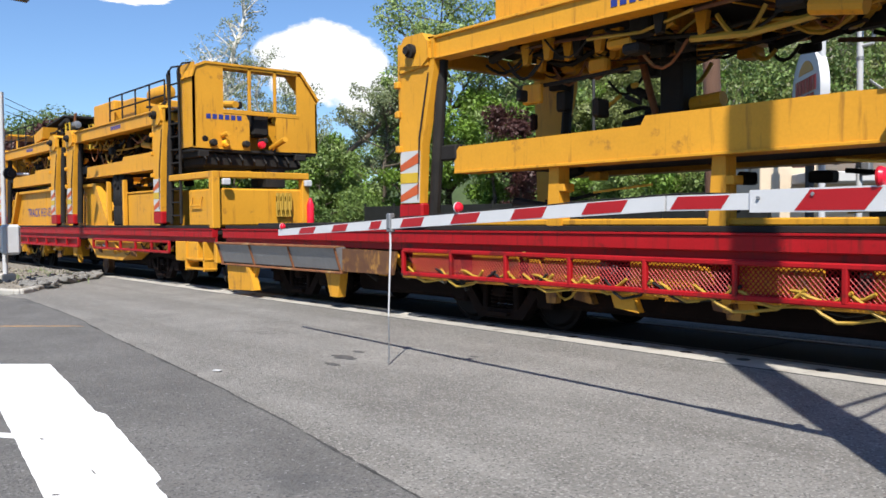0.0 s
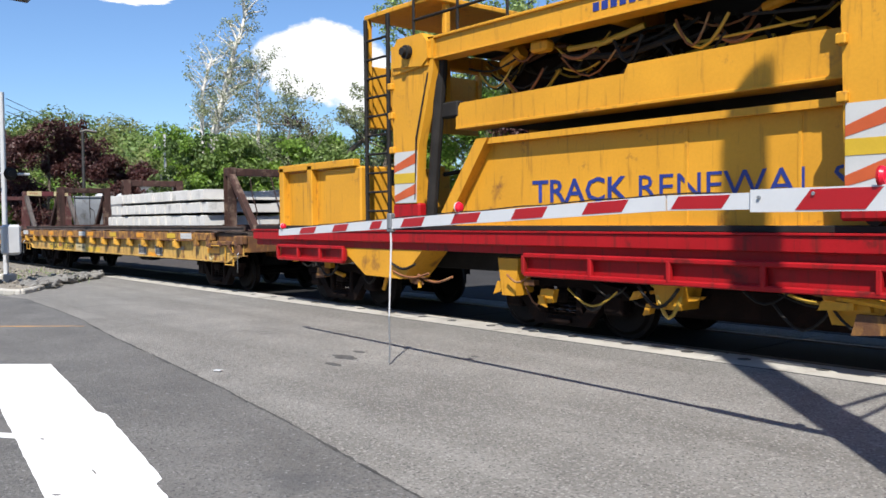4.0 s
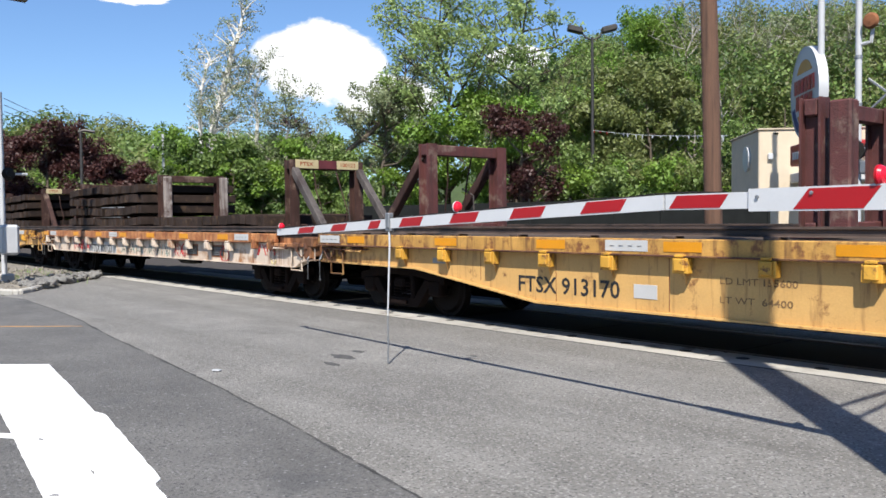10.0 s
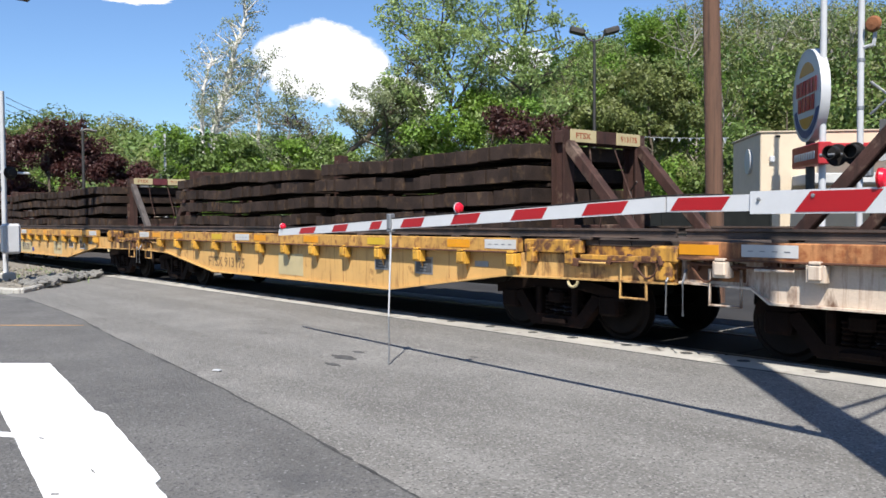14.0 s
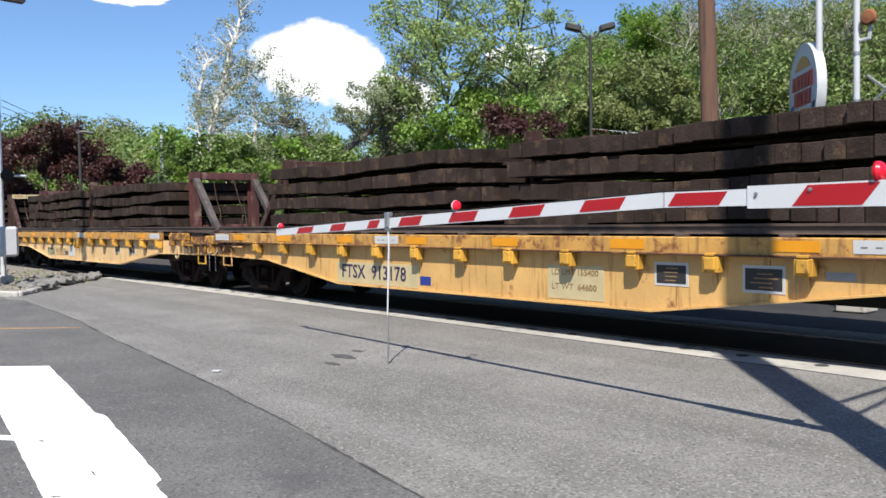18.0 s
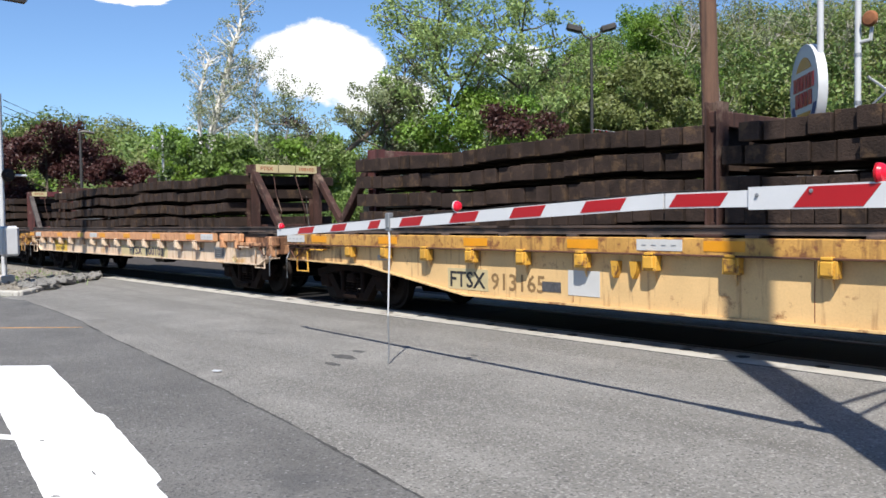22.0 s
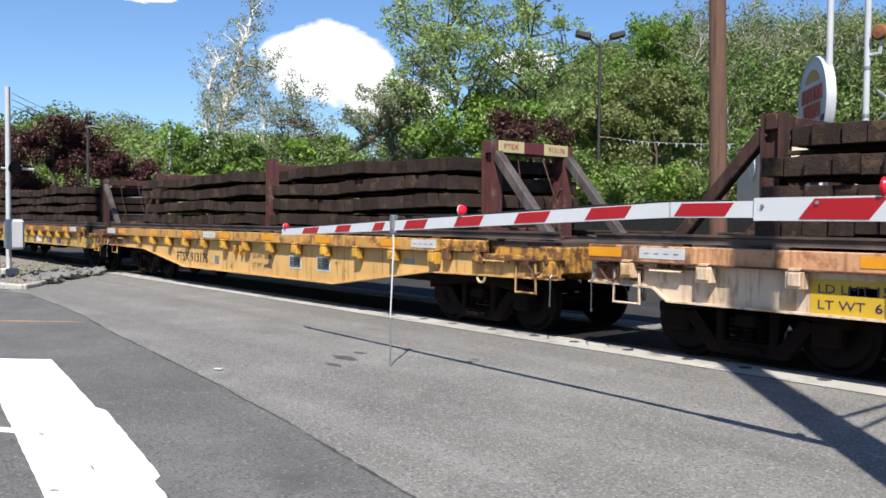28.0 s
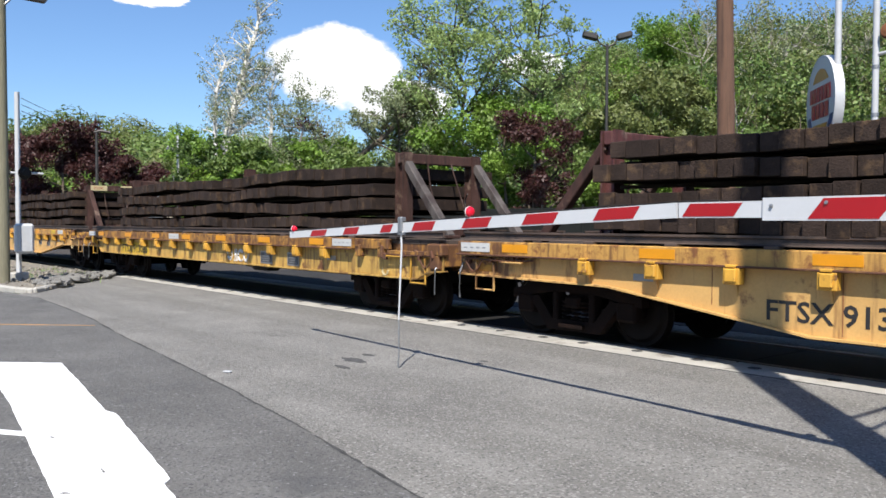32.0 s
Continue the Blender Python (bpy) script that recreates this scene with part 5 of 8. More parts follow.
# front end of the car
fb = m1.blk("engine_housing", -18.35, -16.95, -1.38, 0.84, 1.40, 2.22, "machine_yellow", None, "yellow engine housing with hoses", 0.04)
m1.put("lift_handle", Geo().tube([(-18.1, -1.40, 2.05), (-18.1, -1.44, 1.86), (-17.6, -1.44, 1.86), (-17.6, -1.40, 2.05)], 0.02, 6), "machine_yellow", fb)
for y in (-1.40, 0.78):
    m1.blk("frame_post", -17.05, -16.87, y - 0.09, y + 0.09, 1.36, 2.46, "machine_yellow")
m1.blk("frame_beam", -19.2, -16.87, -1.49, -1.31, 2.44, 2.58, "machine_yellow")
m1.blk("frame_beam", -17.05, -16.85, -1.31, 0.86, 2.44, 2.58, "machine_yellow")
for y in (-1.2, 0.8):
    m1.blk("work_lamp", -16.86, -16.76, y - 0.09, y + 0.09, 2.28, 2.42, "white_metal", b=0.02)
for j in range(7):
    pts = [(-16.88 - 0.02 * (j % 2), 0.05 + j * 0.055 + 0.02 * math.sin(a), 1.86 + 0.27 * math.cos(a)) for a in [k * 0.5 for k in range(13)]]
    m1.put("hose_loop", Geo().tube(pts, 0.022, 6), "hose_yellow")
m1.put("fire_extinguisher", Geo().lathe([(0, 0), (0.08, 0), (0.085, 0.05), (0.085, 0.45), (0.05, 0.53), (0.03, 0.6), (0, 0.6)], (-16.82, 0.86, 1.42), "z", 14), "lamp_red", None, "red fire extinguisher")
for i, (y0, y1) in enumerate(((-1.45, -0.6), (-0.5, 0.4))):
    m1.blk("buffer_plate", -16.95, -16.8, y0, y1, 0.62, 1.05, "machine_yellow")
st = m1.blk("step_box", -18.95, -17.75, -1.46, -1.0, 0.62, 1.06, "machine_yellow")
for z in (0.45, 0.66):
    m1.put("step_tread", block(Geo(), -18.3, -17.3, -1.50, -1.2, z, z + 0.04, 0.006), "machine_yellow", st)
for x in (-18.3, -17.35):
    m1.put("step_side", block(Geo(), x - 0.03, x + 0.03, -1.5, -1.2, 0.42, 1.06, 0.006), "machine_yellow", st)
m1.put("air_hose", Geo().tube([(-16.8, -0.9, 1.0), (-16.5, -0.9, 0.5), (-16.75, -0.8, 0.35), (-17.0, -0.7, 0.6)], 0.03, 8), "dark_steel")
m1.put("air_hose", Geo().tube([(-17.0, -1.2, 0.95), (-16.7, -1.25, 0.45), (-16.9, -1.2, 0.25), (-17.2, -1.1, 0.5)], 0.03, 8), "dark_steel")
# rear end of the car
gb = m1.blk("generator_housing", -39.0, -37.6, -1.3, 1.2, 1.36, 2.40, "machine_yellow", None, "yellow generator housing with an open bay", 0.03)
for x in (-39.0, -38.0):
    m1.put("bay_post", block(Geo(), x - 0.08, x + 0.08, -1.42, -1.28, 1.36, 2.48, 0.01), "machine_yellow", gb)
m1.put("bay_beam", block(Geo(), -39.1, -36.6, -1.42, -1.28, 2.40, 2.52, 0.01), "machine_yellow", gb)
m1.blk("engine", -38.8, -38.15, -1.28, -0.9, 1.5, 2.2, "engine_green", b=0.08)
m1.blk("rear_cabinet", -37.6, -36.5, -1.35, 0.6, 1.36, 2.40, "machine_yellow", b=0.03)
red_lattice(m1, -39.0, -36.8, 0.82, 1.05, 0.7)
red_lattice(m1, -32.6, -26.0, 0.80, 1.04)
red_lattice(m1, -24.6, -19.2, 0.80, 1.04, panel=False)
m1.put("drip_tray", Geo().prism([(-25.4, 1.05), (-24.6, 0.52), (-22.6, 0.50), (-21.0, 1.05)], "y", -1.42, -0.9), "machine_yellow")
m1.put("drip_tray", Geo().prism([(-37.0, 1.05), (-36.3, 0.62), (-35.3, 0.60), (-34.8, 1.05)], "y", -1.42, -0.9), "machine_yellow")
for x, w in ((-30.8, 0.5), (-28.9, 0.9), (-33.3, 0.4), (-27.3, 0.6)):
    m1.put("side_bracket", Geo().prism([(x, 0.98), (x + w, 0.98), (x + w * 0.8, 0.48), (x + w * 0.2, 0.48)], "y", -1.3, -0.95), "machine_yellow")
for x in (-25.15,):
    m1.put("guide_wheel", Geo().lathe([(0, 0), (0.1, 0), (0.12, 0.02), (0.22, 0.01), (0.25, -0.01), (0.25, 0.11), (0.28, 0.13), (0.28, 0.16), (0, 0.16)], (x, -1.0, 0.29), "y", 24), "band_ochre", None, "worn yellow guide wheel")
clutter(m1, -35, -20, 0.62, 0.95, 30, 301)
# near-black box added below the deck as a stand-in for the shade there
m1.blk("underframe", -31.0, -22.2, -0.85, 0.85, 0.34, 0.75, "truck_iron", b=0.06)
fittings(m1, -38.8, -34.6, 0.55, 1.0, 22, 311)
fittings(m1, -33.6, -26.0, 0.50, 0.82, 34, 312)
fittings(m1, -26.2, -22.2, 0.70, 1.0, 26, 313)
fittings(m1, -22.2, -19.3, 0.85, 1.02, 14, 315)
clutter(m1, -36, -34.6, 1.5, 2.4, 10, 302)
add_trucks(m1.ob, (-20.8 + 28.2, -32.4 + 28.2, -37.6 + 28.2))

# portal cranes on the renewal car
pa = portal(-31.5, (-35.36, -34.35), (-28.55, -27.7), 4.12, (-34.1, -28.6, 2.80, 3.27), "yellow portal crane with striped legs and railings", 5)
handrail(pa, -35.0, -31.0, -1.38, 4.12, 0.72, 4)
pa.put("control_panel", Geo().prism([(-30.6, 4.16), (-29.7, 4.26), (-29.6, 4.62), (-30.7, 4.44)], "y", -1.45, -1.0), "machine_yellow")
pa.blk("engine", -30.0, -28.9, -0.5, 0.6, 4.12, 4.5, "dark_steel", b=0.08)
pa.put("muffler", Geo().lathe([(0, 0), (0.11, 0.02), (0.13, 0.08), (0.13, 0.62), (0.11, 0.68), (0, 0.7)], (-28.95, -0.75, 4.62), "x", 16), "galvanised", None, "grey exhaust muffler")
pa.put("exhaust_pipe", Geo().tube([(-28.6, -0.75, 4.62), (-28.4, -0.8, 4.75), (-28.3, -0.8, 4.98)], 0.045, 8), "rust")
pa.put("canopy", Geo().prism([(-30.9, 4.80), (-28.9, 4.98), (-28.4, 4.90), (-28.4, 4.85), (-28.9, 4.93), (-30.9, 4.75)], "y", -1.0, 1.0), "dark_steel")
for x in (-30.9, -28.5):
    pa.put("canopy_post", Geo().tube([(x, -0.95, 4.1), (x, -0.95, 4.80)], 0.03, 6), "dark_steel")
pa.blk("rear_cab_roof", -36.35, -34.6, -1.35, 1.2, 4.72, 4.80, "machine_yellow")
for x, y in ((-36.3, -1.3), (-36.3, 1.1), (-34.7, -1.0)):
    pa.blk("cab_post", x - 0.05, x + 0.05, y - 0.05, y + 0.05, 3.2, 4.74, "machine_yellow")
pa.blk("rear_cab_panel", -36.36, -36.30, -1.3, 1.1, 3.0, 4.0, "machine_yellow")
ladder(pa, -36.2, -35.6, -1.42, 1.45, 4.7)
clutter(pa, -30.5, -28.5, 4.2, 4.75, 40, 7)
for y in (-1.3, -0.6):
    pa.put("yellow_guard_rail", Geo().tube([(-27.62, y, 3.8), (-27.62, y, 4.55), (-27.25, y, 4.55), (-27.25, y, 3.8)], 0.03, 6), "decal_yellow")

pb = portal(-23.0, (-26.85, -26.0), (-20.02, -19.3), 4.15, (-25.6, -20.1, 2.80, 3.22), "yellow portal crane with a glazed operator cab", 6)
pb.blk("hydraulic_tank", -25.3, -23.6, -1.2, 0.6, 4.16, 4.84, "machine_yellow", b=0.03)
pb.blk("hydraulic_tank", -23.3, -22.3, -1.1, 0.4, 4.16, 4.78, "machine_yellow", b=0.03)
pb.put("air_receiver", Geo().lathe([(0, 0), (0.16, 0.04), (0.2, 0.12), (0.2, 1.0), (0.16, 1.1), (0, 1.14)], (-21.6, -0.9, 4.72), "x", 18), "machine_yellow")
pb.put("air_filter", Geo().lathe([(0, 0), (0.17, 0), (0.17, 0.4), (0.1, 0.45), (0, 0.45)], (-21.9, -0.7, 4.18), "z", 16), "machine_yellow")
handrail(pb, -23.4, -19.6, -1.38, 4.15, 0.70, 4)
clutter(pb, -22.2, -19.8, 4.2, 4.6, 14, 8)
clutter(pb, -25.5, -20.2, 2.35, 2.8, 14, 9)
ladder(pb, -19.15, -18.6, -1.45, 1.45, 5.0)
for x in (-19.15, -18.55):
    pb.put("grab_rail", Geo().tube([(x, -1.45, 3.3), (x, -1.5, 4.9), (x + 0.15, -1.45, 5.05), (x + 0.4, -1.35, 5.05)], 0.022, 6), "dark_steel")
# operator cab with open front
X0, X1 = -18.75, -18.05
Y0, Y1 = -1.36, 1.82
roof = 5.05
pb.put("cab_side", Geo().prism([(X0, 3.18), (X1, 3.18), (X1, roof), (X0, roof)], "y", Y0, Y0 + 0.05), "machine_yellow")
pb.put("cab_side", Geo().prism([(X0, 3.18), (X1, 3.18), (X1, 4.35), (X0, 4.6)], "y", Y1 - 0.05, Y1), "machine_yellow")
pb.put("cab_front", Geo().prism([(Y0, 3.16), (0.0, 3.14), (0.0, 3.80), (-0.10, 4.0), (Y0 + 0.72, 4.02), (Y0 + 0.72, roof), (Y0 + 0.30, roof), (Y0 + 0.08, roof - 0.10), (Y0, roof - 0.32)], "x", X1 - 0.05, X1), "machine_yellow")
pb.put("cab_front", Geo().prism([(0.70, 3.14), (Y1, 3.16), (Y1, 4.35), (1.35, 4.98), (1.27, 4.98), (1.27, 4.0), (0.70, 3.98)], "x", X1 - 0.05, X1), "machine_yellow")
pb.put("window_sill", block(Geo(), X1 - 0.06, X1 + 0.01, Y0 + 0.7, 1.33, 3.96, 4.06, 0.008), "machine_yellow")
for y in (0.02, 0.68):
    pb.put("mullion", block(Geo(), X1 - 0.05, X1 + 0.005, y - 0.035, y + 0.035, 4.02, roof, 0.006), "machine_yellow")
pb.blk("lintel", X1 - 0.06, X1 + 0.005, Y0 + 0.28, 1.30, roof - 0.07, roof + 0.02, "machine_yellow")
pb.put("cab_roof", Geo().prism([(Y0 - 0.02, roof - 0.33), (Y0 + 0.07, roof - 0.10), (Y0 + 0.30, roof), (1.34, roof), (Y1 + 0.02, 4.40), (Y1 + 0.05, 4.46), (1.37, roof + 0.05), (Y0 + 0.28, roof + 0.05), (Y0 + 0.03, roof - 0.07), (Y0 - 0.05, roof - 0.33)], "x", X0, X1 + 0.03), "machine_yellow")
pb.blk("cab_back", X0, X0 + 0.05, Y0, Y1, 3.18, 3.9, "machine_yellow")
pb.blk("cab_floor", X0 - 0.1, X1 - 0.02, Y0 + 0.02, Y1 - 0.02, 3.08, 3.15, "dark_steel")
pb.blk("turntable", -19.3, X1 - 0.1, -1.1, 1.4, 2.75, 3.08, "dark_steel", b=0.05)
for k in range(9):
    y = -1.15 + 0.3 * k
    pb.put("cab_hose", Geo().tube([(X1 - 0.1, y, 3.10), (X1 + 0.02, y + 0.06, 2.92 - 0.03 * (k % 3)), (X1 - 0.15, y + 0.14, 2.78)], 0.022, 6), "dark_steel")
pb.blk("operator_seat", X0 + 0.15, X0 + 0.55, 0.15, 0.6, 3.5, 4.1, "dark_steel", b=0.06)
for j in range(6):
    pb.put("name_bar", block(Geo(), X1, X1 + 0.006, Y0 + 0.30 + j * 0.15, Y0 + 0.41 + j * 0.15, 3.82, 3.93, 0.001), "decal_blue")
for y, mm in ((-1.05, "dark_steel"), (-0.75, "amber"), (-0.25, "dark_steel"), (0.15, "lamp_red")):
    pb.put("front_lamp", Geo().lathe([(0, 0), (0.08, 0), (0.085, 0.1), (0.06, 0.14), (0, 0.14)], (X1 + 0.02, y + 0.12, 3.28), "x", 12), mm)
clutter(pb, X0 + 0.1, X1 - 0.05, 3.15, 3.7, 14, 10)
pb.blk("cab_beam", -19.4, X1, -1.25, -1.0, 2.96, 3.1, "dark_steel")
pb.blk("cab_beam", -19.4, X1, 1.2, 1.5, 2.96, 3.1, "dark_steel")
pb.blk("cab_pedestal", -19.0, -18.2, 0.5, 1.0, 2.3, 3.1, "dark_steel")

# the leading car of the machine
m0 = machine_deck("track_machine", -4.5, -16.4, 8.0, "red and yellow track machine car with side troughs")
tr = m0.put("side_trough", Geo().prism([(-1.44, 1.06), (-1.62, 1.06), (-1.50, 0.68), (-1.40, 0.64)], "x", -16.45, -11.9), "galvanised", None, "dull grey steel trough along the deck")
for x in (-16.4, -15.0, -13.5, -11.95):
    m0.put("trough_rib", Geo().prism([(-1.43, 1.08), (-1.645, 1.08), (-1.52, 0.66), (-1.40, 0.62)], "x", x - 0.02, x + 0.02), "rust", tr)
m0.put("trough_lip", block(Geo(), -16.45, -11.9, -1.66, -1.55, 1.045, 1.085, 0.006), "rust", tr)
m0.put("trough_foot", block(Geo(), -16.45, -11.9, -1.53, -1.40, 0.615, 0.65, 0.006), "rust", tr)
m0.put("side_plate", Geo().prism([(-11.95, 1.04), (-10.4, 1.02), (-10.5, 0.66), (-11.9, 0.66)], "y", -1.5, -1.46), "band_ochre")
m0.put("plow_plate", Geo().prism([(-16.3, 0.60), (-15.0, 0.60), (-15.25, 0.14), (-16.25, 0.10)], "y", -1.45, -1.38), "machine_yellow")
m0.put("plow_rib", Geo().prism([(-15.35, 0.60), (-15.2, 0.60), (-15.0, 0.16), (-15.15, 0.14)], "y", -1.52, -1.38), "machine_yellow")
m0.put("stop_arm", Geo().prism([(-12.6, 0.66), (-12.1, 0.66), (-12.2, 0.2), (-12.45, 0.2)], "y", -1.4, -1.25), "machine_yellow")
red_lattice(m0, -10.2, 7.5, 0.70, 1.05, panel=False)
wires = Geo()
for i in range(330):
    x = -10.15 + i * 0.053
    wires.tube([(x, -1.475, 0.71), (x + 0.30, -1.475, 1.04)], 0.006, 4, caps=False)
    wires.tube([(x + 0.30, -1.482, 0.71), (x, -1.482, 1.04)], 0.006, 4, caps=False)
m0.put("wire_mesh", wires, "machine_red", None, "red wire mesh in the side frame")
m0.blk("lower_sill", -10.4, 7.6, -1.38, -1.2, 0.62, 0.72, "machine_yellow")
for i in range(13):
    m0.blk("side_plate", -10.1 + i * 1.35, -9.2 + i * 1.35, -1.42, -1.38, 0.74, 1.03, "machine_yellow")
rngm = random.Random(21)
for i in range(46):
    x = -10 + i * 0.38 + rngm.uniform(-0.2, 0.2)
    w = rngm.uniform(0.5, 1.3)
    dz = rngm.uniform(0.06, 0.28)
    pts = [(x + w * k / 8, -1.47 - 0.03 * math.sin(k), 0.80 - dz * math.sin(math.pi * k / 8) + 0.02 * math.sin(k * 1.7)) for k in range(9)]
    m0.put("hose", Geo().tube(pts, 0.018, 6), rngm.choice(["hose_yellow", "hose_yellow", "dark_steel"]))
for i in range(16):
    x = -9.8 + i * 1.05
    m0.blk("valve_box", x, x + rngm.uniform(0.2, 0.6), -1.40, -1.2, 0.78, 1.0, rngm.choice(["machine_yellow", "machine_yellow", "dark_steel"]), b=0.02)
for x in (-7.6, -5.0, -2.4):
    m0.put("hanger", Geo().prism([(x, 0.7), (x + 0.25, 0.7), (x + 0.2, 0.42), (x + 0.05, 0.42)], "y", -1.2, -1.1), "band_ochre")
m0.blk("deck_rail", -10.0, 7.8, -1.2, -1.0, 1.42, 1.50, "machine_yellow")
m0.blk("deck_pack", -16.0, 7.6, -0.9, 0.9, 1.30, 1.46, "dark_steel")
for x in (-7.5, -5.15, -2.6):
    p = m0.put("stand", Geo().prism([(x, 1.42), (x + 0.22, 1.42), (x + 0.21, 2.16), (x + 0.05, 2.16)], "y", -1.25, -1.05), "machine_yellow")
    m0.put("stand_lug", block(Geo(), x + 0.2, x + 0.30, -1.25, -1.05, 1.85, 1.95, 0.01), "machine_yellow", p)
clutter(m0, -8.6, -2.5, 1.55, 2.15, 22, 22)
clutter(m0, -15.8, 4.0, 0.5, 0.95, 30, 23)
# same near-black filler as on the renewal car, for shade under this deck
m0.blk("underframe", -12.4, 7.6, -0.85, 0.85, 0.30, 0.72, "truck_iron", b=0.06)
fittings(m0, -11.8, 4.0, 0.66, 1.0, 70, 314)
add_trucks(m0.ob, (-14.1 + 4.5, -8.6 + 4.5, -1.0 + 4.5))
pc = portal(-6.0, (-10.25, -9.40), (-3.1, -2.3), 4.12, (-9.2, -3.2, 2.18, 2.66), "yellow portal crane spanning the track machine", 24, False)
pc.blk("top_housing", -8.4, -4.2, -1.3, 1.2, 4.14, 4.9, "machine_yellow", b=0.03)
for i in range(9):
    pc.put("mesh_bar", Geo().tube([(-5.0 + i * 0.25, -1.3, 3.78), (-4.6 + i * 0.25, 1.2, 3.78)], 0.012, 5), "machine_yellow")
    pc.put("mesh_bar", Geo().tube([(-4.6 + i * 0.25, -1.3, 3.79), (-5.0 + i * 0.25, 1.2, 3.79)], 0.012, 5), "machine_yellow")
mast = pc.blk("hanging_mast", -6.75, -6.40, 0.1, 0.45, 2.4, 3.9, "dark_steel", b=0.03)
pc.put("mast_collar", block(Geo(), -6.95, -6.2, 0.0, 0.55, 2.62, 2.74, 0.02), "dark_steel", mast)
pc.put("mast_ram", Geo().tube([(-7.15, 0.2, 3.8), (-6.85, 0.25, 2.7)], 0.05, 10), "rust", mast)
clutter(pc, -9.0, -4.0, 3.45, 3.8, 46, 25)
clutter(pc, -8.2, -6.6, 2.75, 3.5, 16, 26)
rngc = random.Random(58)
for i in range(34):
    x, y, w = rngc.uniform(-9.2, -4.4), rngc.uniform(-1.2, 0.9), rngc.uniform(0.3, 0.9)
    dz, z = rngc.uniform(0.05, 0.3), rngc.uniform(3.55, 3.85)
    pc.put("hose", Geo().tube([(x + w * k / 6, y, z - dz * math.sin(math.pi * k / 6)) for k in range(7)], rngc.uniform(0.012, 0.03), 5), rngc.choice(["dark_steel", "dark_steel", "rust", "hose_yellow"]))
for i in range(12):
    x, y = rngc.uniform(-9.0, -4.0), rngc.uniform(-1.25, -0.3)
    pc.put("hanger", Geo().prism([(x, 3.85), (x + 0.16, 3.85), (x + 0.12, 3.6), (x + 0.04, 3.58)], "y", y, y + 0.08), rngc.choice(["machine_yellow", "dark_steel"]))

# ---- crossing gate ----
gate = tagged(empty("crossing_gate", pose(1.2, 5.0, 0)), "lowered crossing gate with a red and white striped arm", "crossing gate")


def arm_y(x):
    return 5.40 - 0.067 * (x + 9.77)


def arm_z(x):
    return 1.36 + min(6.13, x + 9.77) * 0.0411


def arm_piece(name, xa, xb, ha, hb, material, slant=0.0, proud=0.0, th=0.022, za=0.0):
    """A length of the arm; the ends lean by slant."""
    v = []
    for x, h in ((xa, ha), (xb, hb)):
        for dy in (-th / 2 - proud, th / 2 + proud):
            for k in (-0.5, 0.5):
                xx = x + slant * k * 2
                v.append((xx - 1.2, arm_y(xx) + dy - 5.0, arm_z(xx) + k * h + za))
    f = [(0, 1, 3, 2), (4, 6, 7, 5), (0, 4, 5, 1), (2, 3, 7, 6), (1, 5, 7, 3), (0, 2, 6, 4)]
    return part(name, Geo().add(v, f), M[material], gate, smooth=False)


def arm_h(x):
    return min(0.106, 0.08 + (x + 9.77) * 0.008)


for xa, xb in ((-9.769, -7.087), (-7.087, -3.546), (-3.527, -2.831)):
    arm_piece("arm_section", xa, xb, arm_h(xa), arm_h(xb), "gate_white")
arm_piece("arm_sleeve", -2.865, 0.938, 0.142, 0.155, "gate_white", th=0.05)
for xa, xb in ((-9.199, -8.737), (-8.360, -7.965), (-7.530, -7.252), (-6.913, -6.473), (-6.056, -5.600), (-5.198, -4.737), (-4.358, -3.882), (-3.507, -3.026)):
    arm_piece("red_stripe", xa + 0.045, xb - 0.025, arm_h(xa) * 0.82, arm_h(xb) * 0.82, "gate_red", 0.033, 0.003)
for xa, xb in ((-2.509, -2.082), (-1.427, -0.853), (-0.189, 0.376)):
    arm_piece("red_stripe", xa, xb, 0.122, 0.124, "gate_red", 0.05, 0.003, th=0.05)
for x, z in ((-2.801, 0.02), (-2.441, 0.035)):
    part("bolt", Geo().lathe([(0, 0), (0.012, 0), (0.012, -0.01), (0, -0.012)], (x - 1.2, arm_y(x) - 5.0 - 0.027, arm_z(x) + z), "y", 8), M["galvanised"], gate)
for x, dz, r in ((-9.653, 0.055, 0.040), (-5.924, 0.085, 0.050), (-2.044, 0.10, 0.058)):
    at = (x - 1.2, arm_y(x) - 5.0, arm_z(x) + dz + 0.02)
    l = part("gate_lamp", Geo().lathe([(0, 0.03), (r * 0.5, 0.028), (r * 0.85, 0.015), (r, -0.005), (r * 0.85, -0.022), (r * 0.4, -0.034), (0, -0.036)], at, "x", 18), M["lamp_red"], gate, "red gate lamp")
    part("lamp_collar", Geo().lathe([(r * 0.9, -0.020), (r * 1.03, -0.020), (r * 1.03, -0.010), (r * 0.9, -0.010)], at, "x", 18), M["gate_white" if r < 0.055 else "gate_red"], l, "lamp rim")
    part("lamp_stem", Geo().tube([(x - 1.2, arm_y(x) - 5.0, arm_z(x)), (x - 1.2, arm_y(x) - 5.0, arm_z(x) + dz)], 0.012, 6), M["galvanised"], gate)
rx = -7.097 - 1.2
part("rod_bracket", Geo().box((rx, 0.22, 1.50), (0.07, 0.07, 0.16), 0.01).box((rx, 0.22, 1.41), (0.10, 0.05, 0.04), 0.008), M["galvanised"], gate)
part("support_rod", Geo().tube([(rx, 0.215, 1.45), (rx + 0.005, 0.215, 1.25), (rx - 0.015, 0.21, 0.85), (rx - 0.03, 0.205, 0.50)], 0.011, 8, 0.008), M["gate_white"], gate, "thin white support rod, slightly bent")
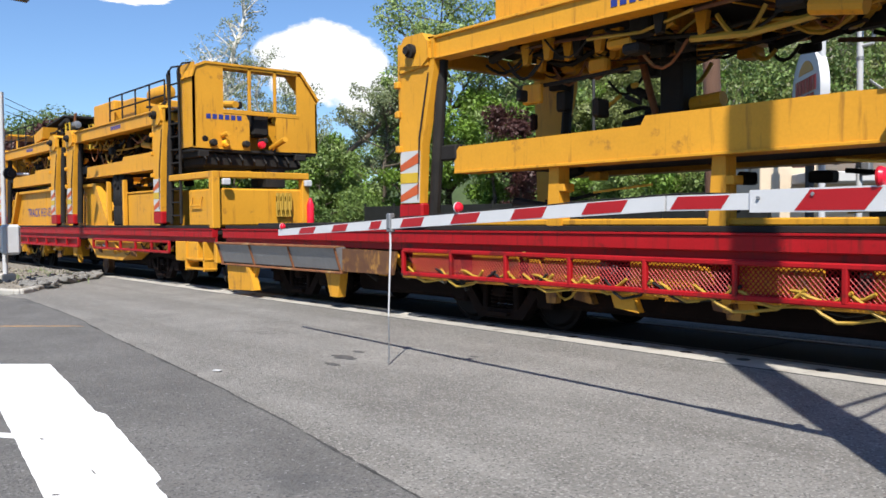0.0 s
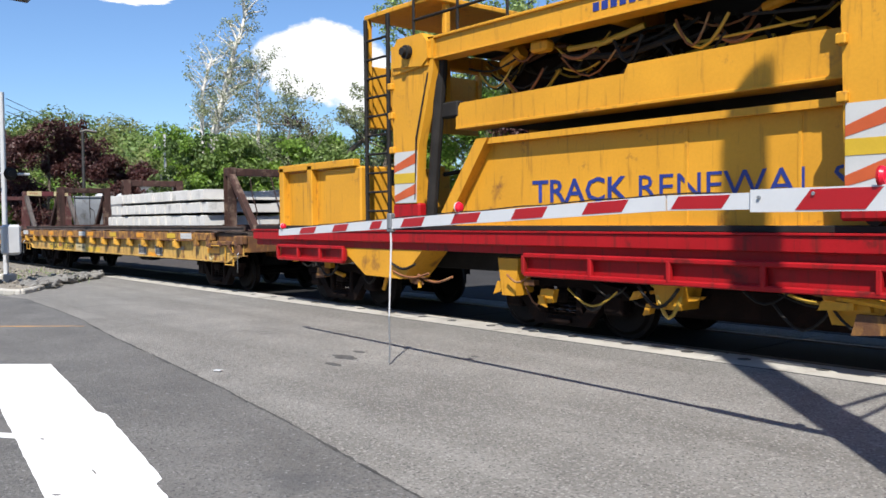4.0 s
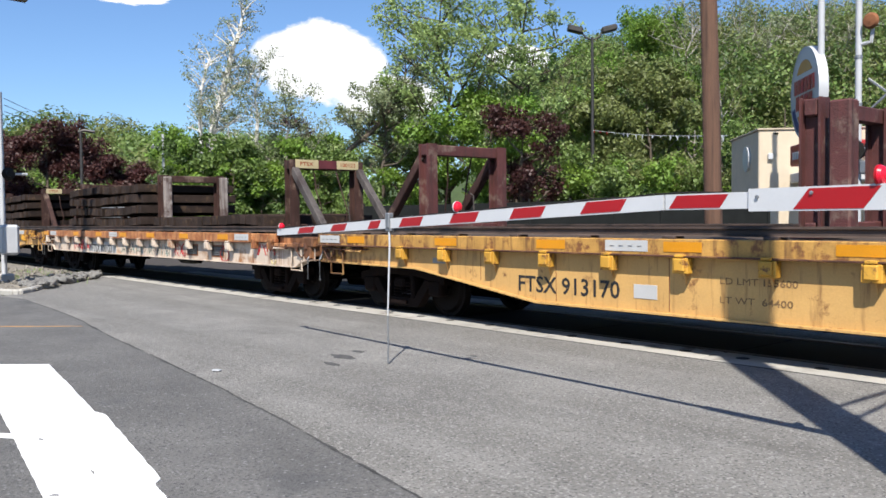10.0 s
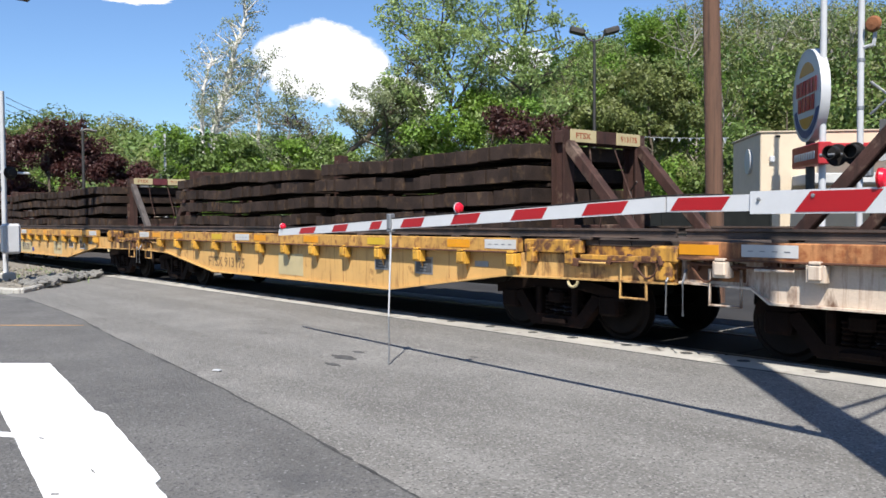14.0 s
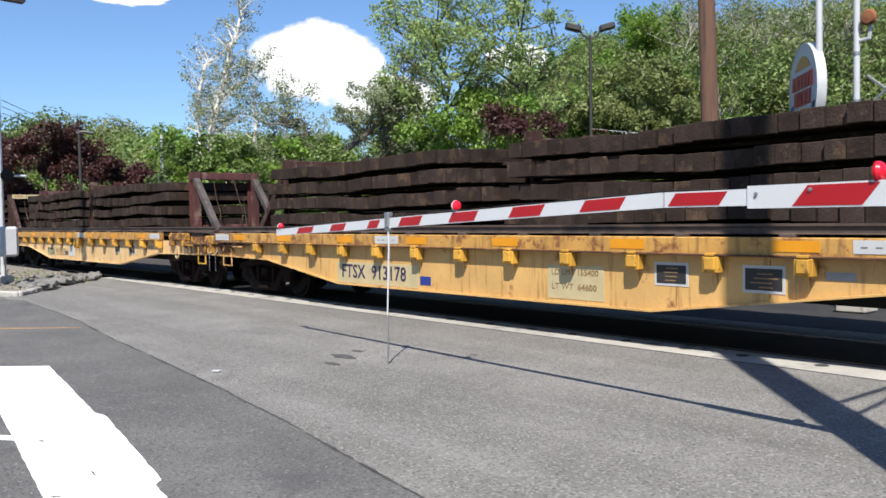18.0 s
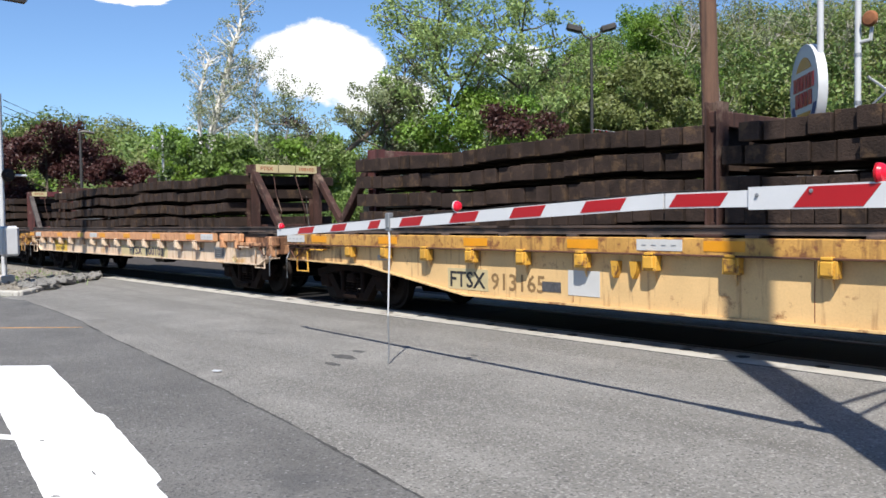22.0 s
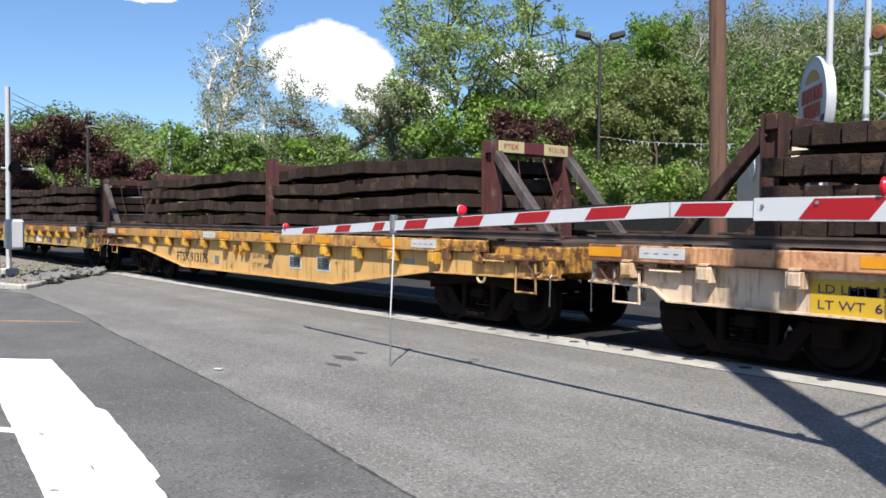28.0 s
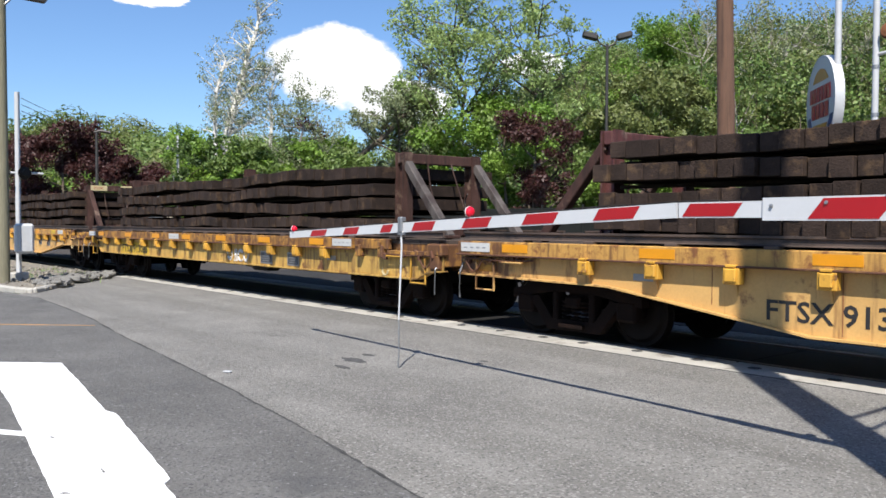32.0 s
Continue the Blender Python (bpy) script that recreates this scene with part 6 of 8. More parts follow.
part("rod_foot", Geo().tube([(rx - 0.03, 0.205, 0.51), (rx - 0.025, 0.205, 0.2), (rx - 0.03, 0.20, 0.01)], 0.009, 6), M["galvanised"], gate, "dull grey foot of the rod")
part("gate_cable", Geo().tube([(-9.7 - 1.2 + i * 0.29, arm_y(-9.7 + i * 0.29) - 5.0, arm_z(-9.7 + i * 0.29) + arm_h(-9.7 + i * 0.29) / 2 + 0.006 + 0.006 * math.sin(i * 2.1)) for i in range(24)], 0.006, 5), M["dark_steel"], gate)
part("gate_mast", Geo().tube([(0.1, 0.35, 0), (0.1, 0.35, 4.6)], 0.07, 14), M["galvanised"], gate)
part("gate_mechanism", Geo().box((0.0, 0.05, 1.25), (0.45, 0.40, 0.9), 0.05), M["white_metal"], gate)
part("gate_base", Geo().box((0.05, 0.2, 0.2), (0.6, 0.7, 0.4), 0.03), M["concrete"], gate)

# ---- poles ----
up = tagged(empty("utility_pole", pose(-0.26, 3.55, 0)), "tall weathered wooden utility pole beside the road", "utility pole")
part("pole", Geo().tube([(0, 0, -0.3), (0, 0, 5), (0, 0, 10.5)], 0.22, 16, 0.19), M["pole_grey"], up)
part("lamp_arm", Geo().tube([(0, 0.15, 5.05), (0.1, 0.8, 5.2), (0.15, 1.7, 5.25)], 0.03, 8), M["galvanised"], up)
part("arm_brace", Geo().tube([(0, 0.15, 4.55), (0.1, 0.8, 4.85), (0.15, 1.5, 5.2)], 0.025, 8), M["galvanised"], up)
part("bracket", Geo().tube([(0, 0.1, 3.2), (-0.25, 0.3, 3.35), (-0.45, 0.35, 3.1)], 0.025, 8), M["galvanised"], up)
up = tagged(empty("utility_pole", pose(-8.63, 13.48, 0)), "reddish-brown wooden utility pole behind the tracks", "utility pole")
part("pole", Geo().tube([(0.12, 0, -0.3), (0.05, 0, 3.0), (-0.03, 0, 6), (-0.10, 0, 10.5)], 0.165, 16, 0.135), M["pole_wood"], up)
up = tagged(empty("utility_pole", pose(-22.56, 4.66, 0)), "weathered grey wooden utility pole at the verge", "utility pole")
part("pole", Geo().tube([(0, 0, -0.3), (-0.02, 0, 5), (-0.04, 0, 10)], 0.16, 14, 0.13), M["pole_grey"], up)
part("street_arm", Geo().tube([(0, 0, 6.6), (0.1, 0.25, 6.9), (0.12, 0.45, 6.95)], 0.03, 8), M["galvanised"], up)
part("street_lantern", Geo().prism([(0.35, 6.93), (0.55, 6.90), (0.98, 6.88), (1.02, 6.93), (0.9, 7.0), (0.5, 7.02)], "x", 0.02, 0.24), M["lamp_bronze"], up)

lm = tagged(empty("crossing_signal", pose(-23.4, 5.2, 0)), "white crossing signal mast with a gate mechanism", "crossing signal", "crossing signals")
part("mast", Geo().tube([(0, 0, 0), (0, 0, 4.78)], 0.065, 12), M["white_metal"], lm)
part("mechanism_box", Geo().box((0.35, 0.05, 1.1), (0.42, 0.40, 0.75), 0.06), M["white_metal"], lm)
part("mast_base", Geo().box((0, 0, 0.12), (0.4, 0.4, 0.24), 0.03), M["concrete"], lm)
for s in (-0.35, 0.35):
    part("flasher", Geo().lathe([(0, 0), (0.16, 0.0), (0.16, 0.02), (0.08, 0.04), (0.08, 0.2), (0, 0.2)], (0.05, s * 0.7 - 0.1, 2.75), "x", 18), M["dark_steel"], lm)
part("flasher_arm", Geo().tube([(0, -0.2, 2.75), (0, 0.6, 2.75)], 0.03, 8), M["white_metal"], lm)

sg = tagged(empty("crossing_signal", pose(-5.70, 12.8, 0)), "aluminium crossing signal mast with black flashers and bell", "crossing signal", "crossing signals")
part("mast", Geo().tube([(0, 0, 0), (0, 0, 6.8)], 0.046, 14), M["white_metal"], sg)
part("mast_base", Geo().box((0, 0, 0.12), (0.45, 0.45, 0.24), 0.03), M["concrete"], sg)
for k, z in enumerate((1.2, 2.2, 3.1, 3.8)):
    part("clamp", Geo().lathe([(0.044, 0), (0.054, 0), (0.054, 0.05), (0.044, 0.05)], (0, 0, z), "z", 12), M["galvanised"], sg)
for dx in (-0.34, -0.03):
    fl = part("flasher", Geo().lathe([(0, -0.02), (0.165, -0.02), (0.17, 0.0), (0.10, 0.05), (0.10, 0.24), (0.0, 0.26)], (dx, -0.10 + dx * -0.3, 2.45), "y", 22), M["dark_steel"], sg, "black round flasher back")
    part("hood", Geo().lathe([(0.095, 0.0), (0.107, 0.0), (0.107, -0.16), (0.095, -0.16)], (dx, -0.10, 2.48), "y", 16), M["dark_steel"], fl)
part("flasher", Geo().lathe([(0, -0.02), (0.11, -0.02), (0.115, 0.0), (0.08, 0.05), (0.08, 0.2), (0.0, 0.22)], (0.22, 0.25, 2.45), "y", 18), M["white_metal"], sg)
part("flasher_arm", Geo().tube([(-0.6, 0, 2.46), (0.6, 0, 2.46)], 0.03, 8), M["galvanised"], sg)
part("junction_box", Geo().box((0.12, -0.02, 2.2), (0.14, 0.14, 0.2), 0.02), M["galvanised"], sg)
part("bell", Geo().lathe([(0, 0.0), (0.10, -0.01), (0.12, -0.05), (0.09, -0.09), (0, -0.10)], (0.20, -0.02, 4.31), "y", 16), M["rust"], sg, "round bronze crossing bell")
part("bell_bracket", Geo().tube([(0, 0, 4.0), (0.18, 0, 4.02), (0.2, 0, 4.2)], 0.03, 8), M["white_metal"], sg)
for a in (0.7, -0.7):
    part("crossbuck_blade", Geo().box((0.34, 0.2, 3.28), (0.75, 0.02, 0.035), 0.005, Matrix.Rotation(a, 3, "Y")), M["galvanised"], sg)
part("number_plate", Geo().box((0.40, 0.2, 2.85), (0.42, 0.02, 0.20), 0.005), M["box_grey"], sg)

lp = tagged(empty("street_lamp", pose(-28.3, 33.7, 0)), "dark metal double-headed car park lamp", "street lamp")
part("pole", Geo().tube([(0, 0, -0.2), (0, 0, 10.6)], 0.11, 12, 0.07), M["lamp_bronze"], lp)
for s in (-1, 1):
    d = Vector((0.66, 0.75, 0)) * s
    part("arm", Geo().tube([Vector((0, 0, 10.45)), d * 0.35 + Vector((0, 0, 10.6)), d * 0.5 + Vector((0, 0, 10.85))], 0.045, 8), M["lamp_bronze"], lp)
    part("lamp_head", Geo().box(tuple(d * 0.86 + Vector((0, 0, 11.0))), (0.80, 0.46, 0.32), 0.09, Matrix.Rotation(math.atan2(d.y, d.x), 3, "Z") @ Matrix.Rotation(-0.25, 3, "Y")), M["lamp_bronze"], lp)
wp = tagged(empty("lamp_mast", pose(-11.45, 23.4, 0)), "slim white metal mast behind the sign", "mast")
part("mast", Geo().tube([(0, 0, 0), (0, 0, 9.5)], 0.10, 12, 0.085), M["white_metal"], wp)
vp = tagged(empty("utility_pole", pose(-44.4, 17.75, 0)), "slim pale utility pole with a short crossarm", "utility pole")
part("pole", Geo().tube([(0, 0, -0.2), (0, 0, 6.16)], 0.075, 10, 0.06), M["white_metal"], vp)
part("crossarm", Geo().box((-0.1, -0.28, 5.44), (0.10, 0.62, 0.10), 0.01), M["galvanised"], vp)
part("insulator", Geo().lathe([(0, 0), (0.04, 0), (0.05, 0.06), (0.02, 0.12), (0, 0.12)], (-0.1, -0.5, 5.49), "z", 8), M["galvanised"], vp)
tk = tagged(empty("tank_trailer", pose(-45.47, 15.3, 0, 0, 0, 71.4)), "grey metal tank trailer parked behind the tracks", "trailer")
part("tank_body", Geo().prism([(-0.75, 1.0), (0.75, 1.0), (0.95, 1.5), (0.80, 2.75), (0.72, 2.82), (-0.72, 2.82), (-0.80, 2.75), (-0.95, 1.5)], "x", -1.85, 1.85), M["tank_grey"], tk)
part("top_lip", Geo().box((0, 0, 2.80), (3.8, 1.74, 0.08), 0.02), M["galvanised"], tk)
for x in (-0.50, 0.58):
    part("dome_lid", Geo().lathe([(0.34, 0), (0.36, 0.03), (0.34, 0.10), (0.22, 0.17), (0, 0.2)], (x, 0, 2.84), "z", 16), M["white_metal"], tk, "white domed lid")
for x in (-1.3, 1.3):
    part("wheel", Geo().lathe([(0, -0.1), (0.2, -0.1), (0.42, -0.12), (0.45, 0), (0.42, 0.12), (0, 0.1)], (x, -0.8, 0.45), "y", 18), M["rubber"], tk)
    part("wheel", Geo().lathe([(0, -0.1), (0.2, -0.1), (0.42, -0.12), (0.45, 0), (0.42, 0.12), (0, 0.1)], (x, 0.8, 0.45), "y", 18), M["rubber"], tk)
part("chassis", Geo().box((0, 0, 0.82), (3.8, 1.0, 0.34), 0.03), M["dark_steel"], tk)
for x, y, h in ((-53.8, 16.4, 7.05),):
    q = tagged(empty("street_lamp", pose(x, y, 0)), "distant slim street lamp on a pale pole", "street lamp")
    part("pole", Geo().tube([(0, 0, -0.2), (0, 0, h)], 0.12, 8, 0.08), M["lamp_bronze"], q)
    part("lamp_head", Geo().tube([(-0.1, -0.1, h - 0.05), (0.1, 0.2, h + 0.05), (0.3, 0.75, h - 0.05)], 0.09, 8), M["lamp_bronze"], q)

# overhead wires at the left
for k in range(3):
    a, b = Vector((-60.66, 13.75, 9.6 - 0.42 * k)), Vector((-121.1, 35.4, 15.4 - 0.55 * k))
    pts = [a.lerp(b, i / 12) - Vector((0, 0, 0.4 * math.sin(math.pi * i / 12))) for i in range(13)]
    solo("overhead_wire", Geo().tube(pts, 0.022, 5), M["dark_steel"], "thin dark overhead wire strung from the pole", "wire")
bn = [Vector((-28.3, 33.7, 5.90)).lerp(Vector((-17.3, 28.2, 4.45)), i / 16) - Vector((0, 0, 0.12 * math.sin(math.pi * i / 16))) for i in range(17)]
pen = tagged(new("pennant_string", Geo().tube(bn, 0.012, 5).mesh("pennant_string", M["white_metal"])), "string of small coloured pennants between poles", "pennants")
rngp = random.Random(4)
for i in range(1, 17):
    p = bn[i - 1].lerp(bn[i], rngp.uniform(0.2, 0.8))
    w, h = rngp.uniform(0.03, 0.08), rngp.uniform(0.08, 0.24)
    part("pennant", Geo().prism([(p.x - w, p.z), (p.x + w, p.z), (p.x + rngp.uniform(-0.05, 0.05), p.z - h)], "y", p.y - 0.004, p.y + 0.004), M[rngp.choice(["sign_red", "sign_white", "sign_white", "sign_orange"])], pen)

# ---- roadside restaurant ----
SIGN = Vector((-12.1, 24.0, 5.0))
ss = tagged(empty("pylon_sign", pose(SIGN.x, SIGN.y, 0, 0, 0, -46.6)), "round white restaurant sign over a red board", "sign")
part("post", Geo().tube([(0, 0, 0), (0, 0, 3.8)], 0.13, 12), M["lamp_bronze"], ss)


def disc(r, y0, y1, rx=1.0, a0=0.0, a1=2 * math.pi, n=40, cz=0.0, cx=0.0):
    pts = [(cx + r * rx * math.cos(a0 + (a1 - a0) * i / n), cz + r * math.sin(a0 + (a1 - a0) * i / n)) for i in range(n if a1 - a0 > 6.2 else n + 1)]
    return Geo().prism(pts, "y", y0, y1)


cz = 5.02
body = part("sign_body", disc(1.30, -0.12, 0.12, 1.0, cz=cz), M["sign_white"], ss, "white plastic sign drum")
part("rim", Geo().lathe([(1.26, -0.13), (1.33, -0.13), (1.33, 0.13), (1.26, 0.13)], (0, 0, cz), "y", 40), M["white_metal"], ss)
for s in (-1, 1):
    y0, y1 = (-0.135, -0.122) if s < 0 else (0.122, 0.135)
    y2, y3 = (-0.145, -0.136) if s < 0 else (0.136, 0.145)
    pts = [(1.22 * math.cos(a), cz + 1.22 * math.sin(a)) for a in [-0.35 - 2.45 * i / 24 for i in range(25)]] + [(0.98 * math.cos(a), cz - 0.02 + 0.98 * math.sin(a)) for a in [-2.8 + 2.35 * i / 24 for i in range(25)]]
    part("crescent", Geo().prism(pts, "y", y0, y1), M["sign_blue"], body)
    part("bun_top", disc(0.86, y0, y1, 1.0, 0.62, math.pi - 0.62, 20, cz + 0.10), M["sign_orange"], body)
    part("bun_bottom", disc(0.80, y0, y1, 1.0, math.pi + 0.62, 2 * math.pi - 0.62, 20, cz - 0.16), M["sign_orange"], body)
    for k, (w, zz, n) in enumerate(((1.95, 0.24, 6), (1.60, -0.24, 4))):
        for j in range(n):
            x = -w / 2 + (j + 0.5) * w / n
            part("sign_bar", Geo().prism([(x - w / n * 0.40, cz + zz - 0.21), (x + w / n * 0.40, cz + zz - 0.21), (x + w / n * 0.40, cz + zz + 0.21), (x - w / n * 0.40, cz + zz + 0.21)], "y", y2, y3), M["sign_red"], body)
rb = part("red_board", Geo().box((0.05, 0, 3.28), (2.5, 0.36, 0.62), 0.03), M["sign_red"], ss, "red board under the round sign")
for j in range(9):
    part("board_bar", Geo().box((-0.85 + j * 0.22, -0.185, 3.26), (0.15, 0.012, 0.22), 0.002), M["sign_white"], rb)

bl = tagged(empty("restaurant", pose(-14.84, 26.07, 0, 0, 0, 43)), "low tan stucco restaurant with a white canopy", "building")
part("wall", Geo().box((5, 2.1, 2.15), (10, 4.2, 4.3), 0.03), M["stucco"], bl)
part("parapet", Geo().box((5, 2.1, 4.33), (10.1, 4.3, 0.06), 0.02), M["stucco_shade"], bl)
part("canopy", Geo().box((4.2, -1.0, 2.70), (6.4, 2.0, 0.32), 0.03), M["roof_white"], bl)
for x in (1.4, 6.9):
    part("canopy_post", Geo().box((x, -1.8, 1.27), (0.18, 0.18, 2.54), 0.01), M["stucco"], bl)
rf = part("roof", Geo().prism([(4.9, 4.38), (9.6, 4.38), (8.9, 4.9), (5.4, 4.9)], "y", 0.6, 4.0), M["post_red"], bl, "reddish-brown tiled roof")
part("roof_rib", Geo().box((7.25, 0.55, 4.5), (4.5, 0.10, 0.05), 0.01), M["sign_red"], rf)
part("wall_sign", Geo().lathe([(0, 0.0), (0.42, 0.0), (0.44, -0.10), (0, -0.12)], (0.0, 1.45, 3.45), "x", 24), M["sign_white"], bl, "round white wall sign")
part("wall_lamp", Geo().box((0.36, -0.06, 3.43), (0.16, 0.12, 0.20), 0.02), M["sign_white"], bl)
part("vent", Geo().box((0.55, -0.02, 4.18), (0.14, 0.05, 0.06), 0.01), M["fence_dark"], bl)
wd = part("door", Geo().box((4.0, -0.03, 1.05), (1.1, 0.08, 2.1), 0.01), M["fence_dark"], bl)
part("awning", Geo().box((3.4, -0.4, 3.80), (3.2, 0.7, 0.14), 0.03), M["sign_red"], bl, "red awning stripe")

fe = tagged(empty("fence"), "dark mesh fence along the car park", "fence")
for i in range(13, 24):
    x, y = -46 + i * 1.5, 15.2 + (i * 1.5) * 0.16
    part("fence_post", Geo().tube([(x, y, -0.1), (x, y, 2.1)], 0.035, 8), M["fence_dark"], fe)
    if i < 23:
        part("fence_panel", Geo().box((x + 0.75, y + 0.12, 1.05), (1.46, 0.02, 1.9), 0.004, Matrix.Rotation(math.atan(0.16), 3, "Z")), M["fence_dark"], fe)
for x, y, w, h, c, rf in ((-69.0, 28.8, 5.0, 4.2, "roof_white", "box_grey"), (-58.2, 21.4, 5.5, 2.5, "roof_white", "box_grey"), (-52.0, 24.0, 6.0, 3.2, "stucco_shade", "box_grey")):
    hs = tagged(empty("house", pose(x, y, 0, 0, 0, 25)), "small pale house with a grey pitched roof", "house")
    part("wall", Geo().box((0, 0, h / 2), (w, w * 0.8, h), 0.03), M[c], hs)
    part("roof", Geo().prism([(-w / 2 - 0.3, h), (w / 2 + 0.3, h), (0, h + w * 0.24)], "y", -w * 0.42, w * 0.42), M[rf], hs)
    part("window", Geo().box((-w * 0.2, -w * 0.4 - 0.02, h * 0.55), (0.9, 0.06, 1.1), 0.01), M["fence_dark"], hs)
    part("window", Geo().box((w * 0.2, -w * 0.4 - 0.02, h * 0.55), (0.9, 0.06, 1.1), 0.01), M["fence_dark"], hs)



# couplings along the train, at the start
JOINT = [-40.1, -57.5, -74.7, -91.65, -108.45, -125.2, -142.4, -159.8, -177.1, -194.3, -211.5]
MID = [(a + b) / 2 - 0.35 for a, b in zip(JOINT, JOINT[1:])]
STYLE = ["straight", "fish", "straight", "fish", "fish", "fish", "straight", "fish", "straight", "fish"]
PAINT = ["car_ochre", "car_yellow", "car_tan", "car_yellow", "car_yellow", "car_faded", "car_blush", "car_yellow", "car_ochre", "car_yellow"]
LABEL = ["rusty ochre flat car carrying concrete ties", "empty yellow fish-bellied flat car", "graffiti-covered tan flat car with few ties",
         "yellow fish-bellied flat car loaded with wooden ties", "yellow fish-bellied flat car loaded with wooden ties", "faded yellow flat car loaded with wooden ties",
         "rusty tan flat car loaded with wooden ties", "yellow fish-bellied flat car loaded with wooden ties", "rusty ochre flat car loaded with wooden ties", "yellow flat car loaded with wooden ties"]
REAR = {2: 8.35, 3: 7.45, 4: 7.92, 5: 8.16}
FRONT = {3: 8.47, 4: 9.30, 5: 8.92, 6: 8.64}
BOGIES = {3: (-6.0, 6.4), 4: (-6.42, 7.1), 5: (-6.55, 6.78), 6: (-6.55, 6.78)}
CARS = [flat_car(MID[i], STYLE[i], PAINT[i], LABEL[i], REAR.get(i, HALF), FRONT.get(i, HALF), BOGIES.get(i, (-6.55, 6.55))) for i in range(10)]
NUMBERS = ["913084", "913170", "100123", "913175", "913178", "913165", "100103", "913176", "913085", "913180"]
SIGNS = [False, "red", "red", "plain", "red", False, "full", "red", False, "plain"]
for i in range(10):
    color = "post_red" if i in (1, 5, 7) else "post_brown"
    put_frame(MID[i] + {3: 6.27, 4: 7.08, 7: 6.52}.get(i, 6.65), 1, color, "single", SIGNS[i], "brace_grey" if i % 3 else color, number=NUMBERS[i])
    put_frame(MID[i] - {3: 5.45, 4: 5.82, 6: 6.42}.get(i, 6.15), -1, color, "single", False, "post_brown")
    put_frame(MID[i] + (0.68 if i > 2 else 0.12), 0, color if i != 5 else "post_brown", "wide" if i in (5, 7) else "inner" if i > 2 else "double" if i else "single", False, "brace_grey", "weathered_pale" if i == 2 else "")
dark = "stack of dark creosoted wooden ties lying across the car"
for i in (3, 4, 5, 6, 7, 8, 9):
    tie_stack(MID[i], 0.80, {3: 6.14, 4: 6.95, 7: 6.39}.get(i, 6.52), 4, "wood", dark, 10 + i, 0.236, 0.29)
    tie_stack(MID[i], {3: -5.30, 4: -5.68, 6: -6.28}.get(i, -6.0), 0.56, 4, "wood", dark, 30 + i, 0.236, 0.29)
tie_stack(MID[2], -6.0, -0.02, 4, "wood", dark, 61, 0.236, 0.29)
tie_stack(MID[2], 0.75, 6.5, 1, "wood", "single layer of dark wooden ties on the deck", 62, 0.236, 0.29)
tie_stack(MID[0], 0.32, 6.5, 3, "concrete", "stack of pale grey concrete ties lying across the car", 63, 0.268, 0.29)


# ---- lettering and patches on the cars ----
for i, car in enumerate(CARS):
    rng = random.Random(200 + i)
    yb = -SIDE - 0.003
    for x in (1.18 - REAR.get(i, HALF) if i not in (2, 6) else 0.26 - REAR.get(i, HALF), -4.96, -2.92, -1.0, 0.9, 2.9, 4.9):
        decal(car, x - 0.24, x + 0.24, 1.125, 1.235, "decal_orange" if i % 3 else rng.choice(["decal_orange", "decal_yellow"]), yb, "reflector_strip")
    r = REAR.get(i, HALF)
    for x in (0.39 - r if i not in (2, 6) else 1.06 - r, 5.75, -1.75 if i != 5 else 0.1):
        w = decal(car, x - 0.30, x + 0.30, 1.12, 1.245, "decal_white", yb, "white_label")
        for j in range(4):
            part("label_bar", Geo().box((x - 0.2 + j * 0.13, yb - 0.005, 1.18), (0.06, 0.003, 0.012), 0.001), M["galvanised"], w)
    if i == 4:
        plates = ((3.22, 3.66, 0.72, 0.98), (4.30, 4.76, 0.70, 0.98))
    elif i == 7:
        plates = ((1.61, 2.05, 0.62, 0.87), (2.60, 3.04, 0.62, 0.88))
    elif i in (1, 3, 5, 9):
        plates = ((2.75, 3.15, 0.72, 0.97), (3.81, 4.23, 0.70, 0.96))
    elif i == 6:
        plates = ((5.96, 6.42, 0.73, 0.97),)
    elif i == 2:
        plates = ((2.9, 3.5, 0.74, 1.0), (4.2, 4.8, 0.74, 1.0))
    else:
        plates = ((2.6, 3.1, 0.70, 0.95), (3.7, 4.15, 0.70, 0.95))
    for x0, x1, z0, z1 in plates:
        fr = decal(car, x0, x1, z0, z1, "decal_white" if i in (0, 4, 5, 7) else "rust" if i == 2 else "galvanised", -SIDE * 0.945 - 0.003, "stencil_panel")
        part("panel_face", Geo().box(((x0 + x1) / 2, -SIDE * 0.945 - 0.009, (z0 + z1) / 2), (x1 - x0 - 0.06, 0.004, z1 - z0 - 0.06), 0.001), M["decal_black" if i in (2, 4, 5) else "decal_grey"], fr)
        for j in range(4):
            part("stencil_bar", Geo().box(((x0 + x1) / 2 + rng.uniform(-0.03, 0.03), -SIDE * 0.945 - 0.013, z0 + 0.06 + j * 0.045), ((x1 - x0) * rng.uniform(0.3, 0.6), 0.003, 0.014), 0.0005), M["decal_faded" if i in (4, 5) else "galvanised"], fr)
    for x in (-5.2, 5.3) if i else (5.3,):
        decal(car, x - 0.14, x + 0.14, 0.86, 0.94, "galvanised", -SIDE * 0.945 - 0.003, "tag_holder")
    part("lift_ring", Geo().tube([(7.0 + 0.08 * math.cos(a), -SIDE + 0.03, 0.76 - 0.08 * math.sin(a)) for a in [0.5 * k for k in range(8)]], 0.018, 6), M["decal_cream"], car)

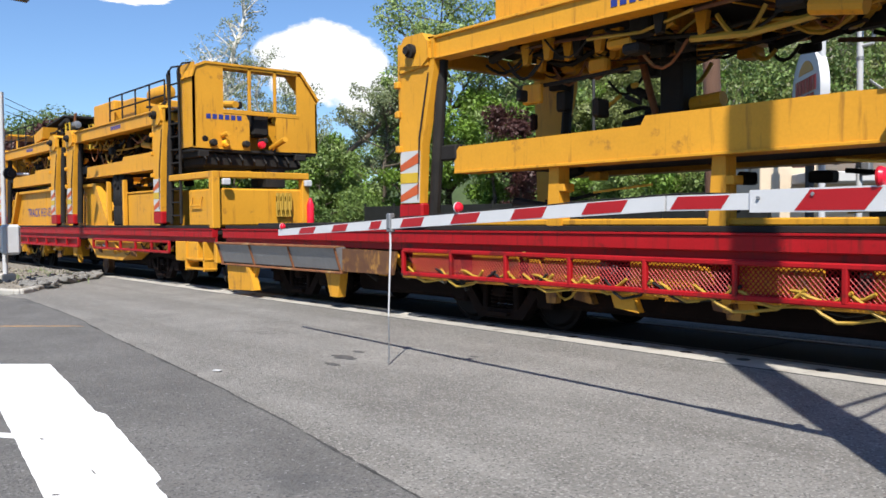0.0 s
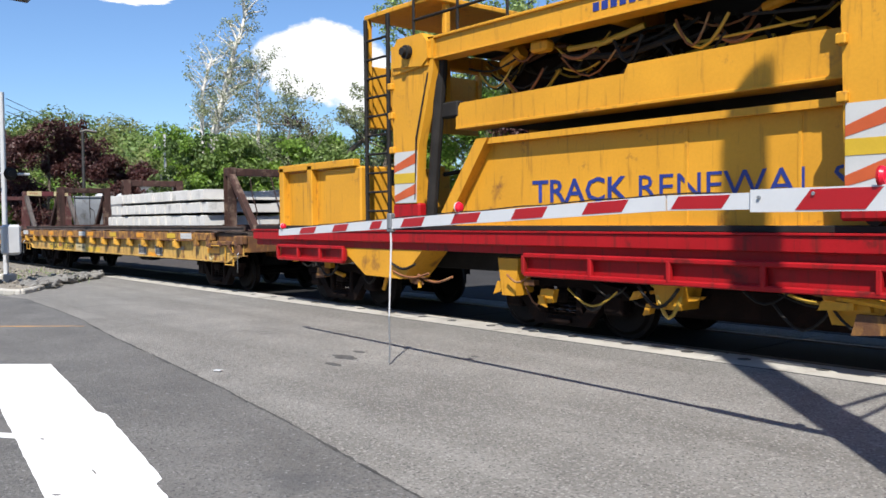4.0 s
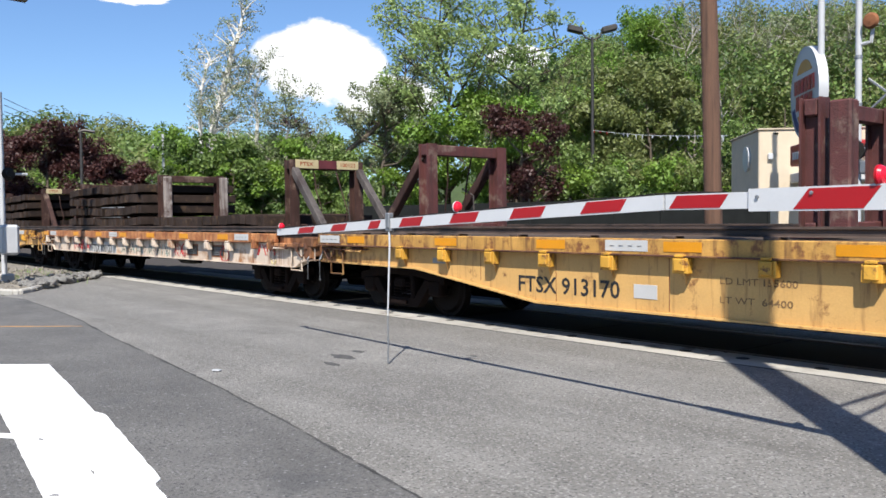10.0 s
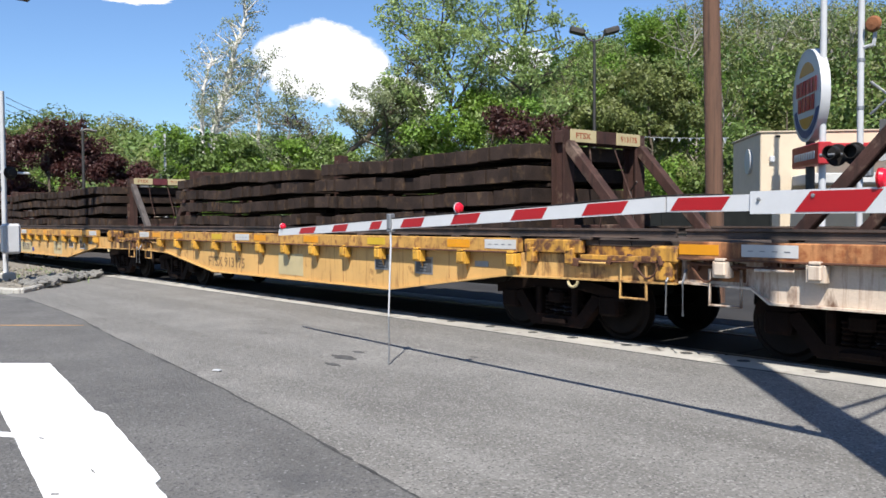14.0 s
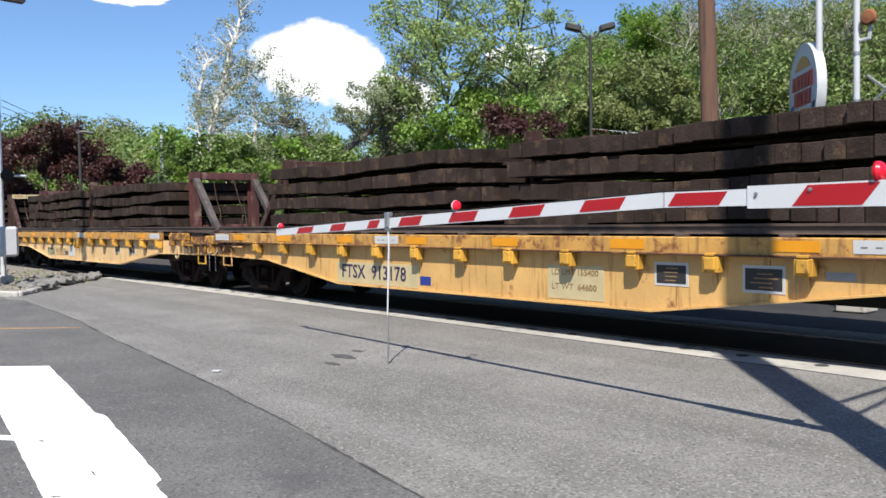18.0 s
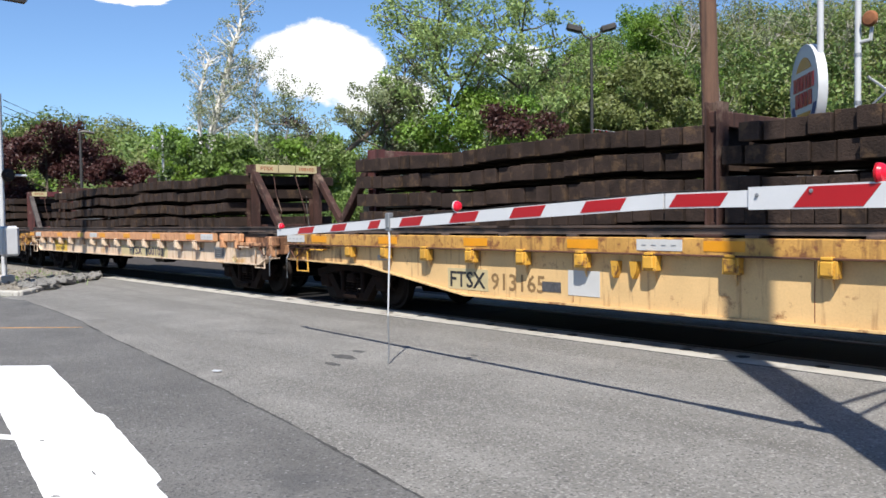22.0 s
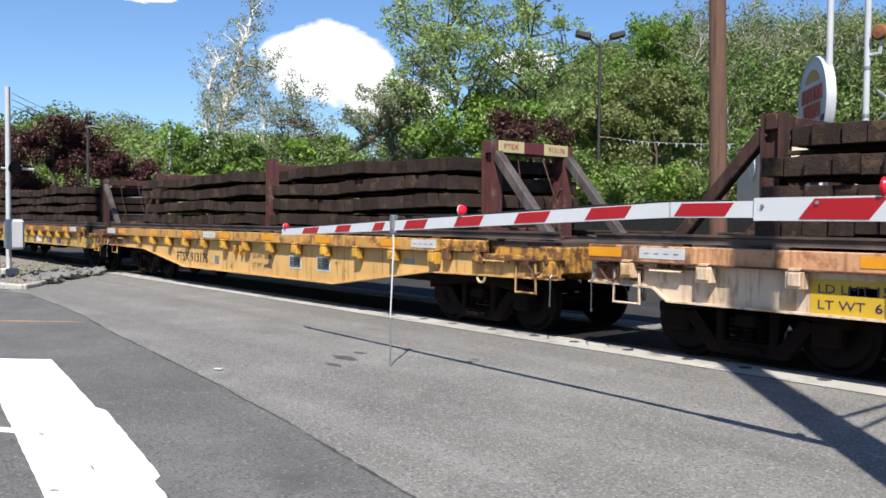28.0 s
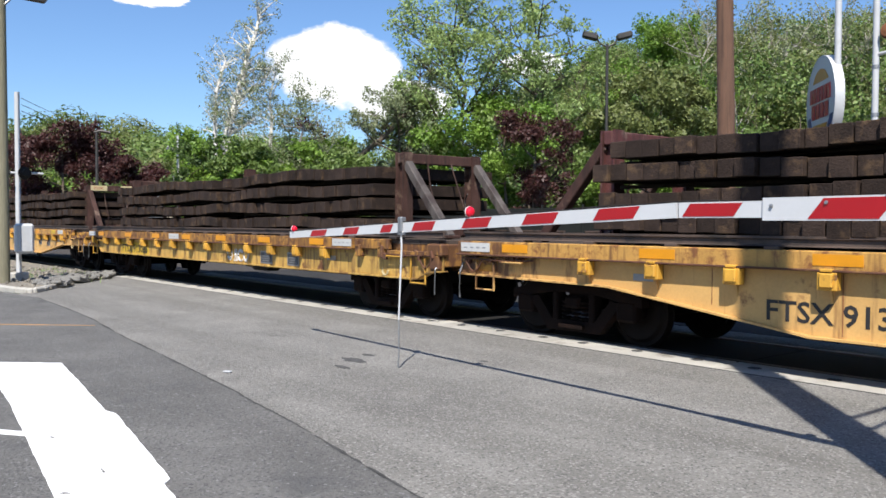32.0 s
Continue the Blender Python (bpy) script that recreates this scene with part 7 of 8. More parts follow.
for i in (5, 7):
    for x in (-0.52, -0.25):
        part("load_hook", shared("hook", lambda: Geo().prism([(-0.05, 0.0), (0.05, 0.0), (0.04, -0.12), (0.0, -0.20), (-0.03, -0.16)], "y", -0.09, 0.0).mesh("load_hook", M["pocket_orange"])), None, CARS[i], "", pose(x, -SIDE * 0.945, 0.99))
c = CARS[0]
decal(c, -5.39, -2.78, 0.67, 0.97, "decal_yellow")
put_text(c, "FTSX", -5.27, 0.70, 0.20, "decal_black", 0.80, -SIDE * 0.945 - 0.010)
put_text(c, "913084", -3.97, 0.70, 0.20, "decal_black", 1.15, -SIDE * 0.945 - 0.010)
decal(c, -4.37, -4.05, 0.76, 0.91, "rust", -SIDE * 0.945 - 0.008)
decal(c, -2.59, -1.70, 0.67, 1.02, "decal_cream")
put_text(c, "LD LMT 157500", -2.55, 0.88, 0.075, "decal_black", 0.80, -SIDE * 0.945 - 0.010)
put_text(c, "LT WT  62500", -2.50, 0.74, 0.075, "decal_black", 0.74, -SIDE * 0.945 - 0.010)
decal(c, -1.69, -0.42, 0.67, 0.80, "decal_yellow")
decal(c, 3.24, 3.78, 0.67, 0.75, "decal_orange")
decal(c, 6.71, 7.30, 0.82, 0.93, "decal_orange")
c = CARS[1]
put_text(c, "FTSX 913170", -3.56, 0.56, 0.20, "decal_black", 1.66)
decal(c, -1.70, -1.38, 0.58, 0.74, "decal_white")
put_text(c, "LD LMT 155600", -0.59, 0.80, 0.07, "decal_faded", 0.85)
put_text(c, "LT WT  64400", -0.59, 0.60, 0.07, "decal_faded", 0.80)
c = CARS[2]
put_text(c, "FTSX 100123", -3.74, 0.68, 0.21, "decal_black", 1.66, -SIDE * 0.945 - 0.012)
decal(c, -4.0, -1.75, 0.665, 0.96, "decal_white")


def scrawl(car, x0, x1, z0, z1, material, n, seed, w=0.012):
    """Sprayed letters of bent strokes and loops, thin and uneven."""
    rng = random.Random(seed)
    for i in range(n):
        cx = x0 + (x1 - x0) * (i + 0.5) / n
        r = (x1 - x0) / n * 0.5
        g = Geo()
        for _ in range(rng.choice([2, 3, 3])):
            if rng.random() < 0.55:
                a0, turn = rng.uniform(0, 6.28), rng.choice([-1, 1]) * rng.uniform(2.0, 5.0)
                q = rng.uniform(0.5, 1.0)
                pts = [(cx + r * q * math.cos(a0 + turn * k / 11), -SIDE * 0.945 + 0.002, (z0 + z1) / 2 + (z1 - z0) * 0.5 * q * math.sin(a0 + turn * k / 11)) for k in range(12)]
            else:
                xa, xb = cx + rng.uniform(-r, r), cx + rng.uniform(-r, r)
                pts = [(xa, -SIDE * 0.945 + 0.002, z0), ((xa + xb) / 2 + 0.02, -SIDE * 0.945 + 0.002, (z0 + z1) / 2), (xb, -SIDE * 0.945 + 0.002, z1)]
            g.tube(pts, w * rng.uniform(0.5, 0.9), 6)
        part("graffiti_letter", g, M[material], car)


scrawl(c, -5.5, -3.85, 0.72, 1.02, "decal_red", 6, 1, 0.020)
scrawl(c, -1.5, 0.2, 0.70, 0.98, "decal_green", 6, 2, 0.011)
scrawl(c, -1.3, 0.4, 0.72, 0.96, "decal_grey", 6, 22, 0.010)
scrawl(c, 0.4, 1.9, 0.70, 0.98, "decal_green", 5, 3, 0.011)
scrawl(c, 0.6, 2.0, 0.74, 0.94, "decal_grey", 6, 23, 0.011)
scrawl(c, 2.0, 2.9, 0.72, 1.0, "decal_red", 3, 4, 0.022)
scrawl(c, 6.2, 7.0, 0.84, 1.05, "decal_red", 3, 6, 0.022)
scrawl(c, -3.7, -2.0, 0.86, 1.02, "galvanised", 7, 7, 0.013)
part("graffiti_ring", Geo().tube([(4.82 + 0.19 * math.cos(0.35 * k) * (1 + 0.02 * k / 18), -SIDE * 0.945 + 0.002, 0.8 + 0.14 * math.sin(0.35 * k)) for k in range(19)], 0.018, 6), M["decal_red"], c)
part("graffiti_ring", Geo().tube([(4.82 + 0.02 + 0.12 * math.cos(0.8 + 0.4 * k), -SIDE * 0.945 + 0.002, 0.8 + 0.22 + 0.06 * math.sin(0.8 + 0.4 * k)) for k in range(13)], 0.014, 6), M["decal_red"], c)
c = CARS[3]
put_text(c, "FTSX 913175", -3.5, 0.55, 0.20, "decal_faded", 1.7)
decal(c, -0.4, 0.5, 0.50, 0.90, "decal_cream")
c = CARS[4]
decal(c, -3.27, -1.04, 0.45, 0.80, "decal_cream")
put_text(c, "FTSX  913178", -3.12, 0.545, 0.215, "decal_purple", 1.77, -SIDE * 0.945 - 0.010)
decal(c, -1.01, -0.76, 0.51, 0.64, "decal_blue")
decal(c, 1.60, 2.50, 0.48, 0.90, "decal_cream")
put_text(c, "LD LMT 155400", 1.67, 0.78, 0.075, "decal_faded", 0.75, -SIDE * 0.945 - 0.010)
put_text(c, "LT WT  64600", 1.67, 0.60, 0.075, "decal_faded", 0.72, -SIDE * 0.945 - 0.010)
c = CARS[5]
decal(c, -3.6, -2.75, 0.50, 0.80, "decal_cream")
put_text(c, "FTSX", -3.54, 0.54, 0.215, "decal_black", 0.74, -SIDE * 0.945 - 0.010)
put_text(c, "913165", -2.69, 0.54, 0.215, "decal_faded", 1.0)
decal(c, -1.30, -0.80, 0.54, 0.85, "decal_white")
decal(c, -1.74, -1.42, 0.56, 0.69, "decal_grey")
c = CARS[6]
decal(c, 0.30, 3.4, 0.665, 0.93, "decal_cream")
put_text(c, "FTSX  100103", 0.90, 0.71, 0.19, "decal_purple", 2.25, -SIDE * 0.945 - 0.010)
decal(c, -5.70, -4.5, 0.665, 1.0, "decal_yellow")
put_text(c, "LD LMT 158600", -5.62, 0.87, 0.085, "decal_purple", 0.95, -SIDE * 0.945 - 0.010)
put_text(c, "LT WT  61400", -5.62, 0.72, 0.085, "decal_purple", 0.90, -SIDE * 0.945 - 0.010)
scrawl(c, -1.1, -0.6, 0.76, 0.95, "decal_red", 2, 9, 0.010)
c = CARS[7]
put_text(c, "FTSX 913176", -3.67, 0.56, 0.20, "decal_black", 1.70)
decal(c, -1.62, -1.42, 0.56, 0.74, "galvanised")
put_text(c, "LD LMT 155600", 0.15, 0.76, 0.085, "decal_black", 0.82, -SIDE * 0.945 - 0.010)
put_text(c, "LT WT  64400", 0.15, 0.58, 0.085, "decal_black", 0.80, -SIDE * 0.945 - 0.010)
c = CARS[8]
decal(c, -5.71, -3.63, 0.67, 0.98, "decal_yellow")
put_text(c, "FTSX 913085", -5.6, 0.72, 0.20, "decal_black", 1.9, -SIDE * 0.945 - 0.010)
scrawl(c, 1.05, 2.1, 0.70, 0.96, "decal_white", 4, 12, 0.03)


# ---- placement of plants ----
def leaf_cloud(centers, radii, count, size, seed, flat=0.8, order=0.6):
    """Many small leaf clumps, each a bent pair of quads, scattered through ellipsoids."""
    rng = np.random.default_rng(seed)
    c = np.asarray(centers, float)
    r = np.asarray(radii, float)
    w = r ** 2
    pick = rng.choice(len(c), size=count, p=w / w.sum())
    d = rng.normal(size=(count, 3))
    d /= np.linalg.norm(d, axis=1)[:, None]
    rad = rng.random(count) ** 0.45 if order < 2.5 else 0.72 + 0.28 * rng.random(count)
    pos = c[pick] + d * (rad * r[pick])[:, None] * np.array([1, 1, flat])
    n = rng.normal(size=(count, 3))
    n += d * order + np.array([0, 0, 0.5])
    n /= np.linalg.norm(n, axis=1)[:, None]
    u = np.cross(n, rng.normal(size=(count, 3)))
    u /= np.linalg.norm(u, axis=1)[:, None]
    v = np.cross(n, u)
    s = size * rng.uniform(0.6, 1.35, count)[:, None]
    bend = n * s * 0.35
    P = np.stack([pos - u * s, pos - v * s * 0.55 + bend * 0.4, pos + u * s, pos + v * s * 0.55 + bend * 0.4], 1).reshape(-1, 3)
    return P


def quads_mesh(name, P, material):
    me = bpy.data.meshes.new(name)
    n = len(P) // 4
    me.vertices.add(len(P))
    me.vertices.foreach_set("co", P.astype(np.float32).ravel())
    me.loops.add(n * 4)
    me.loops.foreach_set("vertex_index", np.arange(n * 4, dtype=np.int32))
    me.polygons.add(n)
    me.polygons.foreach_set("loop_start", np.arange(0, n * 4, 4, dtype=np.int32))
    me.update(calc_edges=True)
    me.validate()
    me.materials.append(material)
    return me


def tree(x, y, height, spread, leaf, count, seed, size=0.16, bark="bark", trunk=0.16, bare=0.3, lean=0.0, label="", n_limbs=9, puff=0.30, stems=(), twigs=0):
    rng = random.Random(seed)
    z0 = land(x, y)
    t = tagged(empty("tree", pose(x, y, z0)), label or "leafy green deciduous tree in spring", "tree", "trees behind the tracks")
    g = Geo()
    top = Vector((lean * height, 0, height * 0.86))
    axis = [Vector((0, 0, -0.2))]
    for i in range(1, 7):
        k = i / 6
        axis.append(Vector((lean * height * k + rng.uniform(-0.03, 0.03) * height, rng.uniform(-0.03, 0.03) * height, height * 0.86 * k)))
    g.tube(axis, trunk, 9, trunk * 0.18)
    cs, rs = [], []
    for i in range(n_limbs):
        k = bare + (0.95 - bare) * (i + rng.random()) / n_limbs
        j = min(5, int(k * 6))
        base = axis[j].lerp(axis[j + 1], k * 6 - j) if j < 6 else axis[6]
        az = rng.uniform(0, 6.28)
        out = spread * (0.55 + 0.45 * math.sin(math.pi * min(1, (k - bare) / (1.0 - bare) * 0.85 + 0.12))) * rng.uniform(0.6, 1.05)
        end = base + Vector((math.cos(az) * out, math.sin(az) * out, height * rng.uniform(0.04, 0.20)))
        mid = base.lerp(end, 0.5) + Vector((0, 0, -0.04 * height * rng.random()))
        r = trunk * (0.55 - 0.3 * k)
        g.tube([base, mid, end], r, 6, r * 0.25)
        for f in (0.55, 0.85, 1.05):
            cs.append(base.lerp(end, f) + Vector((rng.uniform(-0.5, 0.5), rng.uniform(-0.5, 0.5), rng.uniform(-0.2, 0.5))))
            rs.append(spread * puff * rng.uniform(0.6, 1.2))
        for _ in range(3):
            b2 = base.lerp(end, rng.uniform(0.4, 0.9))
            e2 = b2 + Vector((rng.uniform(-1, 1), rng.uniform(-1, 1), rng.uniform(0.2, 1.0))) * spread * 0.32
            g.tube([b2, b2.lerp(e2, 0.5) + Vector((0, 0, 0.05)), e2], r * 0.4, 5, r * 0.12)
            cs.append(e2)
            rs.append(spread * puff * rng.uniform(0.4, 0.8))
    cs.append(axis[6])
    rs.append(spread * puff)
    for r0, pts in stems:
        pts = [Vector(p) for p in pts]
        g.tube(pts, r0, 8, r0 * 0.35)
        for p, q in zip(pts[1:], pts[2:]):
            for _ in range(7):
                b2 = p.lerp(q, rng.random())
                e2 = b2 + Vector((rng.uniform(-1, 1), rng.uniform(-1, 1), rng.uniform(0.1, 1.0))) * spread * 0.45
                g.tube([b2, b2.lerp(e2, 0.5) + Vector((0, 0, 0.08)), e2], r0 * 0.28, 5, r0 * 0.08)
                for _ in range(twigs):
                    b3 = b2.lerp(e2, rng.uniform(0.3, 1.0))
                    e3 = b3 + Vector((rng.uniform(-1, 1), rng.uniform(-1, 1), rng.uniform(-0.2, 1.0))) * spread * 0.28
                    g.tube([b3, e3], 0.016, 4, 0.006)
                    cs.append(e3)
                    rs.append(spread * puff * rng.uniform(0.3, 0.8))
                cs.append(e2)
                rs.append(spread * puff * rng.uniform(0.5, 0.9))
    part("trunk", g, M[bark], t)
    part("crown", quads_mesh("crown", leaf_cloud([tuple(c) for c in cs], rs, count, size, seed), M[leaf]), None, t)
    return t


# trees, first the ones behind the car park
tree(-36.6, 31.0, 15.8, 4.6, "leaf_light", 16500, 1, 0.098, label="tall airy green tree against the sky", n_limbs=34, puff=0.17, bare=0.2, trunk=0.24)
tree(-33.4, 33.8, 15.0, 4.0, "leaf_light", 13000, 2, 0.098, label="tall airy green tree against the sky", n_limbs=30, puff=0.17, bare=0.2, trunk=0.22)
tree(-38.2, 27.5, 10.0, 2.6, "leaf_pale", 12000, 3, 0.08, lean=0.1, twigs=2, label="young leaning tree with sparse pale leaves", n_limbs=20, bare=0.45, puff=0.20, stems=((0.17, [(-1.6, -1.9, 3.6), (-0.9, -1.4, 5.4), (-0.1, -0.5, 6.3), (0.5, 0.3, 7.4), (0.9, 1.0, 8.4), (0.9, 1.2, 9.8)]),))
tree(-45.0, 21.9, 9.0, 2.4, "leaf_pale", 10500, 4, 0.06, bark="bark_white", label="white-barked tree with forked limbs and sparse new leaves", n_limbs=6, trunk=0.10, puff=0.20, bare=0.3, twigs=3,
     stems=((0.23, [(-0.6, -1.1, 0), (-0.5, -1.0, 6.0), (-0.4, -0.72, 7.2), (-0.3, -0.47, 8.2), (-0.16, -0.2, 9.3), (-0.04, 0.05, 10.3), (0.07, 0.26, 11.4), (0.25, 0.62, 12.35), (0.37, 0.86, 13.6)]),
            (0.15, [(-0.3, -0.47, 8.2), (-0.12, -0.12, 8.8), (0.16, 0.45, 9.3), (0.45, 1.0, 9.5), (0.6, 1.3, 10.4)]),
            (0.15, [(-0.7, -1.4, 0), (-0.72, -1.42, 6.4), (-0.73, -1.44, 7.7), (-0.69, -1.36, 8.95), (-0.57, -1.08, 10.1), (-0.47, -0.87, 10.8)]),
            (0.12, [(-0.5, -1.0, 6.4), (-0.27, -0.44, 6.8), (-0.14, -0.16, 6.9), (0.1, 0.3, 7.3)]),
            (0.13, [(0.62, 1.35, 0), (0.62, 1.35, 6.1), (0.66, 1.43, 7.7), (0.58, 1.28, 8.7), (0.78, 1.64, 10.3)])))
tree(-43.0, 24.4, 9.8, 2.8, "leaf_pale", 8500, 5, 0.072, bark="bark_pale", label="pale-barked tree with sparse new leaves", n_limbs=24, bare=0.2, puff=0.26)
tree(-47.5, 21.0, 6.8, 2.6, "leaf_fresh", 9500, 6, 0.099, n_limbs=10)
tree(-60.2, 16.2, 8.6, 3.6, "leaf_maroon", 24000, 7, 0.11, label="dark maroon-leaved maple tree", bare=0.12, n_limbs=12)
tree(-49.8, 17.0, 5.3, 2.1, "leaf_maroon", 12350, 8, 0.099, label="dark maroon-leaved maple tree", bare=0.12)
tree(-29.6, 29.9, 7.6, 2.2, "leaf_maroon", 7500, 9, 0.092, label="dark maroon-leaved maple tree", bare=0.12)
tree(-40.0, 30.0, 8.5, 3.2, "leaf_light", 9000, 10, 0.106, bare=0.15)
tree(-33.0, 31.0, 9.0, 3.0, "leaf_fresh", 13000, 11, 0.106, bare=0.1)
tree(-44.5, 26.5, 7.0, 2.6, "leaf_fresh", 11400, 12, 0.099, bare=0.05)
tree(-41.5, 25.5, 6.0, 2.4, "leaf_light", 8000, 13, 0.099, bare=0.05)
tree(-37.0, 29.0, 6.8, 2.6, "leaf_fresh", 12350, 14, 0.099, bare=0.05)
tree(-27.5, 37.5, 9.5, 3.2, "leaf_olive", 17100, 16, 0.112, bare=0.15)
tree(-31.5, 38.0, 10.0, 3.4, "leaf_olive", 17100, 17, 0.112, bare=0.15)


def woods(name, spots, leaf, per, size, seed, label, crown=(1.3, 2.5), order=1.8, wide=2.4):
    rng = random.Random(seed)
    cs, rs = [], []
    tr = Geo()
    for x, y, h in spots:
        z = land(x, y)
        for _ in range(7):
            cs.append((x + rng.uniform(-wide, wide), y + rng.uniform(-wide, wide), z + h * rng.uniform(0.35, 0.95)))
            rs.append(rng.uniform(*crown))
        for _ in range(2):
            a = x + rng.uniform(-1.5, 1.5)
            tr.tube([(a, y - 1, z - 0.3), (a + rng.uniform(-0.4, 0.4), y - 1, z + h * 0.5), (a + rng.uniform(-0.9, 0.9), y - 1, z + h * rng.uniform(0.7, 0.95))], 0.14, 5, 0.03)
    w = tagged(empty(name), label, "woods", "", "stuff")
    part("trunks", tr, M["bark"], w)
    part("foliage", quads_mesh("foliage", leaf_cloud(cs, rs, per * len(spots), size, seed, 0.85, order), M[leaf]), None, w)
    return w


RIDGE = [(-1.40, 0.130), (-1.05, 0.160), (-0.95, 0.176), (-0.88, 0.192), (-0.82, 0.214), (-0.76, 0.234), (-0.70, 0.240), (-0.20, 0.240)]


def ridge(q):
    """How steeply the wooded ridge rises over the crossing, by the bearing x / y: it falls away to the west."""
    for (a, h), (b, k) in zip(RIDGE, RIDGE[1:]):
        if q <= b:
            return h + (k - h) * max(0.0, q - a) / (b - a)
    return RIDGE[-1][1]


rngw = random.Random(77)
for leaf, seed in (("leaf_green", 1), ("leaf_olive", 2), ("leaf_dark", 3), ("leaf_olive", 4), ("leaf_dark", 5), ("leaf_olive", 6), ("leaf_green", 7)):
    spots = []
    while len(spots) < 36:
        y = rngw.uniform(50, 92)
        x = rngw.uniform(-1.02, -0.30) * y + rngw.uniform(-3, 3)
        top = 1.5 + ridge(x / y) * (0.643 * y - 0.766 * x) - land(x, y)
        if top > 4.5:
            spots.append((x, y, min(top, rngw.uniform(6.5, 14.0))))
    woods("hillside_woods", spots, leaf, 1720, 0.155, seed, "mixed spring woods on the slope")
# trees that stand out from the slope: one fresh green, some with hardly a leaf yet
tree(-46.8, 62.0, 16.0, 4.6, "leaf_fresh", 20000, 401, 0.13, label="rounded bright green tree on the slope", n_limbs=26, puff=0.24, bare=0.3, trunk=0.2)
tree(-52.5, 58.0, 11.5, 3.6, "leaf_green", 11000, 402, 0.13, label="leafy green tree on the slope", n_limbs=18, puff=0.26, bare=0.2, trunk=0.2)
for k in range(15):
    y = rngw.uniform(58, 72)
    x = (-0.70 + 0.34 * k / 14) * y
    top = 1.5 + (ridge(x / y) + rngw.uniform(0.0, 0.05)) * (0.643 * y - 0.766 * x) - land(x, y)
    tree(x, y, top, rngw.uniform(2.6, 3.6), ("leaf_pale", "leaf_olive", "leaf_pale")[k % 3], rngw.choice([900, 1600, 2600]), 410 + k, 0.10, bark="bark_pale", label="slim grey tree with hardly any leaves yet", n_limbs=20, puff=0.24, bare=0.35, trunk=0.17)
for k in range(15):
    q = -0.60 - 0.30 * k / 14 + rngw.uniform(-0.01, 0.01)
    d = rngw.uniform(47, 53)
    tree(q * d / math.hypot(1, q), d / math.hypot(1, q), rngw.uniform(8.5, 12.5), rngw.uniform(1.3, 2.0), ("leaf_green", "leaf_olive", "leaf_fresh")[k % 3], rngw.choice([900, 1500, 2400]), 440 + k, 0.09, bark="bark_pale" if k % 2 else "bark", label="slender young tree before the slope", n_limbs=12, puff=0.3, bare=0.4, trunk=0.085)
tree(-47.8, 28.5, 8.6, 1.9, "leaf_maroon", 5500, 431, 0.095, label="slim dark maroon-leaved tree", bare=0.3, n_limbs=10)
# low bushes at the foot of the slope
for k in range(12):
    d = rngw.uniform(44, 50)
    q = -1.25 - 1.0 * k / 11
    tree(q * d / math.hypot(1, q), d / math.hypot(1, q), rngw.uniform(2.4, 3.8), rngw.uniform(1.4, 2.0), rngw.choice(["leaf_fresh", "leaf_green", "leaf_dark"]), 3000, 330 + k, 0.095, bare=0.03, trunk=0.06, label="low green bush beside the tracks")
for k in range(6):
    q = -1.62 - 0.14 * k
    d = 46.0 + (k % 3) * 0.8
    tree(q * d / math.hypot(1, q), d / math.hypot(1, q), 5.6 + 0.5 * (k % 2), 1.9, ("leaf_green", "leaf_fresh", "leaf_dark")[k % 3], 6500, 350 + k, 0.10, bare=0.05, trunk=0.08, label="leafy green sapling beside the tracks", puff=0.26, n_limbs=14)
for k in range(16):
    d = rngw.uniform(40, 49)
    q = -0.60 - 0.30 * k / 15
    tree(q * d / math.hypot(1, q), d / math.hypot(1, q), rngw.uniform(3.2, 5.2), rngw.uniform(1.6, 2.4), rngw.choice(["leaf_fresh", "leaf_green", "leaf_green", "leaf_olive"]), 3600, 300 + k, 0.10, bare=0.05, trunk=0.07, label="low green bush at the foot of the slope")
for leaf, seed in (("leaf_green", 11), ("leaf_fresh", 12), ("leaf_dark", 13), ("leaf_olive", 14)):
    spots = []
    for i in range(60):
        d = rngw.uniform(95, 190)
        a = rngw.uniform(-1.40, -0.98)
        spots.append((math.sin(a) * d, math.cos(a) * d, rngw.choice([4.5, 5.5, 6.5, 8.0]) + rngw.uniform(-1, 0.5)))
    woods("far_woods", spots, leaf, 1350, 0.27, seed, "distant wooded hills", (1.8, 3.6), 3.0, 3.4)

# ---- sky ----
cm, cn, ck, cb = node_mat("cloud_white")
cn.remove(cb)
tc = cn.new("ShaderNodeTexCoord")
ln = cn.new("ShaderNodeVectorMath")
ln.operation = "LENGTH"
ck.new(tc.outputs["Object"], ln.inputs[0])
cz = cn.new("ShaderNodeTexNoise")
cz.inputs["Scale"].default_value = 1.9
cz.inputs["Detail"].default_value = 8
cz.inputs["Roughness"].default_value = 0.55
ck.new(tc.outputs["Object"], cz.inputs["Vector"])
ma = cn.new("ShaderNodeMath")
ma.operation = "MULTIPLY_ADD"
ck.new(cz.outputs["Fac"], ma.inputs[0])
ma.inputs[1].default_value = -0.75
ck.new(ln.outputs["Value"], ma.inputs[2])
mr = cn.new("ShaderNodeMapRange")
mr.inputs["From Min"].default_value = 0.62
mr.inputs["From Max"].default_value = 0.50
ck.new(ma.outputs[0], mr.inputs["Value"])
em = cn.new("ShaderNodeEmission")
em.inputs["Color"].default_value = (0.97, 0.98, 1.0, 1)
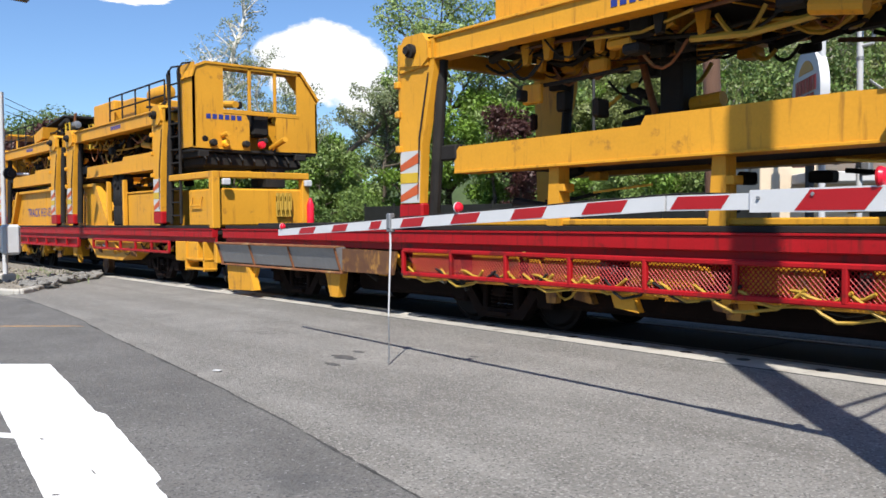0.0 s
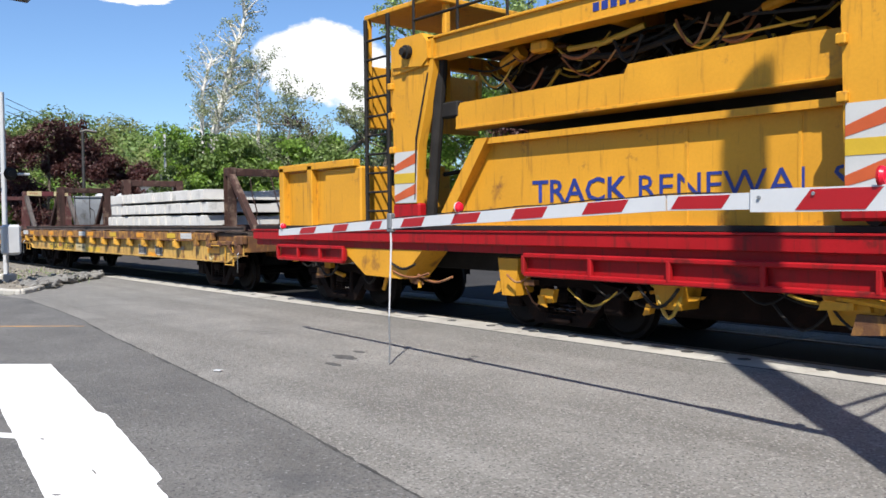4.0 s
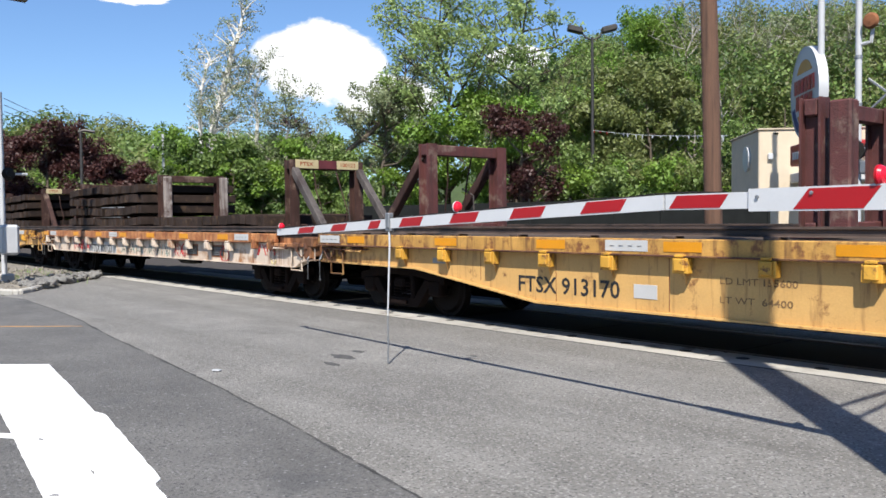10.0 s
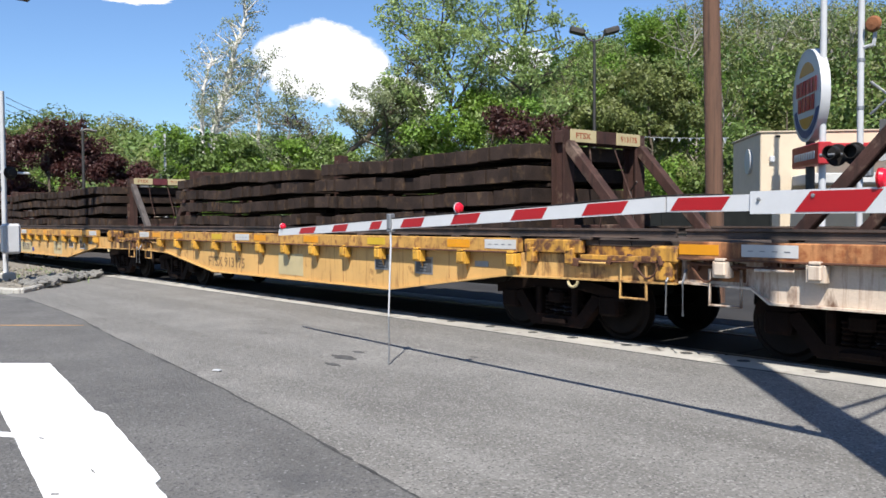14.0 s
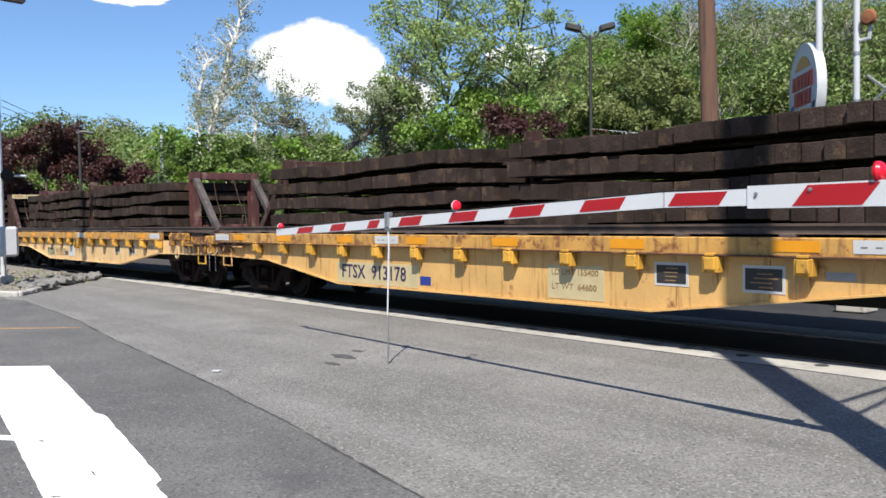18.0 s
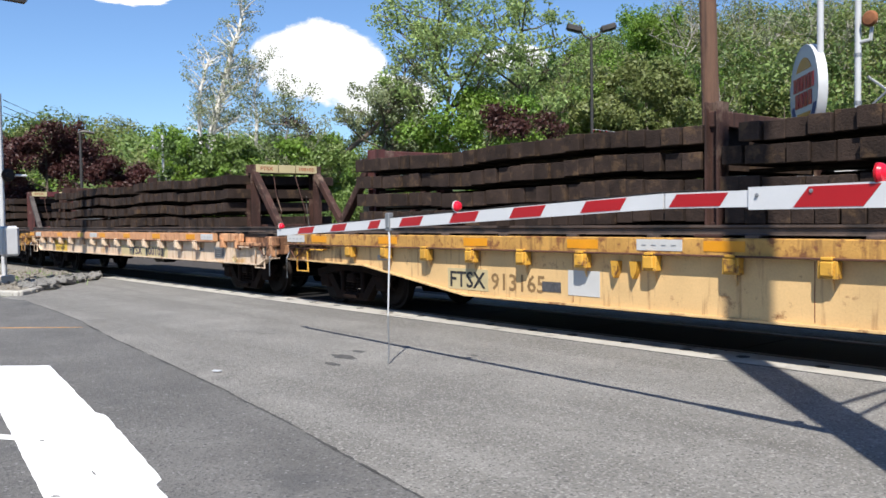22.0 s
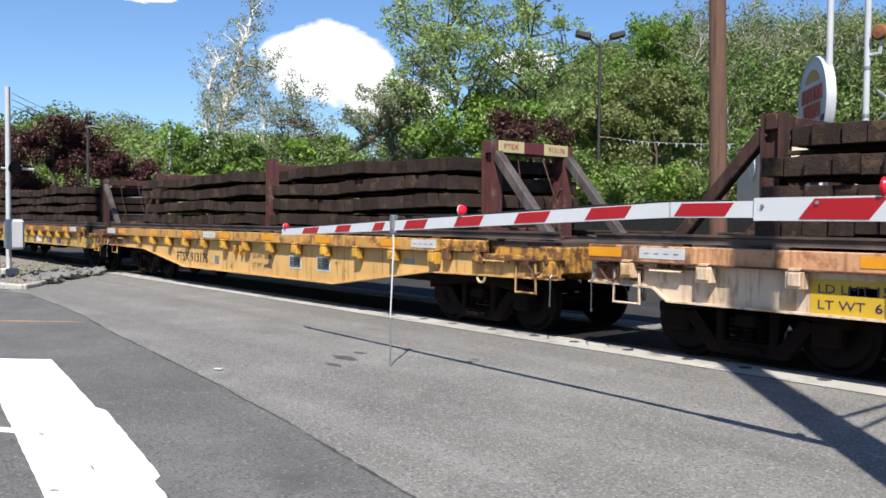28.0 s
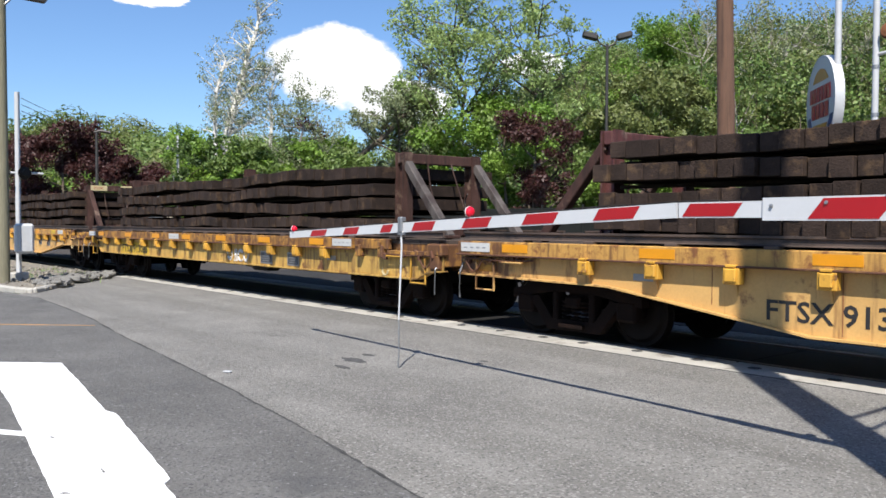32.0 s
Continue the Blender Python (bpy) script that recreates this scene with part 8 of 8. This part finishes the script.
em.inputs["Strength"].default_value = 0.72
tp = cn.new("ShaderNodeBsdfTransparent")
mxs = cn.new("ShaderNodeMixShader")
ck.new(mr.outputs["Result"], mxs.inputs["Fac"])
ck.new(tp.outputs[0], mxs.inputs[1])
ck.new(em.outputs[0], mxs.inputs[2])
ck.new(mxs.outputs[0], cn["Material Output"].inputs["Surface"])
cloud_me = bpy.data.meshes.new("cloud")
cloud_me.from_pydata([(-1.6, -1.6, 0), (1.6, -1.6, 0), (1.6, 1.6, 0), (-1.6, 1.6, 0)], [], [(0, 1, 2, 3)])
cloud_me.materials.append(cm)
for (x, y, z), sx, sy in CLOUDS:
    c = tagged(new("cloud", cloud_me), "bright white cumulus cloud in the sky", "cloud", "", "structure")
    c.matrix_world = look((x, y, z), (2 * x, 2 * y, 2 * z)) @ Matrix.Diagonal((sx, sy, 1, 1))
    c.visible_shadow = False


# ---- the rolling stock moves ----
RUN = [0.00, 6.37, 12.69, 18.87, 24.93, 30.87, 37.01, 43.41, 49.77, 55.97, 62.11, 68.31, 74.45, 80.52, 86.46, 92.06, 97.33, 102.71, 108.21, 113.55, 118.73, 123.69, 128.41, 132.90, 137.12, 141.19, 145.26, 149.28, 153.15, 156.84, 160.51, 164.21, 167.92]


def run_at(t):
    i = min(31, int(t))
    a = RUN[max(0, i - 1)]
    b, c = RUN[i], RUN[i + 1]
    d = RUN[min(32, i + 2)]
    k = t - i
    m0 = (c - a) / 2 if i else c - b
    m1 = (d - b) / 2 if i < 31 else c - b
    return (2 * k ** 3 - 3 * k * k + 1) * b + (k ** 3 - 2 * k * k + k) * m0 + (-2 * k ** 3 + 3 * k * k) * c + (k ** 3 - k * k) * m1


def motions():
    for ob, u in MOVERS:
        walk(ob, [(t, pose(u + RUN[t], TRACK_Y, 0)) for t in range(33)])
    for ws, dx in WHEELS:
        walk(ws, [(i / 10, pose(dx, 0, WHEEL_R, 0, math.degrees(run_at(i / 10) / WHEEL_R), 0)) for i in range(321)])


motions()
